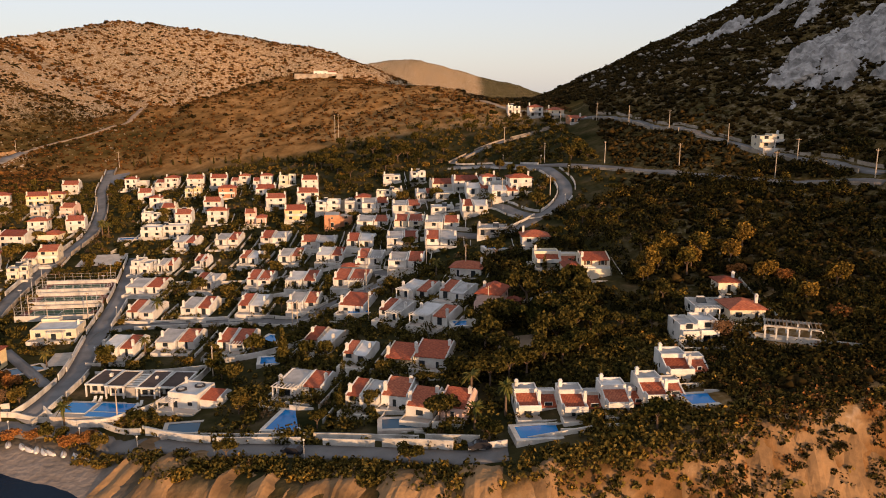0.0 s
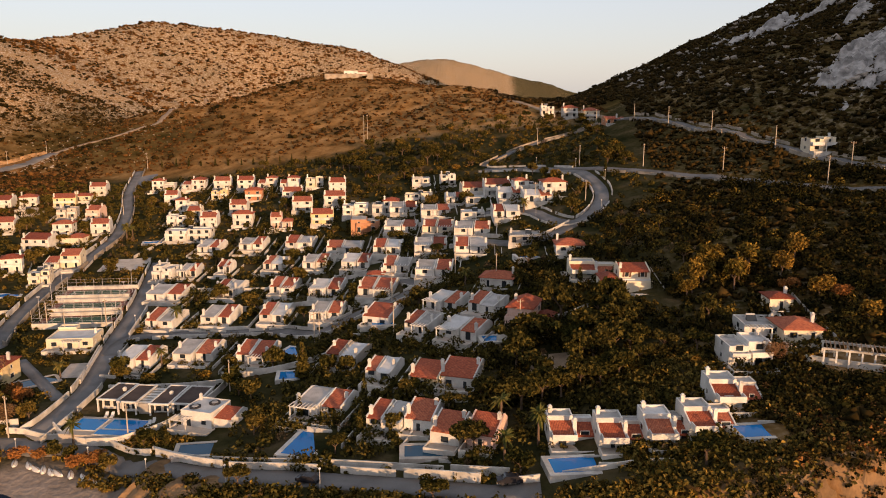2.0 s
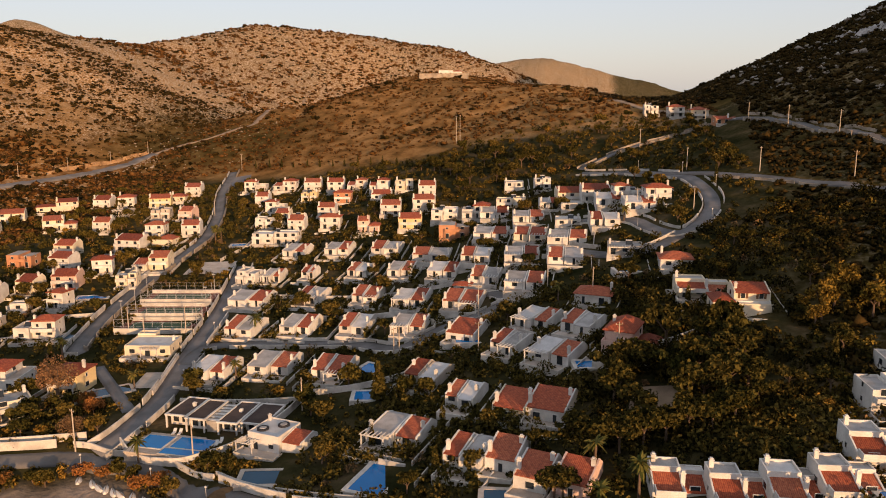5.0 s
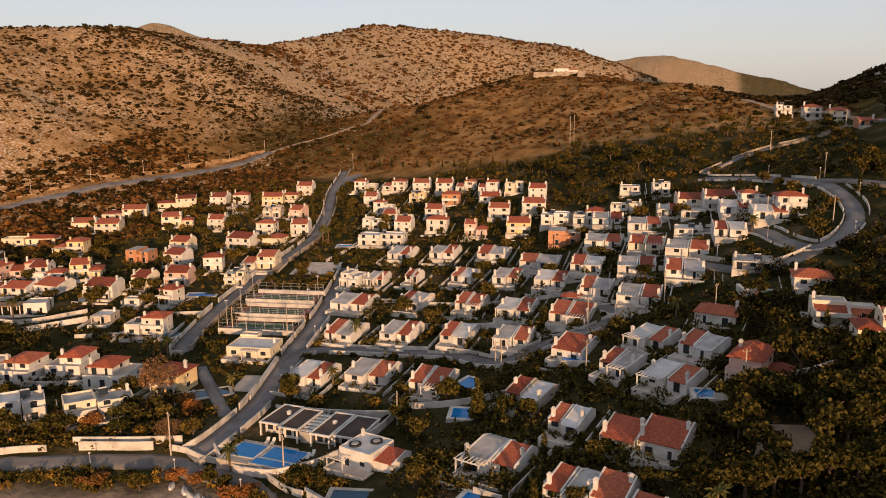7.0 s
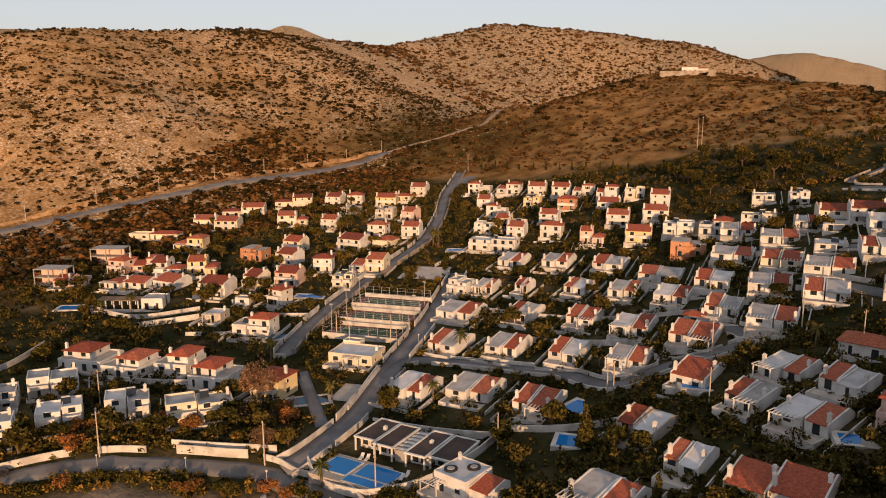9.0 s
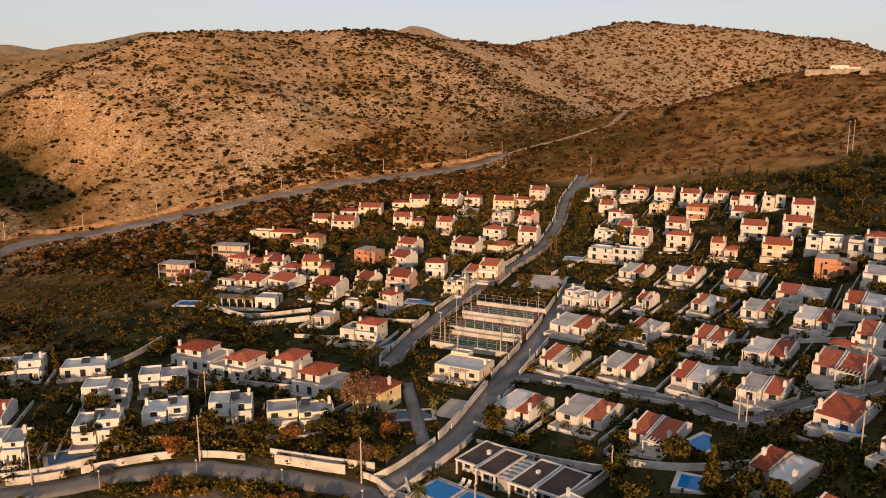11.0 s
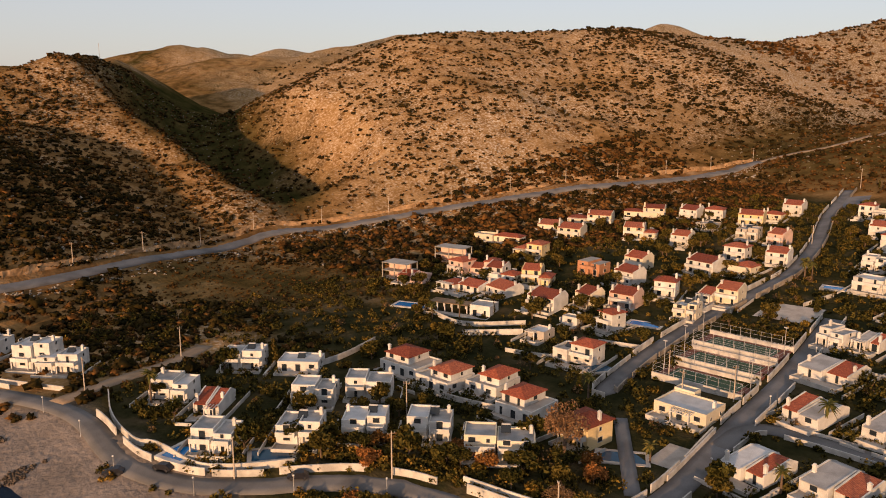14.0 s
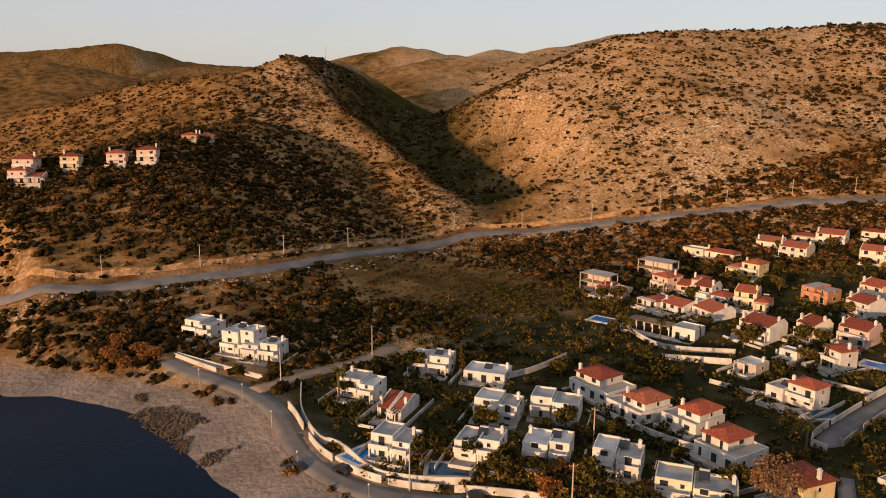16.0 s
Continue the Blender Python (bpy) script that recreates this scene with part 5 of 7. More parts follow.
def corner_villa():
    x, y = -71, 174
    FOOTPRINTS.extend([(x, y, 9), (x - 9, y + 1, 7), (x + 8, y, 7), (-75, 164, 7), (-82, 164, 5)])
    root = thing("villa", x, y + 1.5, level(x, y) + 0.3, -3, "long low modern villa, dark gravel roofs framed in white", "house")
    root.scale = (0.97, 1.2, 0.64)
    for x0, x1, y0, y1, h in ((-12.5, -7.2, -3.2, 5.2, 3.3), (-7.0, -2.2, -4.2, 4.6, 3.5), (0.8, 5.6, -4.6, 5.0, 3.5), (5.8, 11.5, -3.8, 5.2, 3.3)):
        bm = bmesh.new()
        box(bm, x0 + 0.3, x1 - 0.3, y0 + 1.6, y1 - 0.3, -3, h)
        part("wall", bm, WHITE, root)
        bm = bmesh.new()
        for a, b, c, d in ((x0, x1, y0, y0 + 0.35), (x0, x1, y1 - 0.35, y1), (x0, x0 + 0.35, y0 + 0.35, y1 - 0.35), (x1 - 0.35, x1, y0 + 0.35, y1 - 0.35)):
            box(bm, a, b, c, d, h + 0.004, h + 0.55)
        part("roof_frame", bm, WHITE, root)
        bm = bmesh.new()
        box(bm, x0 + 0.36, x1 - 0.36, y0 + 0.36, y1 - 0.36, h + 0.006, h + 0.3)
        part("gravel_roof", bm, DARK_FLAT, root)
        for xx in (x0 + 0.3, x1 - 0.3):
            bm = bmesh.new()
            box(bm, xx - 0.15, xx + 0.15, y0 + 0.05, y0 + 0.35, -3, h)
            part("pillar", bm, WHITE, root)
        for k in range(2):
            window(root, "door", x0 + (x1 - x0) * (0.3 + 0.4 * k), y0 + 1.6, 0.1, 0)
    bm = bmesh.new()
    box(bm, -2.1, 0.7, -3.6, 4.4, -3, 3.1)
    part("wall", bm, CONCRETE, root)
    for i in range(6):
        bm = bmesh.new()
        box(bm, -2.3, 0.9, -3.4 + i * 1.3, -2.8 + i * 1.3, 3.2, 3.32)
        part("roof_slat", bm, WHITE, root)
    for xx, yy in ((-8.5, 1.5), (3.5, 0.5)):
        chimney(root, xx, yy, 3.5, 1.1)
    deck = thing("pool_terrace", -76.5, 164.3, level(-76.5, 164.3) + 0.3, -3, "stone pool terrace with two blue pools", "terrace")
    bm = bmesh.new()
    box(bm, -9, 10, -4.6, 4.6, -3, 0)
    part("deck", bm, PAVING, deck)
    for x0, x1, y0, y1 in ((-8, -2.2, -2.2, 3.2), (-0.8, 7, -1.2, 3.4), (-1.5, 6.2, -4.0, -1.8)):
        bm = bmesh.new()
        box(bm, x0 - 0.3, x1 + 0.3, y0 - 0.3, y1 + 0.3, 0.004, 0.12)
        part("pool_edge", bm, WALLING, deck)
        bm = bmesh.new()
        box(bm, x0, x1, y0, y1, 0.03, 0.16)
        part("pool_water", bm, POOL, deck)
    for xx, yy in ((-3.5, 4.9), (-2.2, 5.0), (7.9, 1.6), (8.2, 3.0)):
        q = pose(-76.5, 164.3, 0, 0, 0, -3) @ Vector((xx, yy, 0))
        lounger = thing("sun_lounger", q.x, q.y, level(-76.5, 164.3) + 0.3, 100, "white sun lounger on the pool terrace", "sun lounger", "sun loungers")
        bm = bmesh.new()
        box(bm, -0.95, 0.45, -0.33, 0.33, 0.25, 0.36)
        part("mattress", bm, WHITE, lounger)
        bm = bmesh.new()
        box(bm, 0.0, 0.75, -0.33, 0.33, 0, 0.1, pose(0.46, 0, 0.3, 0, -35, 0))
        part("backrest", bm, WHITE, lounger)
        for sx in (-0.85, 0.35):
            for sy in (-0.28, 0.28):
                bm = bmesh.new()
                box(bm, sx - 0.03, sx + 0.03, sy - 0.03, sy + 0.03, -0.1, 0.247)
                part("leg", bm, METAL, lounger)


corner_villa()


def skylight_house():
    x, y = -54.5, 164.5
    FOOTPRINTS.append((x, y, 8))
    root = thing("house", x, y, level(x, y), -14, "white flat-roofed house with two round roof vents", "house", "houses of the seaside village")
    root.scale = (0.78, 0.85, 0.8)
    walls_flat(root, WHITE, -7, 2.2, -3.5, 5.5, 4.0)
    walls_gable(root, WHITE, 2.4, 8, -2.5, 4.5, 3.0, 1.0)
    for xx, yy in ((-4.6, -0.6), (-1.0, 3.0)):
        bm = bmesh.new()
        tube(bm, (xx, yy, 4.1), (xx, yy, 4.5), 1.5, 1.5, 24)
        vent = part("roof_vent", bm, RUBBER, root)
        bm = bmesh.new()
        tube(bm, (xx, yy, 4.503), (xx, yy, 4.62), 0.9, 0.8, 20)
        part("vent_cap", bm, FLAT, vent)
    pergola(root, -8.5, -3.5, -6.5, -3.5, 2.6)
    glaze(root, random.Random(3), -7, 2.2, -3.5, 5.5, 1)
    chimney(root, -6.2, 4.2, 4.0, 1.6)
    terrace(root, -8.5, 3, -7, -3.5, 0.5)


skylight_house()


def hilltop_house():
    x, y = -95.8, 646
    root = thing("house", x, y, level(x, y) - 0.5, 8, "long low white house on the hilltop", "house")
    walls_flat(root, WHITE, -9, 2, -4, 4, 3.6)
    walls_hip(root, WHITE, 2.1, 9, -3, 3, 3.0, 1.2)
    glaze(root, random.Random(5), -9, 2, -4, 4, 1)
    bm = bmesh.new()
    box(bm, -24, 14, -9, -8.5, -3, 1.5)
    part("garden_wall", bm, RUBBLE, root)


hilltop_house()

def low_villa():
    """A long low villa with a reed-covered loggia, above two white retaining walls."""
    x, y = -209, 226
    FOOTPRINTS.extend([(x, y, 6), (-200, 223, 6), (-190, 226, 6)])
    root = thing("villa", x, y, level(x, y), 26, "low white villa with a brown reed-roofed loggia", "house")
    bm = bmesh.new()
    box(bm, -7, 7, -2.6, 2.6, 2.7, 2.95)
    part("reed_roof", bm, WOOD, root)
    for i in range(6):
        for yy in (-2.3, 2.3):
            bm = bmesh.new()
            box(bm, -6.7 + 2.65 * i, -6.4 + 2.65 * i, yy - 0.15, yy + 0.15, -2, 2.697)
            part("pillar", bm, WHITE, root)
    walls_flat(root, WHITE, 8, 15, -3, 4, 3.2)
    glaze(root, random.Random(8), 8, 15, -3, 4, 1)
    terrace(root, -7, 15, -6, -3.01, 0.4)


low_villa()


def shade_roof(x, y, turn, l, w, h):
    root = thing("pergola", x, y, level(x, y), turn, "white-pillared garden pergola among the trees", "pergola")
    FOOTPRINTS.append((x, y, l / 2))
    for i in range(6):
        for s in (-1, 1):
            bm = bmesh.new()
            box(bm, -l / 2 + i * l / 5 - 0.15, -l / 2 + i * l / 5 + 0.15, s * w / 2 - 0.15, s * w / 2 + 0.15, -2, h)
            part("pillar", bm, WHITE, root)
    for s in (-1, 1):
        bm = bmesh.new()
        box(bm, -l / 2 - 0.3, l / 2 + 0.3, s * w / 2 - 0.17, s * w / 2 + 0.17, h + 0.003, h + 0.4)
        part("beam", bm, WALLING, root)
    for i in range(14):
        bm = bmesh.new()
        xx = -l / 2 + (i + 0.5) * l / 14
        box(bm, xx - 0.07, xx + 0.07, -w / 2 - 0.5, w / 2 + 0.5, h + 0.403, h + 0.55)
        part("rafter", bm, WOOD, root)


shade_roof(71, 152.5, -20, 10.5, 4.5, 2.4)

# open paved yards
for x, y, l, w, turn, mat, word in ((-130, 292, 16, 15, 10, PAVING, "pale paved sports yard below the palms"), (-186, 446, 12, 24, 18, ASPHALT, "empty pale asphalt parking yard"), (17, 168, 9, 12, -10, DIRT, "bare reddish earth yard among trees"), (-99, 197, 9, 10, 10, PAVING, "paved forecourt of the clubhouse"), (-48.5, 341, 14, 16, 5, DIRT, "bare earth building plot")):
    FOOTPRINTS.append((x, y, 0.45 * max(l, w)))
    c, s = math.cos(radians(turn)), math.sin(radians(turn))
    U, V = np.meshgrid(np.linspace(-l / 2, l / 2, 9), np.linspace(-w / 2, w / 2, 9))
    X, Y = x + U * c - V * s, y + U * s + V * c
    tagged(put("pavement", sheet("pavement", X, Y, land(X, Y) + 0.14), mat), word, "yard", kind="structure")

# ---- walls beside the roads ----
def wall_line(name, line, offset, height, mat, label, breaks=9.0, seed=0):
    """A garden wall beside a road, in lengths with gateways between them."""
    rng = random.Random(seed)
    c, way = along(line, 1.5)
    p = c + np.stack([way[:, 1], -way[:, 0]], 1) * offset
    i = 0
    while i < len(p) - 4:
        n = int(rng.uniform(0.7, 1.6) * breaks)
        q = p[i : i + n]
        i += n + rng.choice((0, 1, 2, 3))
        if len(q) < 3:
            continue
        mid = q[len(q) // 2]
        if offset and any(math.hypot(mid[0] - fx, mid[1] - fy) < fr - 1 for fx, fy, fr in FOOTPRINTS) or min(np.hypot(*(cc - mid).T).min() - hh for cc, hh in ROAD_LINES) < -0.2:
            continue
        h = height * rng.uniform(0.8, 1.25)
        side = np.gradient(q, axis=0)
        side = np.stack([side[:, 1], -side[:, 0]], 1) / np.hypot(side[:, 0], side[:, 1])[:, None] * 0.13
        z = land(q[:, 0], q[:, 1])
        bm = bmesh.new()
        rings = [[bm.verts.new(v) for v in ((*(a - s), g - 1.5), (*(a + s), g - 1.5), (*(a + s), g + h), (*(a - s), g + h))] for a, s, g in zip(q, side, z)]
        for r0, r1 in zip(rings, rings[1:]):
            for k in range(4):
                bm.faces.new((r0[k], r0[(k + 1) % 4], r1[(k + 1) % 4], r1[k]))
        bm.faces.new(rings[0][::-1])
        bm.faces.new(rings[-1])
        bmesh.ops.recalc_face_normals(bm, faces=bm.faces)
        tagged(part(name, bm, mat), label, "wall", "road-side garden walls")


for k, (road, side, h, mat, word) in enumerate((
    ("coast_road", -1, 1.5, WALLING, "white rendered"), ("main_street", 1, 1.4, WALLING, "white rendered"), ("main_street", -1, 1.6, WALLING, "white rendered"), ("west_street", 1, 1.5, RUBBLE, "pale rubble stone"),
    ("west_street", -1, 1.5, WALLING, "white rendered"), ("row_street", 1, 0.9, WALLING, "white rendered"), ("row_street", -1, 0.8, WALLING, "white rendered"), ("bend_road", -1, 0.9, WALLING, "white rendered"),
    ("bend_road", 1, 0.7, WALLING, "low white"), ("bend_lower", 1, 1.1, WALLING, "white rendered"), ("pass_road", 1, 1.2, RUBBLE, "pale rubble stone"), ("pass_road", -1, 1.0, RUBBLE, "pale rubble stone"),
    ("upper_road", 1, 0.8, RUBBLE, "low rubble stone"))):
    width, line = ROADS[road]
    wall_line("garden_wall", line, side * (width / 2 + 0.5), h, mat, f"{word} garden wall beside the road", 9 if "hill" not in road else 22, k)

GARDEN_WALLS = [  # height, line
    (1.6, [(-217, 221), (-204, 218), (-192.6, 217.8), (-180.7, 232.6)]), (1.4, [(-186.9, 212.8), (-174.9, 226.1)]), (1.3, [(-204, 117.5), (-188, 113.8), (-172.2, 114.5), (-170.4, 117.6), (-157.2, 121), (-151.3, 128.2), (-145.4, 137.3)]),
    (1.0, [(-238, 90.5), (-226, 99.5), (-212, 110)]), (0.9, [(-238, 90.5), (-248, 105)]), (1.6, [(-175.4, 241.6), (-163.7, 252.7)]), (1.4, [(-154.7, 236), (-143.5, 240)]), (1.5, [(-191.3, 168.7), (-192.6, 176.3), (-199.1, 190.2)]),
    (1.8, [(-182.7, 144.5), (-175.9, 147.2)]), (1.4, [(-118.5, 158.4), (-106.5, 162), (-97, 165.2)]), (1.4, [(-62.4, 152.6), (-54.2, 147.5), (-42.4, 144)]), (1.4, [(-41.8, 143.8), (-30.3, 141), (-23.4, 138.8), (-17, 136.8), (-4.2, 132)]),
    (1.3, [(-3, 131.6), (6.6, 128)]), (0.9, [(13, 126), (26, 127)]), (1.7, [(-89, 164.5), (-84, 160.2), (-76, 158.2), (-69.5, 158.6), (-63.5, 163), (-59, 176), (-58, 186)]), (1.5, [(60, 158), (75, 147), (82, 143)]),
    (1.6, [(-86, 184), (-72, 184.5), (-58, 186)]), (1.5, [(-95, 188), (-98, 200), (-101, 212)]), (1.2, [(-165, 178), (-150, 181), (-138, 186)]), (1.4, [(-168, 213), (-155, 218), (-147, 226)]),
    (1.3, [(-130, 300), (-128, 314)]), (1.4, [(-75, 242), (-58, 241), (-45, 240)]), (1.4, [(-95, 262), (-75, 261), (-52, 260), (-30, 259)]), (1.2, [(-60, 190), (-45, 191), (-36, 195)]), (1.3, [(24, 220), (34, 214), (42, 204)]), (1.5, [(8, 192), (20, 191), (28, 195)]),
]
for k, (h, line) in enumerate(GARDEN_WALLS):
    wall_line("garden_wall", line, 0.0, h, WALLING, "white rendered wall round a garden", 40, 40 + k)

# ---- poles ----
POLES = [(-129.2, 149.5, 10), (-97.1, 161.4, 9.5), (-107.4, 228.5, 9), (-41.2, 206.7, 9), (-39.9, 207.0, 9), (11.2, 186.1, 9.5), (-70.5, 159.5, 8), (-56.1, 181.8, 8), (-149.9, 126.6, 9), (-220.7, 140.9, 9), (-20, 203.7, 8), (-23.1, 229.2, 9),
         (-5.2, 241, 9), (6.7, 225.5, 9), (-149.5, 167, 9), (-209.7, 113.5, 9), (-62.2, 452, 15), (-60.2, 452, 15), (-195.2, 471.7, 10), (-125.2, 228.4, 8), (-115.3, 220, 8), (38, 277, 8), (22, 291, 8), (-166, 372, 8), (-640, 232, 12)]


def utility_pole(x, y, h):
    pole = thing("utility_pole", x, y, level(x, y) - 0.3, random.Random(x).uniform(0, 180), "pale wooden utility pole with a crossarm", "utility pole", "poles")
    bm = bmesh.new()
    tube(bm, (0, 0, -1), (0, 0, h), 0.17, 0.11, 8)
    part("pole", bm, POLE, pole)
    bm = bmesh.new()
    box(bm, -0.8, 0.8, -0.06, 0.06, h - 0.6, h - 0.46)
    part("crossarm", bm, WOOD, pole)
    for s in (-0.7, 0.7):
        bm = bmesh.new()
        tube(bm, (s, 0, h - 0.458), (s, 0, h - 0.2), 0.05, 0.03, 6)
        part("insulator", bm, WHITE, pole)


for row in POLES:
    utility_pole(*row)
for road, gap, side in (("hill_road", 30, -1), ("upper_road", 26, -1), ("pass_road", 28, 1)):
    width, line = ROADS[road]
    c, way = along(line, gap)
    for p, w in zip(c[1:], way[1:]):
        utility_pole(p[0] + side * w[1] * (width / 2 + 1.5), p[1] - side * w[0] * (width / 2 + 1.5), 8.5)

for road, gap, side in (("coast_road", 17, 1), ("bend_road", 22, 1), ("main_street", 24, 1)):
    width, line = ROADS[road]
    c, way = along(line, gap)
    for p, w in zip(c[1:-1], way[1:-1]):
        x, y = p[0] + side * w[1] * (width / 2 + 0.4), p[1] - side * w[0] * (width / 2 + 0.4)
        lamp = thing("street_lamp", x, y, level(x, y), 0, "slim grey street lamp with a white globe", "street lamp", "street lamps")
        bm = bmesh.new()
        tube(bm, (0, 0, -0.5), (0, 0, 3.6), 0.07, 0.05, 6)
        part("post", bm, METAL, lamp)
        bm = bmesh.new()
        bmesh.ops.create_icosphere(bm, subdivisions=1, radius=0.24, matrix=Matrix.Translation((0, 0, 3.8)))
        part("globe", bm, WHITE, lamp)


def car(x, y, turn):
    root = thing("car", x, y, level(x, y) + 0.25, turn, "small dark parked car", "car", "parked cars")
    bm = bmesh.new()
    prof = ((-2.0, 0.3), (-2.05, 0.75), (-1.25, 0.9), (-0.6, 1.42), (1.1, 1.45), (1.8, 0.95), (2.05, 0.85), (2.05, 0.3))
    n = len(prof)
    solid(bm, [(px, -0.82, pz) for px, pz in prof] + [(px, 0.82, pz) for px, pz in prof], [tuple(range(n))[::-1], tuple(range(n, 2 * n))] + [(i, (i + 1) % n, n + (i + 1) % n, n + i) for i in range(n)])
    bmesh.ops.recalc_face_normals(bm, faces=bm.faces)
    bmesh.ops.bevel(bm, geom=bm.edges[:], offset=0.07, segments=1)
    body = part("body", bm, CAR_DARK, root)
    bm = bmesh.new()
    solid(bm, [(-1.15, -0.7, 0.96), (-0.62, -0.62, 1.4), (-0.62, 0.62, 1.4), (-1.15, 0.7, 0.96), (-1.2, -0.7, 1.0), (-0.67, -0.62, 1.44), (-0.67, 0.62, 1.44), (-1.2, 0.7, 1.0)], [(0, 1, 2, 3), (7, 6, 5, 4), (0, 4, 5, 1), (1, 5, 6, 2), (2, 6, 7, 3), (3, 7, 4, 0)])
    part("windscreen", bm, GLASS, body)
    for sx in (-1.25, 1.25):
        for sy in (-0.78, 0.78):
            bm = bmesh.new()
            tube(bm, (sx, sy - 0.1, 0.32), (sx, sy + 0.1, 0.32), 0.32, 0.32, 12)
            wheel = part("wheel", bm, RUBBER, root)


for row in ((-166.5, 108.5, 60), (-160.8, 116.5, 35), (-93.5, 156.2, 10), (6.5, 125.6, 5), (-141.5, 136.0, 60), (-27.5, 133.8, -18)):
    car(*row)

# ---- trees ----
def crown_mesh(name, lobes, n, size, seed, mat, flat=0.8):
    """A crown of many small bent leaf clumps on uneven lobes (x, y, z, radius)."""
    rng = np.random.default_rng(seed)
    vol = np.array([r**2 for *_, r in lobes])
    pick = rng.choice(len(lobes), n, p=vol / vol.sum())
    L = np.array(lobes)[pick]
    d = rng.normal(size=(n, 3))
    d /= np.linalg.norm(d, axis=1)[:, None]
    c = L[:, :3] + d * (L[:, 3] * rng.uniform(0.55, 1.08, n) ** 0.6)[:, None] * [1, 1, flat]
    u = rng.normal(size=(n, 3)) + 0.2 * d
    u /= np.linalg.norm(u, axis=1)[:, None]
    v = np.cross(u, d + 0.6 * rng.normal(size=(n, 3)))
    v /= np.linalg.norm(v, axis=1)[:, None]
    s = size * rng.uniform(0.6, 1.4, n)[:, None]
    bend = d * s * 0.35
    verts = np.stack([c - u * s, c - v * s * 0.55 + bend, c + u * s, c + v * s * 0.55 + bend], 1).reshape(-1, 3)
    q = np.arange(n)[:, None] * 4
    me = bpy.data.meshes.new(name)
    me.from_pydata(verts.tolist(), [], np.vstack([q + [0, 1, 2], q + [0, 2, 3]]).tolist())
    me.materials.append(mat)
    return me


def trunk_mesh(name, h, r, limbs, seed, spread_out=0.5):
    rng = random.Random(seed)
    bm = bmesh.new()
    p, q = Vector((0, 0, -0.6)), Vector((rng.uniform(-0.2, 0.2), rng.uniform(-0.2, 0.2), h * 0.55))
    tube(bm, p, q, r, r * 0.7, 7)
    for k in range(limbs):
        a = k * math.tau / limbs + rng.uniform(-0.4, 0.4)
        e = q + Vector((math.cos(a) * h * spread_out, math.sin(a) * h * spread_out, h * rng.uniform(0.25, 0.5)))
        tube(bm, q - Vector((0, 0, 0.3)), e, r * 0.5, r * 0.15, 5)
    me = bpy.data.meshes.new(name)
    bm.to_mesh(me)
    bm.free()
    me.materials.append(BARK)
    return me


def lobes(seed, n, radius, height, spread_out, size):
    rng = random.Random(seed)
    return [(rng.uniform(-1, 1) * spread_out, rng.uniform(-1, 1) * spread_out, height + rng.uniform(-0.6, 0.7) * radius, size * rng.uniform(0.7, 1.2)) for _ in range(n)]


TREES = {}
for k in range(4):
    TREES["olive", k] = (trunk_mesh("trunk", 2.6, 0.2, 4, k), crown_mesh("crown", lobes(k, 9, 1.0, 2.7, 1.3, 0.95), 560, 0.36, k, LEAVES["olive"]))
    TREES["bush", k] = (trunk_mesh("trunk", 0.9, 0.1, 3, k), crown_mesh("crown", lobes(10 + k, 6, 0.4, 0.8, 0.8, 0.7), 260, 0.32, k, LEAVES["olive"]))
    TREES["golden bush", k] = (trunk_mesh("trunk", 0.9, 0.1, 3, k), crown_mesh("crown", lobes(20 + k, 6, 0.4, 0.9, 0.8, 0.75), 260, 0.32, k, LEAVES["gold"]))
    TREES["pine", k] = (trunk_mesh("trunk", 5.5, 0.28, 5, k, 0.42), crown_mesh("crown", lobes(30 + k, 16, 1.0, 5.2, 2.3, 1.15), 950, 0.42, k, LEAVES["pine"], 0.6))
    TREES["cypress", k] = (trunk_mesh("trunk", 4, 0.16, 2, k, 0.05), crown_mesh("crown", [(0, 0, 0.6 + 0.55 * i, 0.75 * (1 - (i / 12) ** 2) + 0.1) for i in range(12)], 520, 0.26, k, LEAVES["pine"], 1.0))
    TREES["eucalyptus", k] = (trunk_mesh("trunk", 6.5, 0.3, 5, k, 0.3), crown_mesh("crown", lobes(40 + k, 13, 2.0, 6.0, 2.0, 1.3), 950, 0.42, k, LEAVES["gold"], 1.0))
    TREES["tamarisk", k] = (trunk_mesh("trunk", 2.4, 0.2, 5, k, 0.6), crown_mesh("crown", lobes(50 + k, 12, 0.8, 2.6, 2.3, 1.2), 850, 0.36, k, LEAVES["rust"], 0.8))


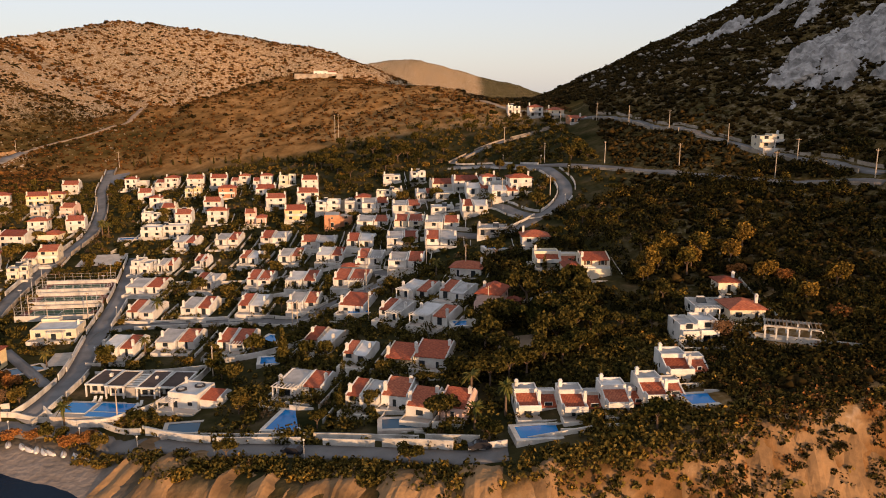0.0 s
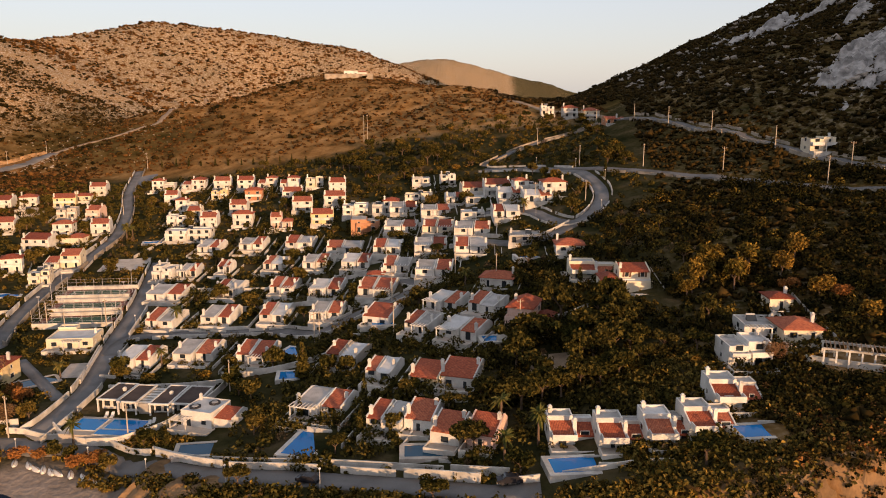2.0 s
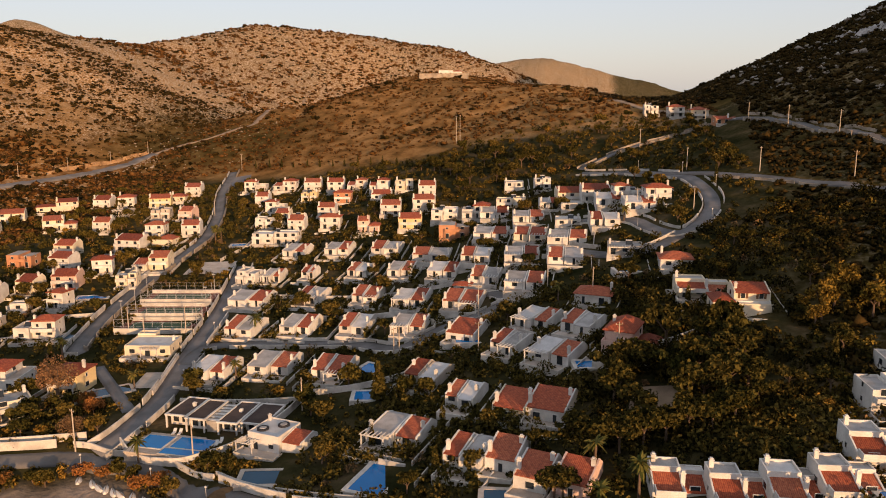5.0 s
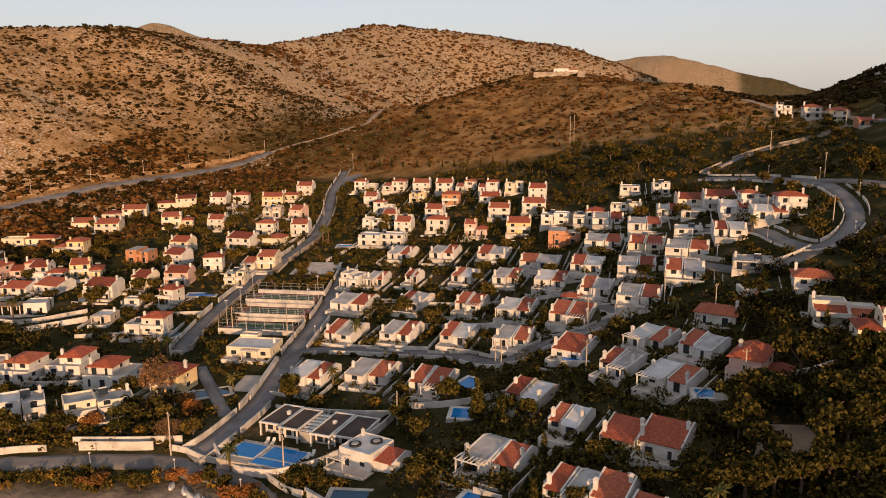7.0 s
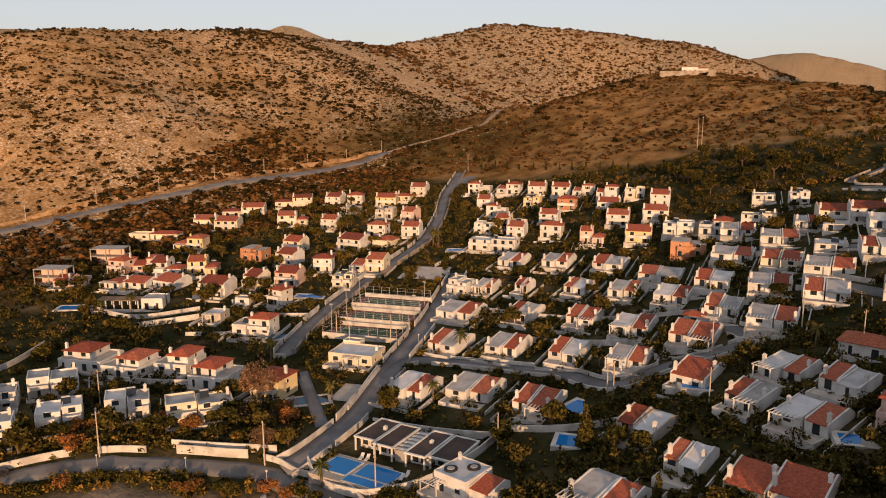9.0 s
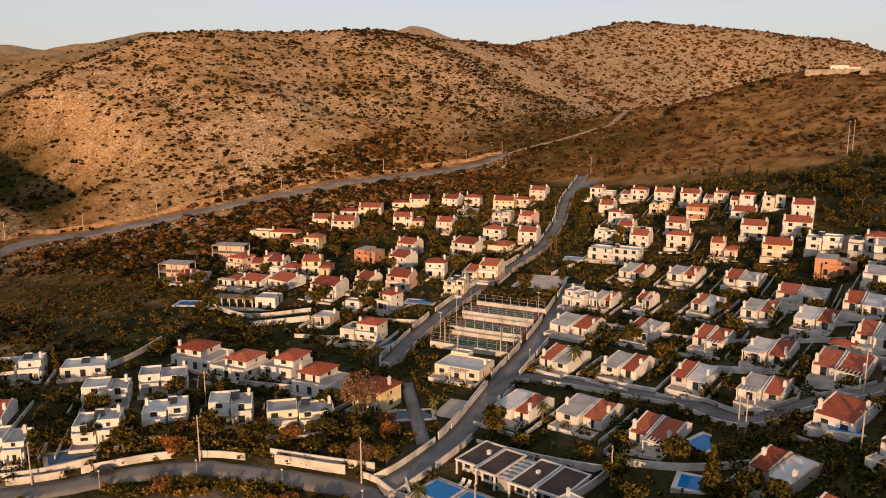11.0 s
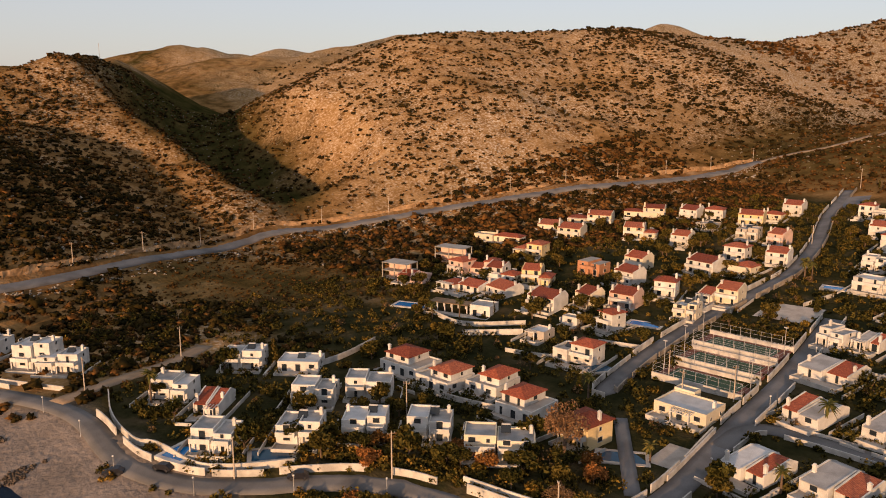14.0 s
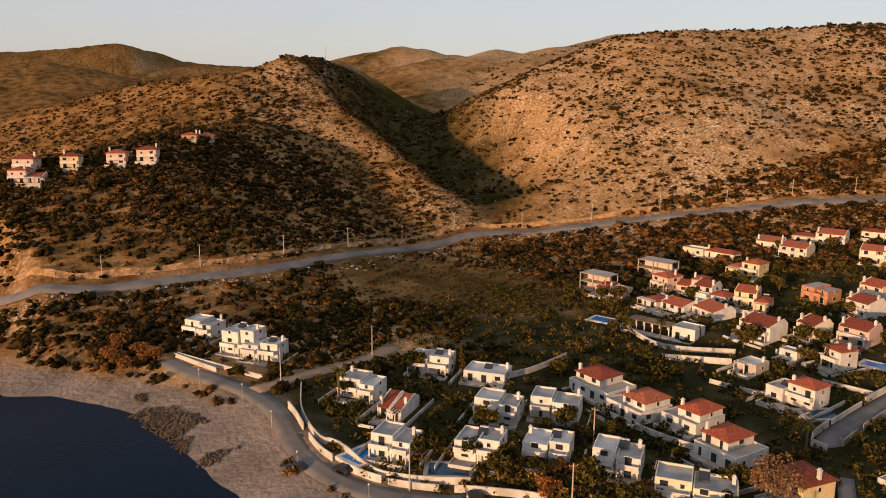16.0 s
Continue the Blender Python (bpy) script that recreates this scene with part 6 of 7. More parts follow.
def palm_meshes(seed, h):
    rng = random.Random(seed)
    bm = bmesh.new()
    for i in range(5):
        tube(bm, (0, 0, -0.5 + i * (h + 0.5) / 5), (0, 0, -0.5 + (i + 1) * (h + 0.5) / 5), 0.3 - 0.02 * i, 0.24 - 0.02 * i, 8)
    trunk = bpy.data.meshes.new("trunk")
    bm.to_mesh(trunk)
    bm.free()
    trunk.materials.append(BARK)
    bm = bmesh.new()
    for k in range(34):
        a, lift, l = rng.uniform(0, math.tau), rng.uniform(-0.7, 1.1), rng.uniform(1.7, 2.5)
        out, up, side = Vector((math.cos(a), math.sin(a), 0)), Vector((0, 0, 1)), Vector((-math.sin(a), math.cos(a), 0))
        pts = [Vector((0, 0, h)) + out * l * s * math.cos(lift * 0.7) + up * (l * s * math.sin(lift) - 1.1 * s * s) for s in (0, 0.3, 0.6, 1.0)]
        for (p, q), (w0, w1) in zip(zip(pts, pts[1:]), ((0.08, 0.3), (0.3, 0.26), (0.26, 0.04))):
            for s in (-1, 1):
                bm.faces.new([bm.verts.new(v) for v in (p, q, q + side * s * w1 - up * w1 * 0.45, p + side * s * w0 - up * w0 * 0.45)])
    crown = bpy.data.meshes.new("crown")
    bm.to_mesh(crown)
    bm.free()
    crown.materials.append(LEAVES["palm"])
    return trunk, crown


for k in range(3):
    TREES["palm", k] = palm_meshes(k, 4.5 + 1.2 * k)
    TREES["bare tree", k] = (trunk_mesh("trunk", 5.5, 0.28, 9, k, 0.4), crown_mesh("crown", lobes(60 + k, 14, 2.0, 4.4, 1.9, 1.2), 2400, 0.15, k, LEAVES["dry"], 1.0))
TREES["spruce", 0] = (trunk_mesh("trunk", 7, 0.2, 2, 1, 0.03), crown_mesh("crown", [(0.6 * math.cos(2.4 * i) * (1 - i / 26), 0.6 * math.sin(2.4 * i) * (1 - i / 26), 0.8 + 0.27 * i, 1.25 * (1 - i / 27) + 0.12) for i in range(26)], 1200, 0.3, 7, LEAVES["olive"], 0.35))
TREE_LABELS = {
    "olive": "dense olive-green garden tree", "bush": "rounded dark green garden shrub", "golden bush": "yellowish sunlit garden shrub", "pine": "broad dark Mediterranean pine tree", "cypress": "narrow dark cypress tree",
    "eucalyptus": "tall golden-green eucalyptus tree", "tamarisk": "rust-coloured bushy tamarisk above the beach", "palm": "palm tree with arching feathery fronds", "bare tree": "leafless pale brown tree of fine twigs", "spruce": "slender tiered conifer in a garden",
}


def tree(kind, k, x, y, scale, sink=0.1):
    trunk, crown = TREES[kind, k]
    root = thing("tree" if "bush" not in kind else "shrub", x, y, level(x, y) - sink, (x * 37 + y * 91) % 360, TREE_LABELS[kind], "tree" if "bush" not in kind else "shrub", "garden trees and shrubs")
    root.scale = (scale, scale, scale * (0.85 + 0.3 * ((x * 7.3 + y * 3.1) % 1)))
    put("trunk", trunk, None, root)
    put("crown", crown, None, root)


for k, (x, y) in enumerate(((-101.8, 191.6), (-82.2, 159.5), (5.6, 142.8), (-87.2, 230.7), (-2, 229.7), (-199.7, 222), (17.5, 283.2), (-145.1, 328.2), (-141.9, 326.9), (6, 133.9), (11.9, 137.7), (-191.2, 123.7), (-183.7, 127.1), (-79.4, 199.6), (-130, 204.9), (-146.5, 331), (-206, 216))):
    tree("palm", k % 3, x, y, 0.8 + 0.1 * (k % 4))
for k, (x, y, kind, s) in enumerate(((-114.5, 180.8, "bare tree", 1.6), (-99.8, 164.5, "bare tree", 0.9), (57.5, 155.0, "bare tree", 0.8), (-39.3, 183.8, "spruce", 1.1), (-200.9, 159.1, "spruce", 0.9))):
    tree(kind, k % 3 if kind != "spruce" else 0, x, y, s)
for k in range(9):
    tree("eucalyptus", k % 4, 50 + 5.5 * k % 31, 190 + (k * 7) % 13, 0.75 + 0.08 * (k % 4))
for k, (x, y) in enumerate(((-246, 73), (-241, 76), (-236, 79), (-243, 81), (-250, 77), (-238, 84))):
    tree("tamarisk", k % 4, x, y, 0.9 + 0.1 * (k % 3))

for k, (x, y) in enumerate(((-186.5, 472), (-177, 470), (-168.4, 467), (-160, 464), (-150.8, 462), (-142, 458), (-133, 454), (-125, 450), (-116.2, 446), (-108, 443), (-100.7, 440), (-92, 436), (-85.1, 430))):
    tree("cypress", k % 4, x, y, 0.6 + 0.1 * (k % 3))
for k, (x, y) in enumerate(((-47.9, 398), (-40.4, 396), (-31.8, 385), (-22.3, 385), (-52, 384), (-32.4, 372), (-17.7, 388), (-44.4, 374), (-27.9, 378), (-56, 392), (-62, 398), (-36, 402), (-12, 380), (-20, 396), (-48, 366), (-66, 404), (0, 388), (-74, 412))):
    tree("pine", k % 4, x, y, 0.8 + 0.1 * (k % 4))
for k, (x, y) in enumerate(((-147.5, 146), (-141.5, 150), (-139.7, 154), (-133, 156), (-122.8, 161), (-120.1, 166), (-113.8, 168.7), (-108, 175), (-108.6, 182), (-121.5, 179), (-153, 141), (-127, 164), (-104, 170), (-116, 173), (-136, 147.5), (-144, 142.5), (-111, 163.5), (-103, 177))):
    tree(("olive", "pine", "tamarisk")[k % 3], k % 4, x, y, (1.25, 0.65, 0.7)[k % 3] + 0.07 * (k % 4))
for k, (x, y) in enumerate(((-86.5, 155.5), (-80, 154.5), (-75, 153), (-70.5, 150.5), (-92.5, 156), (-123.8, 144), (-106.3, 150), (-97, 151.5), (-129, 140), (-100, 152), (-77.5, 152.5), (-84, 155.5))):
    tree(("tamarisk", "olive")[k % 2], k % 4, x, y, 0.6 + 0.08 * (k % 4))
for k, (x, y) in enumerate(((75.4, 179.3), (80.1, 178), (79, 163.7), (82, 157), (88, 170), (72, 186))):
    tree(("eucalyptus", "tamarisk")[k % 2], k % 4, x, y, 0.8)
for k in range(26):
    x, y = 6 + (k * 7.7) % 27, 150 + (k * 11.3) % 44
    if min(math.hypot(x - fx, y - fy) - fr for fx, fy, fr in FOOTPRINTS) > 0.5:
        tree("pine", k % 4, x, y, 1.0 + 0.12 * (k % 4))
FX, FY, FR = np.array(FOOTPRINTS).T


def clear(x, y, gap, road=1.2):
    return (np.hypot(FX - x, FY - y) - FR).min() > gap and road_gap(x, y) > road


rng = random.Random(11)
planted, tries = 0, 0
while planted < 470 and tries < 30000:
    tries += 1
    x, y = rng.uniform(-300, 60), rng.uniform(118, 440)
    if float(wildness(np.array([x]), np.array([y]))[0]) > 0.5 or float(coast_distance(np.array([x]), np.array([y]))[0]) < 14:
        continue
    if ((x + 285) ** 2 / 60**2 + (y - 190) ** 2 / 40**2) < 1 or (x < -205 and y < 205):
        continue
    east = x > -5 + 0.1 * (y - 150) and y < 245
    if not clear(x, y, 0.2 if not east else 0.8):
        continue
    u = rng.random()
    near = 0.9 + 0.5 * rng.random()
    if east and u < 0.6:
        tree("pine", rng.randrange(4), x, y, 0.55 + 0.35 * rng.random())
    elif u < 0.36:
        tree("olive", rng.randrange(4), x, y, near)
    elif u < 0.60:
        tree("bush", rng.randrange(4), x, y, 0.9 + 0.8 * rng.random())
    elif u < 0.80:
        tree("golden bush", rng.randrange(4), x, y, 0.8 + 0.6 * rng.random())
    elif u < 0.9:
        tree("pine", rng.randrange(4), x, y, 0.45 + 0.25 * rng.random())
    else:
        tree("cypress", rng.randrange(4), x, y, 0.6 + 0.35 * rng.random())
    planted += 1


# ---- scrub and stones: what nobody could count ----
def scatter(name, n, where, size, mat, label, seed, clumps=5, stone=False, leafy=0.0):
    """Low tufts (or stones) strewn over the land by a chance map, in one mesh."""
    r = np.random.default_rng(seed)
    pts = []
    for _ in range(60):
        X, Y = where(r, 20000)
        pts.append(np.stack([X, Y], 1))
        if sum(map(len, pts)) >= n:
            break
    P = np.vstack(pts)[:n]
    keep = np.ones(len(P), bool)
    for i in range(0, len(P), 2000):
        c = P[i : i + 2000]
        keep[i : i + 2000] = (np.hypot(c[:, None, 0] - ROAD_POINTS[:, 0], c[:, None, 1] - ROAD_POINTS[:, 1]) - ROAD_POINTS[:, 2]).min(1) > 1.0
        keep[i : i + 2000] &= (np.hypot(c[:, None, 0] - FX, c[:, None, 1] - FY) - FR).min(1) > (0.3 if size < 1.5 else 0.55 * size)
    P = P[keep]
    n = len(P)
    s = size * r.uniform(0.45, 1.6, n) * (1 + 0.5 * (r.random(n) < 0.08))
    Z = land(P[:, 0], P[:, 1])
    C = np.repeat(np.c_[P, Z], clumps, 0)
    S = np.repeat(s, clumps)
    m = len(C)
    d = r.normal(size=(m, 3))
    d[:, 2] = np.abs(d[:, 2]) * 0.8
    d /= np.linalg.norm(d, axis=1)[:, None]
    c = C + d * S[:, None] * [0.75, 0.75, 0.55] + np.c_[np.zeros((m, 2)), 0.15 * S]
    if leafy:
        c = C + d * (S * r.uniform(0.5, 1.0, m))[:, None] * [0.8, 0.8, 1.0] + np.c_[np.zeros((m, 2)), 0.1 * S]
        u = r.normal(size=(m, 3))
        u /= np.linalg.norm(u, axis=1)[:, None]
        v = np.cross(u, d + 0.5 * r.normal(size=(m, 3)))
        v /= np.linalg.norm(v, axis=1)[:, None]
        g = leafy * r.uniform(0.6, 1.4, m)[:, None]
        V = np.stack([c - u * g, c - v * g * 0.6 + 0.3 * g * d, c + u * g, c + v * g * 0.6 + 0.3 * g * d], 1)
        q = np.arange(m)[:, None] * 4
        return strewn(name, V, np.vstack([q + [0, 1, 2], q + [0, 2, 3]]), mat, label, "planting")
    base = np.array([(1, 1, 1), (1, -1, -1), (-1, 1, -1), (-1, -1, 1)]) * 0.42
    turn = r.normal(size=(m, 3, 3))
    turn, _ = np.linalg.qr(turn)
    V = c[:, None] + np.einsum("mij,kj->mki", turn, base) * (S * r.uniform(0.7, 1.5, m))[:, None, None] * ([1.1, 1.1, 0.8] if not stone else [1, 1, 0.6])
    q = np.arange(m)[:, None] * 4
    strewn(name, V, np.vstack([q + f for f in ([0, 1, 2], [0, 3, 1], [0, 2, 3], [1, 3, 2])]), mat, label, "scrub" if not stone else "stones")


def strewn(name, V, F, mat, label, category):
    me = bpy.data.meshes.new(name)
    me.vertices.add(V.size // 3)
    me.vertices.foreach_set("co", V.ravel())
    me.loops.add(F.size)
    me.loops.foreach_set("vertex_index", F.ravel())
    me.polygons.add(len(F))
    me.polygons.foreach_set("loop_start", np.arange(0, F.size, 3))
    me.update(calc_edges=True)
    me.materials.append(mat)
    tagged(new(name, me), label, category, kind="stuff")


def hillside(x0, x1, y0, y1, bare=0.0, wild=0.4, high=-100):
    def pick(r, n):
        X, Y = r.uniform(x0, x1, n), r.uniform(y0, y1, n)
        ok = (wildness(X, Y) > wild) & (waves(X, Y, 40, 21) + 0.6 * r.normal(size=n) > bare) & (coast_distance(X, Y) > 9) & (blob(X, Y, -285, 190, 58, 30, 50) < 0.3) & (land(X, Y) > high)
        return X[ok], Y[ok]
    return pick


def gardens(r, n):
    X, Y = r.uniform(-270, 60, n), r.uniform(118, 440, n)
    ok = (wildness(X, Y) < 0.6) & (coast_distance(X, Y) > 10) & (waves(X, Y, 18, 23) + 0.5 * r.normal(size=n) > -0.25)
    return X[ok], Y[ok]


def east_wood(r, n):
    X, Y = r.uniform(-8, 130, n), r.uniform(138, 260, n)
    ok = (X > -2 + 0.16 * (Y - 140)) & (coast_distance(X, Y) > 16) & (waves(X, Y, 22, 27) + 0.5 * r.normal(size=n) > -0.35) & ((X > 55) | (r.random(n) < 0.6))
    return X[ok], Y[ok]


def clifftop(r, n):
    X, Y = r.uniform(-75, 130, n), r.uniform(100, 170, n)
    d = coast_distance(X, Y)
    ok = (d > 9 + 5 * waves(X, Y, 16, 24)) & (d < 24 + 40 * (X > 25)) & (waves(X, Y, 14, 25) + 0.35 * r.normal(size=n) > -0.1 + 0.5 * ((d < 19) & (X > 30)))
    return X[ok], Y[ok]


scatter("scrub", 12500, hillside(-640, -240, -60, 720, 0.15), 0.95, SCRUB, "dark cushion scrub on the dry hillside", 1, 4)
scatter("scrub", 6500, hillside(-900, 60, 450, 1350, 0.15), 1.3, SCRUB, "dark scrub on the far hillsides", 2, 4)
# the eastern mountain's scrub is packed close to darken it like its shade
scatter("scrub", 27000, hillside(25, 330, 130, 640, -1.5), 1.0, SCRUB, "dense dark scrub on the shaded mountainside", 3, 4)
scatter("scrub", 1800, hillside(-520, -215, -40, 175, -0.1, 0.15), 0.9, SCRUB, "dense dark scrub above the beach", 17, 5)
scatter("scrub", 5000, hillside(-640, 60, -60, 720, 0.0), 0.6, PALE_SCRUB, "dry straw-coloured tussocks", 4, 3)
scatter("garden_planting", 6300, gardens, 1.15, LEAVES["olive"], "low dark green garden planting and hedges", 5, 30, leafy=0.34)
scatter("garden_planting", 2000, gardens, 1.1, LEAVES["gold"], "golden-green garden shrubs", 10, 30, leafy=0.32)
scatter("garden_planting", 1300, gardens, 1.9, LEAVES["pine"], "dark unclipped garden trees", 12, 85, leafy=0.42)
scatter("garden_planting", 420, gardens, 1.3, LEAVES["dry"], "bare brown garden shrubs", 13, 50, leafy=0.3)
# shade and sunlit treetops of the wood, both put into leaf colour
scatter("wood", 1050, east_wood, 2.2, LEAVES["maquis"], "pine wood and maquis on the slope, coloured dark as in shade", 14, 110, leafy=0.38)
scatter("wood", 150, east_wood, 1.9, LEAVES["gold"], "crowns in the wood, coloured gold as if sunlit", 15, 120, leafy=0.32)
scatter("clifftop_scrub", 3600, clifftop, 1.1, LEAVES["olive"], "dark maquis scrub along the clifftop", 6, 22, leafy=0.36)
def earth_cliff(r, n):
    X, Y = r.uniform(42, 135, n), r.uniform(84, 150, n)
    ok = (coast_distance(X, Y) > 3) & (waves(X, Y, 12, 47) + 0.25 * r.normal(size=n) > -0.05)
    return X[ok], Y[ok]


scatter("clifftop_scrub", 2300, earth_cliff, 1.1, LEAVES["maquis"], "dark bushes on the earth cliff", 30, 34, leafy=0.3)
scatter("clifftop_scrub", 500, earth_cliff, 1.0, LEAVES["rust"], "rust-brown bushes on the earth cliff", 31, 30, leafy=0.3)
scatter("clifftop_scrub", 1200, clifftop, 0.9, LEAVES["gold"], "dry golden bushes on the cliff", 7, 30, leafy=0.34)
scatter("scrub", 5500, hillside(-270, 70, 430, 680, -0.5, 0.0), 0.8, BROWN_SCRUB, "brown withered scrub on the low hill", 18, 4)


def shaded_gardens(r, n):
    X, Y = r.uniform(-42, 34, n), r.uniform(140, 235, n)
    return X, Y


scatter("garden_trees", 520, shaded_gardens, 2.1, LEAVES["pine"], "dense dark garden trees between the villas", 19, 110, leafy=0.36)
scatter("scrub", 7000, hillside(-660, -300, -60, 260, -0.6), 0.8, BROWN_SCRUB, "brown heath over the western hill", 33, 3)
scatter("stones", 6000, hillside(-640, -200, -60, 720, -0.2), 0.42, ROCK, "pale limestone outcrops on the hill", 8, 3, True)
def foot(r, n):
    X, Y = r.uniform(-430, -203, n), r.uniform(20, 180, n)
    ok = (coast_distance(X, Y) > 12 + 6 * waves(X, Y, 14, 41)) & (waves(X, Y, 26, 42) + 0.4 * r.normal(size=n) > 0.0) & (blob(X, Y, -285, 190, 50, 26, 50) < 0.2)
    return X[ok], Y[ok]


def seaside(r, n):
    X, Y = r.uniform(-170, -50, n), r.uniform(100, 162, n)
    d = coast_distance(X, Y)
    ok = (d > 9 + 3.5 * step(-100, -92, X) + 4 * waves(X, Y, 9, 44)) & (d < 40) & (waves(X, Y, 12, 45) + 0.5 * r.normal(size=n) > -0.4)
    return X[ok], Y[ok]


scatter("roadside_planting", 750, seaside, 1.3, LEAVES["olive"], "dark shrubs between the coast road and the beach", 26, 44, leafy=0.34)
scatter("roadside_planting", 260, seaside, 1.2, LEAVES["gold"], "golden shrubs between the coast road and the beach", 27, 50, leafy=0.32)


def below_road(r, n):
    X, Y = r.uniform(-335, -190, n), r.uniform(225, 470, n)
    ok = (X < -205 - 0.36 * np.abs(Y - 400) + 0.0 * Y) & (waves(X, Y, 30, 43) + 0.6 * r.normal(size=n) > -0.5)
    return X[ok], Y[ok]


def roadside(r, n):
    c = along(ROADS["hill_road"][1], 3)[0]
    c = c[c[:, 0] < -230]
    p = c[r.integers(0, len(c), n)] + r.normal(size=(n, 2)) * [5, 5] + [5, -8]
    return p[:, 0], p[:, 1]


scatter("scrub", 2600, foot, 1.1, SCRUB, "dark scrub and low trees above the beach", 20, 6)
scatter("scrub", 1600, foot, 0.9, BROWN_SCRUB, "brown scrub above the beach", 21, 6)
scatter("stones", 2200, roadside, 0.55, ROCK, "pale rubble tipped below the hill road", 22, 3, True)
scatter("scrub", 2200, below_road, 1.2, BROWN_SCRUB, "brown scrub between the hill road and the houses", 23, 6)
def meadow(r, n):
    X, Y = r.uniform(-350, -215, n), r.uniform(140, 245, n)
    ok = blob(X, Y, -285, 190, 62, 34, 50) > 0.3
    return X[ok], Y[ok]


def far_slope(r, n):
    X, Y = r.uniform(-600, -60, n), r.uniform(780, 1330, n)
    ok = waves(X, Y, 60, 46) + 0.6 * r.normal(size=n) > -0.3
    return X[ok], Y[ok]


scatter("field_tussocks", 1300, meadow, 0.45, BROWN_SCRUB, "low brown weeds on the fallow field", 28, 3)
scatter("scrub", 5000, far_slope, 1.7, BROWN_SCRUB, "brown scrub on the far hill", 29, 3)
scatter("scrub", 1800, below_road, 1.1, SCRUB, "dark scrub between the hill road and the houses", 24, 6)
scatter("scrub", 6000, hillside(-640, -240, -60, 720, -0.4), 0.75, BROWN_SCRUB, "low brown scrub over the dry hillside", 25, 3)


def cutting(line, offset, height, x_from, x_to):
    """The rock face cut into the hill beside the road: a rough ribbon that leans back."""
    c, way = along(line, 0.9)
    keep = (c[:, 0] > x_from) & (c[:, 0] < x_to)
    c, way = c[keep], way[keep]
    side = np.stack([way[:, 1], -way[:, 0]], 1)
    s = np.arange(len(c))
    tall = height * (0.75 + 0.45 * waves(s * 0.9, 0 * s, 14, 51))
    rows = []
    for f in (-0.5, 0.0, 0.3, 0.6, 0.85, 1.0, 1.05):
        back = offset + np.sign(offset) * (1.1 * max(f, 0) + 0.55 * waves(s * 0.9, 0 * s + 7 * f, 2.2, 52) + (1.5 if f > 1 else 0))
        p = c + side * back[:, None]
        base = land(*(c + side * offset).T)
        z = base + tall * min(f, 1) + 0.25 * waves(s * 0.9, 0 * s + 11 * f, 3, 53)
        rows.append(np.c_[p, z if f <= 1 else np.minimum(z, land(p[:, 0], p[:, 1]) - 0.3)])
    P = np.stack(rows, 1)
    face = sheet("rock_cutting", P[..., 0], P[..., 1], P[..., 2])
    face.polygons.foreach_set("use_smooth", [False] * len(face.polygons))
    tagged(put("rock_cutting", face, OCHRE_ROCK), "ochre rock cutting above the hill road", "rock face", kind="structure")


cutting(ROADS["hill_road"][1], -5.2, 2.6, -420, -215)


def sea_cliff(x_from, x_to, deep, seed):
    """The eroded earth cliff over the sea: buttresses, runnels and overhanging lips along the coast."""
    c, way = along([p for p in COAST if x_from - 40 < p[0] < x_to + 60], 0.8)
    keep = (c[:, 0] > x_from) & (c[:, 0] < x_to)
    c, way = c[keep], way[keep]
    inward = np.stack([-way[:, 1], way[:, 0]], 1)
    f = np.linspace(0.02, 1.0, 26)
    P = c[:, None] + inward[:, None] * (deep * f)[None, :, None]
    X, Y = P[..., 0], P[..., 1]
    S, V = np.meshgrid(np.arange(len(c)) * 0.8, f * deep, indexing="ij")
    ribs = 1 - np.abs(waves(S, 0.25 * V, 9, seed))
    crumble = waves(S, V, 3.0, seed + 2)
    Z = land(X, Y) + 3.4 * (ribs - 0.62) * np.sin(math.pi * np.clip(f, 0, 1)) ** 0.6 + 0.7 * crumble - 1.6 * step(0.55, 1.0, f + 0.3 * waves(S, 0 * V, 12, seed + 3))
    me = sheet("sea_cliff", X + 0.6 * crumble, Y + 0.4 * waves(S, V, 2.4, seed + 4), np.maximum(Z, SEA - 1))
    me.polygons.foreach_set("use_smooth", [False] * len(me.polygons))
    tagged(put("sea_cliff", me, CLIFF_EARTH), "eroded ochre earth cliff above the sea", "cliff", kind="structure")


sea_cliff(-68, 136, 20, 71)


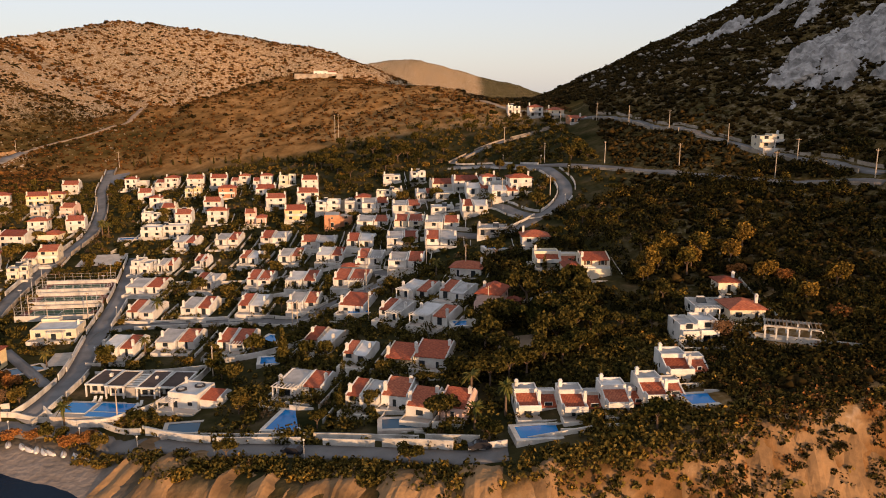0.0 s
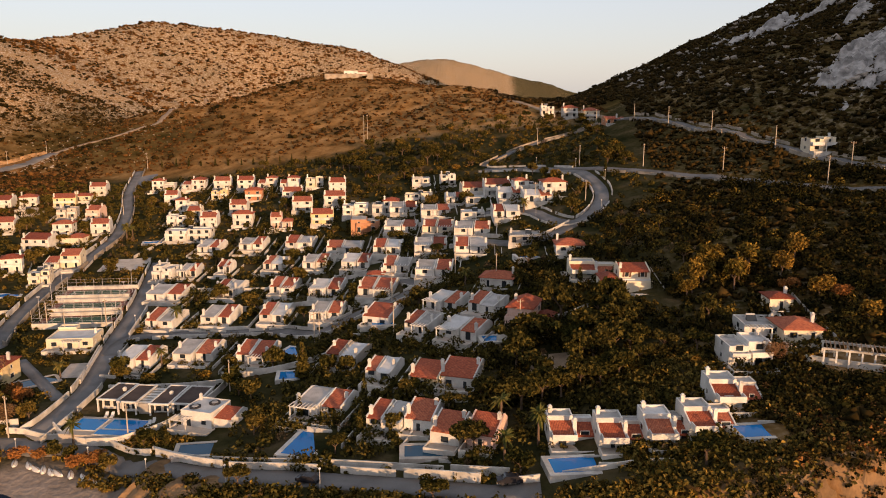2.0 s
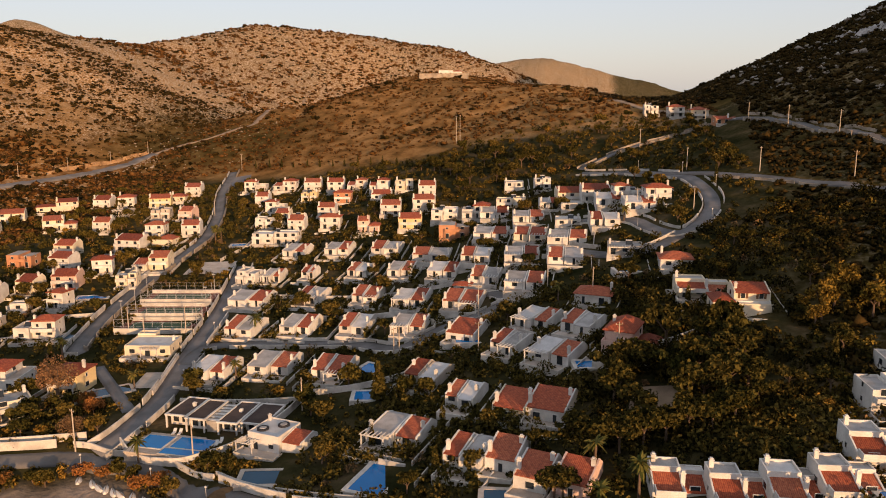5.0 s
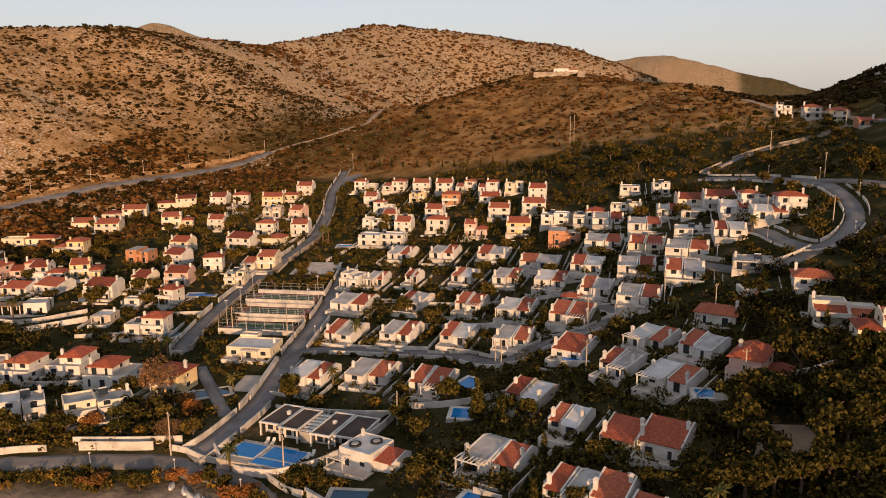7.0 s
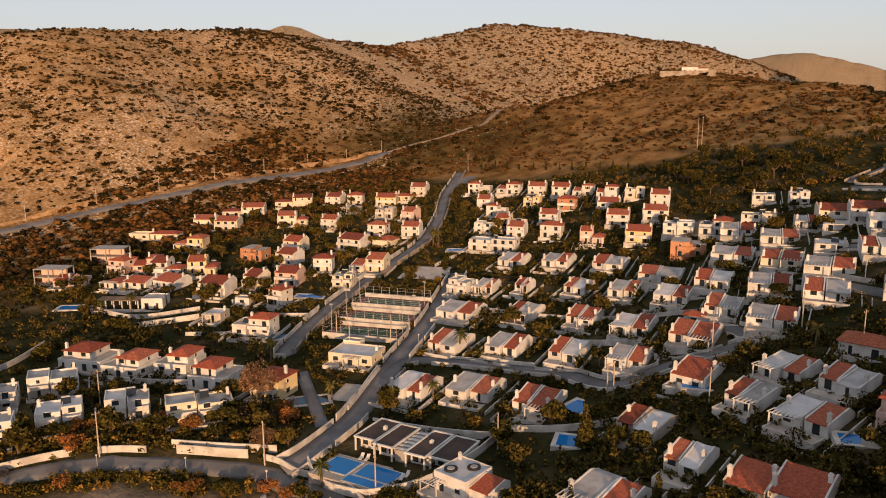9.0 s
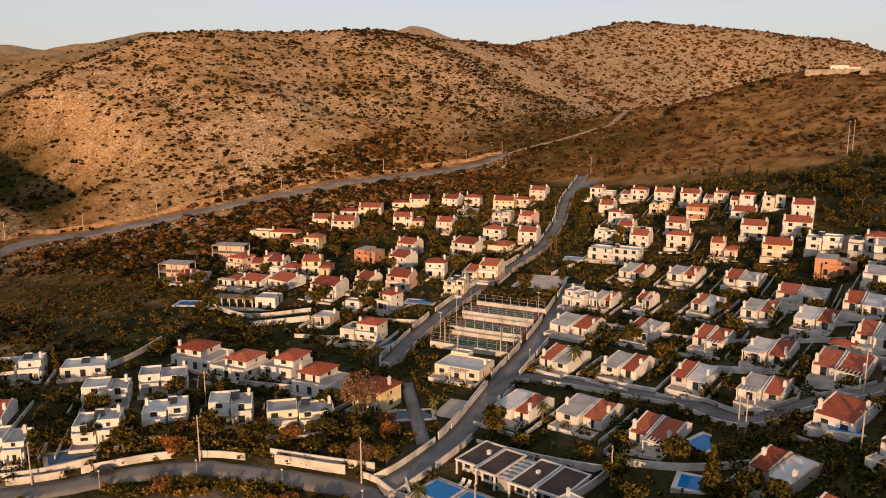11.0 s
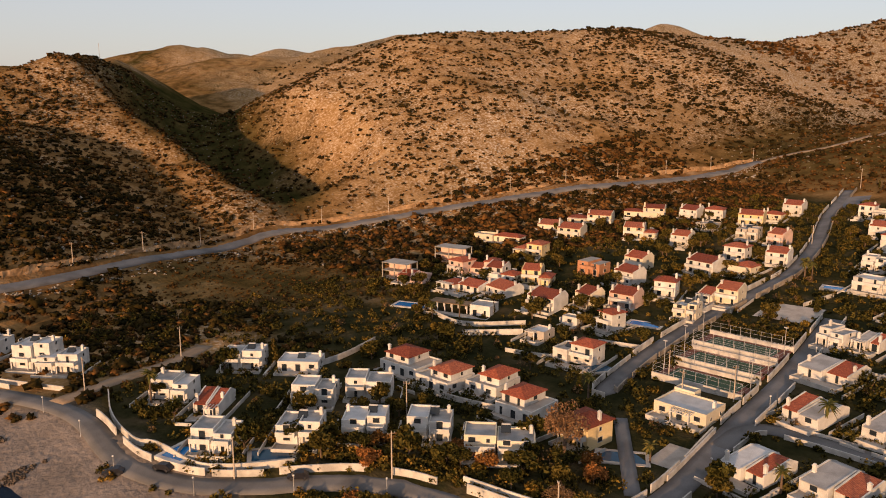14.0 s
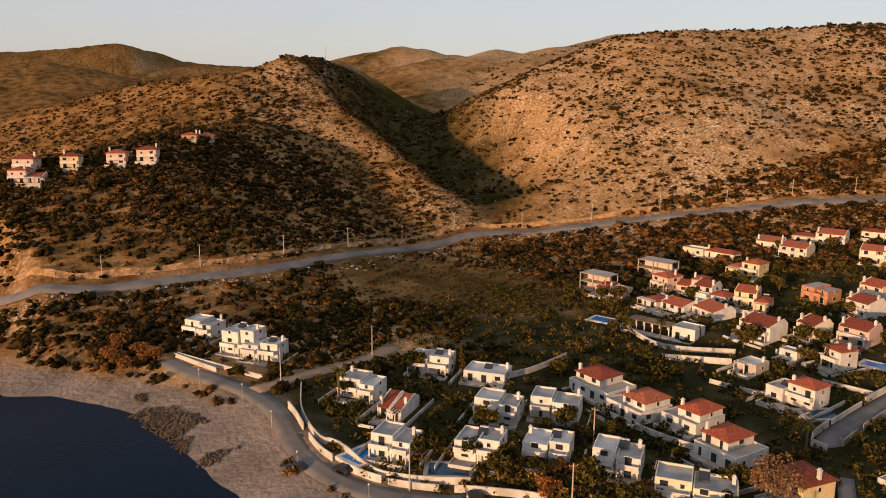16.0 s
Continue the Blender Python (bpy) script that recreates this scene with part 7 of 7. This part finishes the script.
def outcrop(x, y, length, width, turn, tall, seed):
    """A bare limestone band standing out of the slope: ledges and clefts that sink into the ground round its ragged edge."""
    n, k = max(12, int(length / 0.8)), max(8, int(width / 0.8))
    U, V = np.meshgrid(np.linspace(-0.5, 0.5, n), np.linspace(-0.5, 0.5, k))
    c, q = math.cos(radians(turn)), math.sin(radians(turn))
    X, Y = x + U * length * c - V * width * q, y + U * length * q + V * width * c
    edge = 1.0 - np.maximum(np.abs(2 * U) ** 2.2, np.abs(2 * V) ** 2.2) + 0.8 * waves(X, Y, 11, seed) + 0.55 * waves(X, Y, 3.4, seed + 1) - 0.25
    bulk = np.clip(edge, 0, 0.8) * (1 - 0.45 * np.abs(waves(X + 40, Y, 6.5, seed + 2))) + 0.22 * waves(X, Y, 2.8, seed + 4) + 0.09 * np.floor(4 * waves(X, Y, 6, seed + 6))
    Z = land(X, Y) + np.where(edge > 0.05, 0.8 * tall * bulk, -0.9)
    me = sheet("rock_outcrop", X + 0.5 * waves(X, Y, 2.6, seed + 8), Y + 0.5 * waves(X, Y, 2.6, seed + 9), Z)
    me.polygons.foreach_set("use_smooth", [False] * len(me.polygons))
    tagged(put("rock_outcrop", me, GREY_ROCK), "bare pale grey limestone outcrop on the mountainside", "rock", "mountain outcrops")


for k, row in enumerate(((158, 341, 92, 26, 51, 7.5), (142, 322, 40, 14, 56, 5), (152, 306, 36, 22, 40, 7), (170, 322, 46, 26, 45, 9), (188, 356, 60, 30, 52, 9), (166, 289, 30, 22, 30, 7), (164, 519, 34, 12, 20, 5),
                         (181, 519, 34, 16, 10, 6), (203, 508, 40, 20, -10, 7), (151, 527, 20, 9, 15, 4), (190, 420, 40, 14, 48, 6), (205, 446, 36, 16, 50, 6), (97, 495, 9, 4, 10, 2), (130, 296, 14, 6, 30, 2.5), (176, 478, 26, 9, 30, 4), (118, 330, 7, 4, 20, 2))):
    outcrop(*row, 60 + 3 * k)


def beached_boat(x, y, turn):
    """A small white hull lying keel up at the head of the beach."""
    boat = thing("beached_boat", x, y, level(x, y), turn, "small white boat turned keel up on the sand", "boat", "boats on the beach")
    bm = bmesh.new()
    rings = []
    for i in range(7):
        u = i / 6
        half, high = 0.62 * math.sin(math.pi * (0.12 + 0.8 * u)) ** 0.8, 0.5 + 0.12 * math.sin(math.pi * u)
        rings.append([bm.verts.new((3.2 * u - 1.6, half * math.cos(v), -0.05 + high * math.sin(v))) for v in (0, 0.5, 1.1, math.pi / 2, 2.04, 2.64, math.pi)])
    for r0, r1 in zip(rings, rings[1:]):
        for v in range(6):
            bm.faces.new((r0[v], r1[v], r1[v + 1], r0[v + 1]))
    bm.faces.new(rings[0])
    bm.faces.new(rings[-1][::-1])
    bmesh.ops.recalc_face_normals(bm, faces=bm.faces)
    part("hull", bm, WHITE, boat)
    bm = bmesh.new()
    box(bm, -1.35, 1.35, -0.04, 0.04, 0.4, 0.66)
    part("keel", bm, WOOD, boat)


for k, (x, y) in enumerate(((-91.7, 154.1), (-88.3, 153.3), (-86.3, 152.2), (-84.6, 151.9), (-82.6, 151.1), (-81.0, 150.7), (-78.0, 150.0), (-74.9, 148.8), (-72.4, 147.5))):
    beached_boat(x, y, 115 + 14 * (k % 3))
def shoreline(r, n):
    X, Y = r.uniform(-245, -150, n), r.uniform(50, 130, n)
    d = coast_distance(X, Y)
    ok = (d > -1.5) & (d < 9) & (blob(X, Y, -202, 86, 22, 8, 25) + 0.8 * waves(X, Y, 7, 33) > 0.6)
    return X[ok], Y[ok]


scatter("shore_rocks", 1500, shoreline, 0.3, SHORE_ROCK, "dark wet rocks along the beach edge", 16, 3, True)
scatter("stones", 900, hillside(90, 330, 250, 640, 0.5, 0.5, 60), 1.3, ROCK, "grey limestone outcrops on the mountain", 9, 3, True)
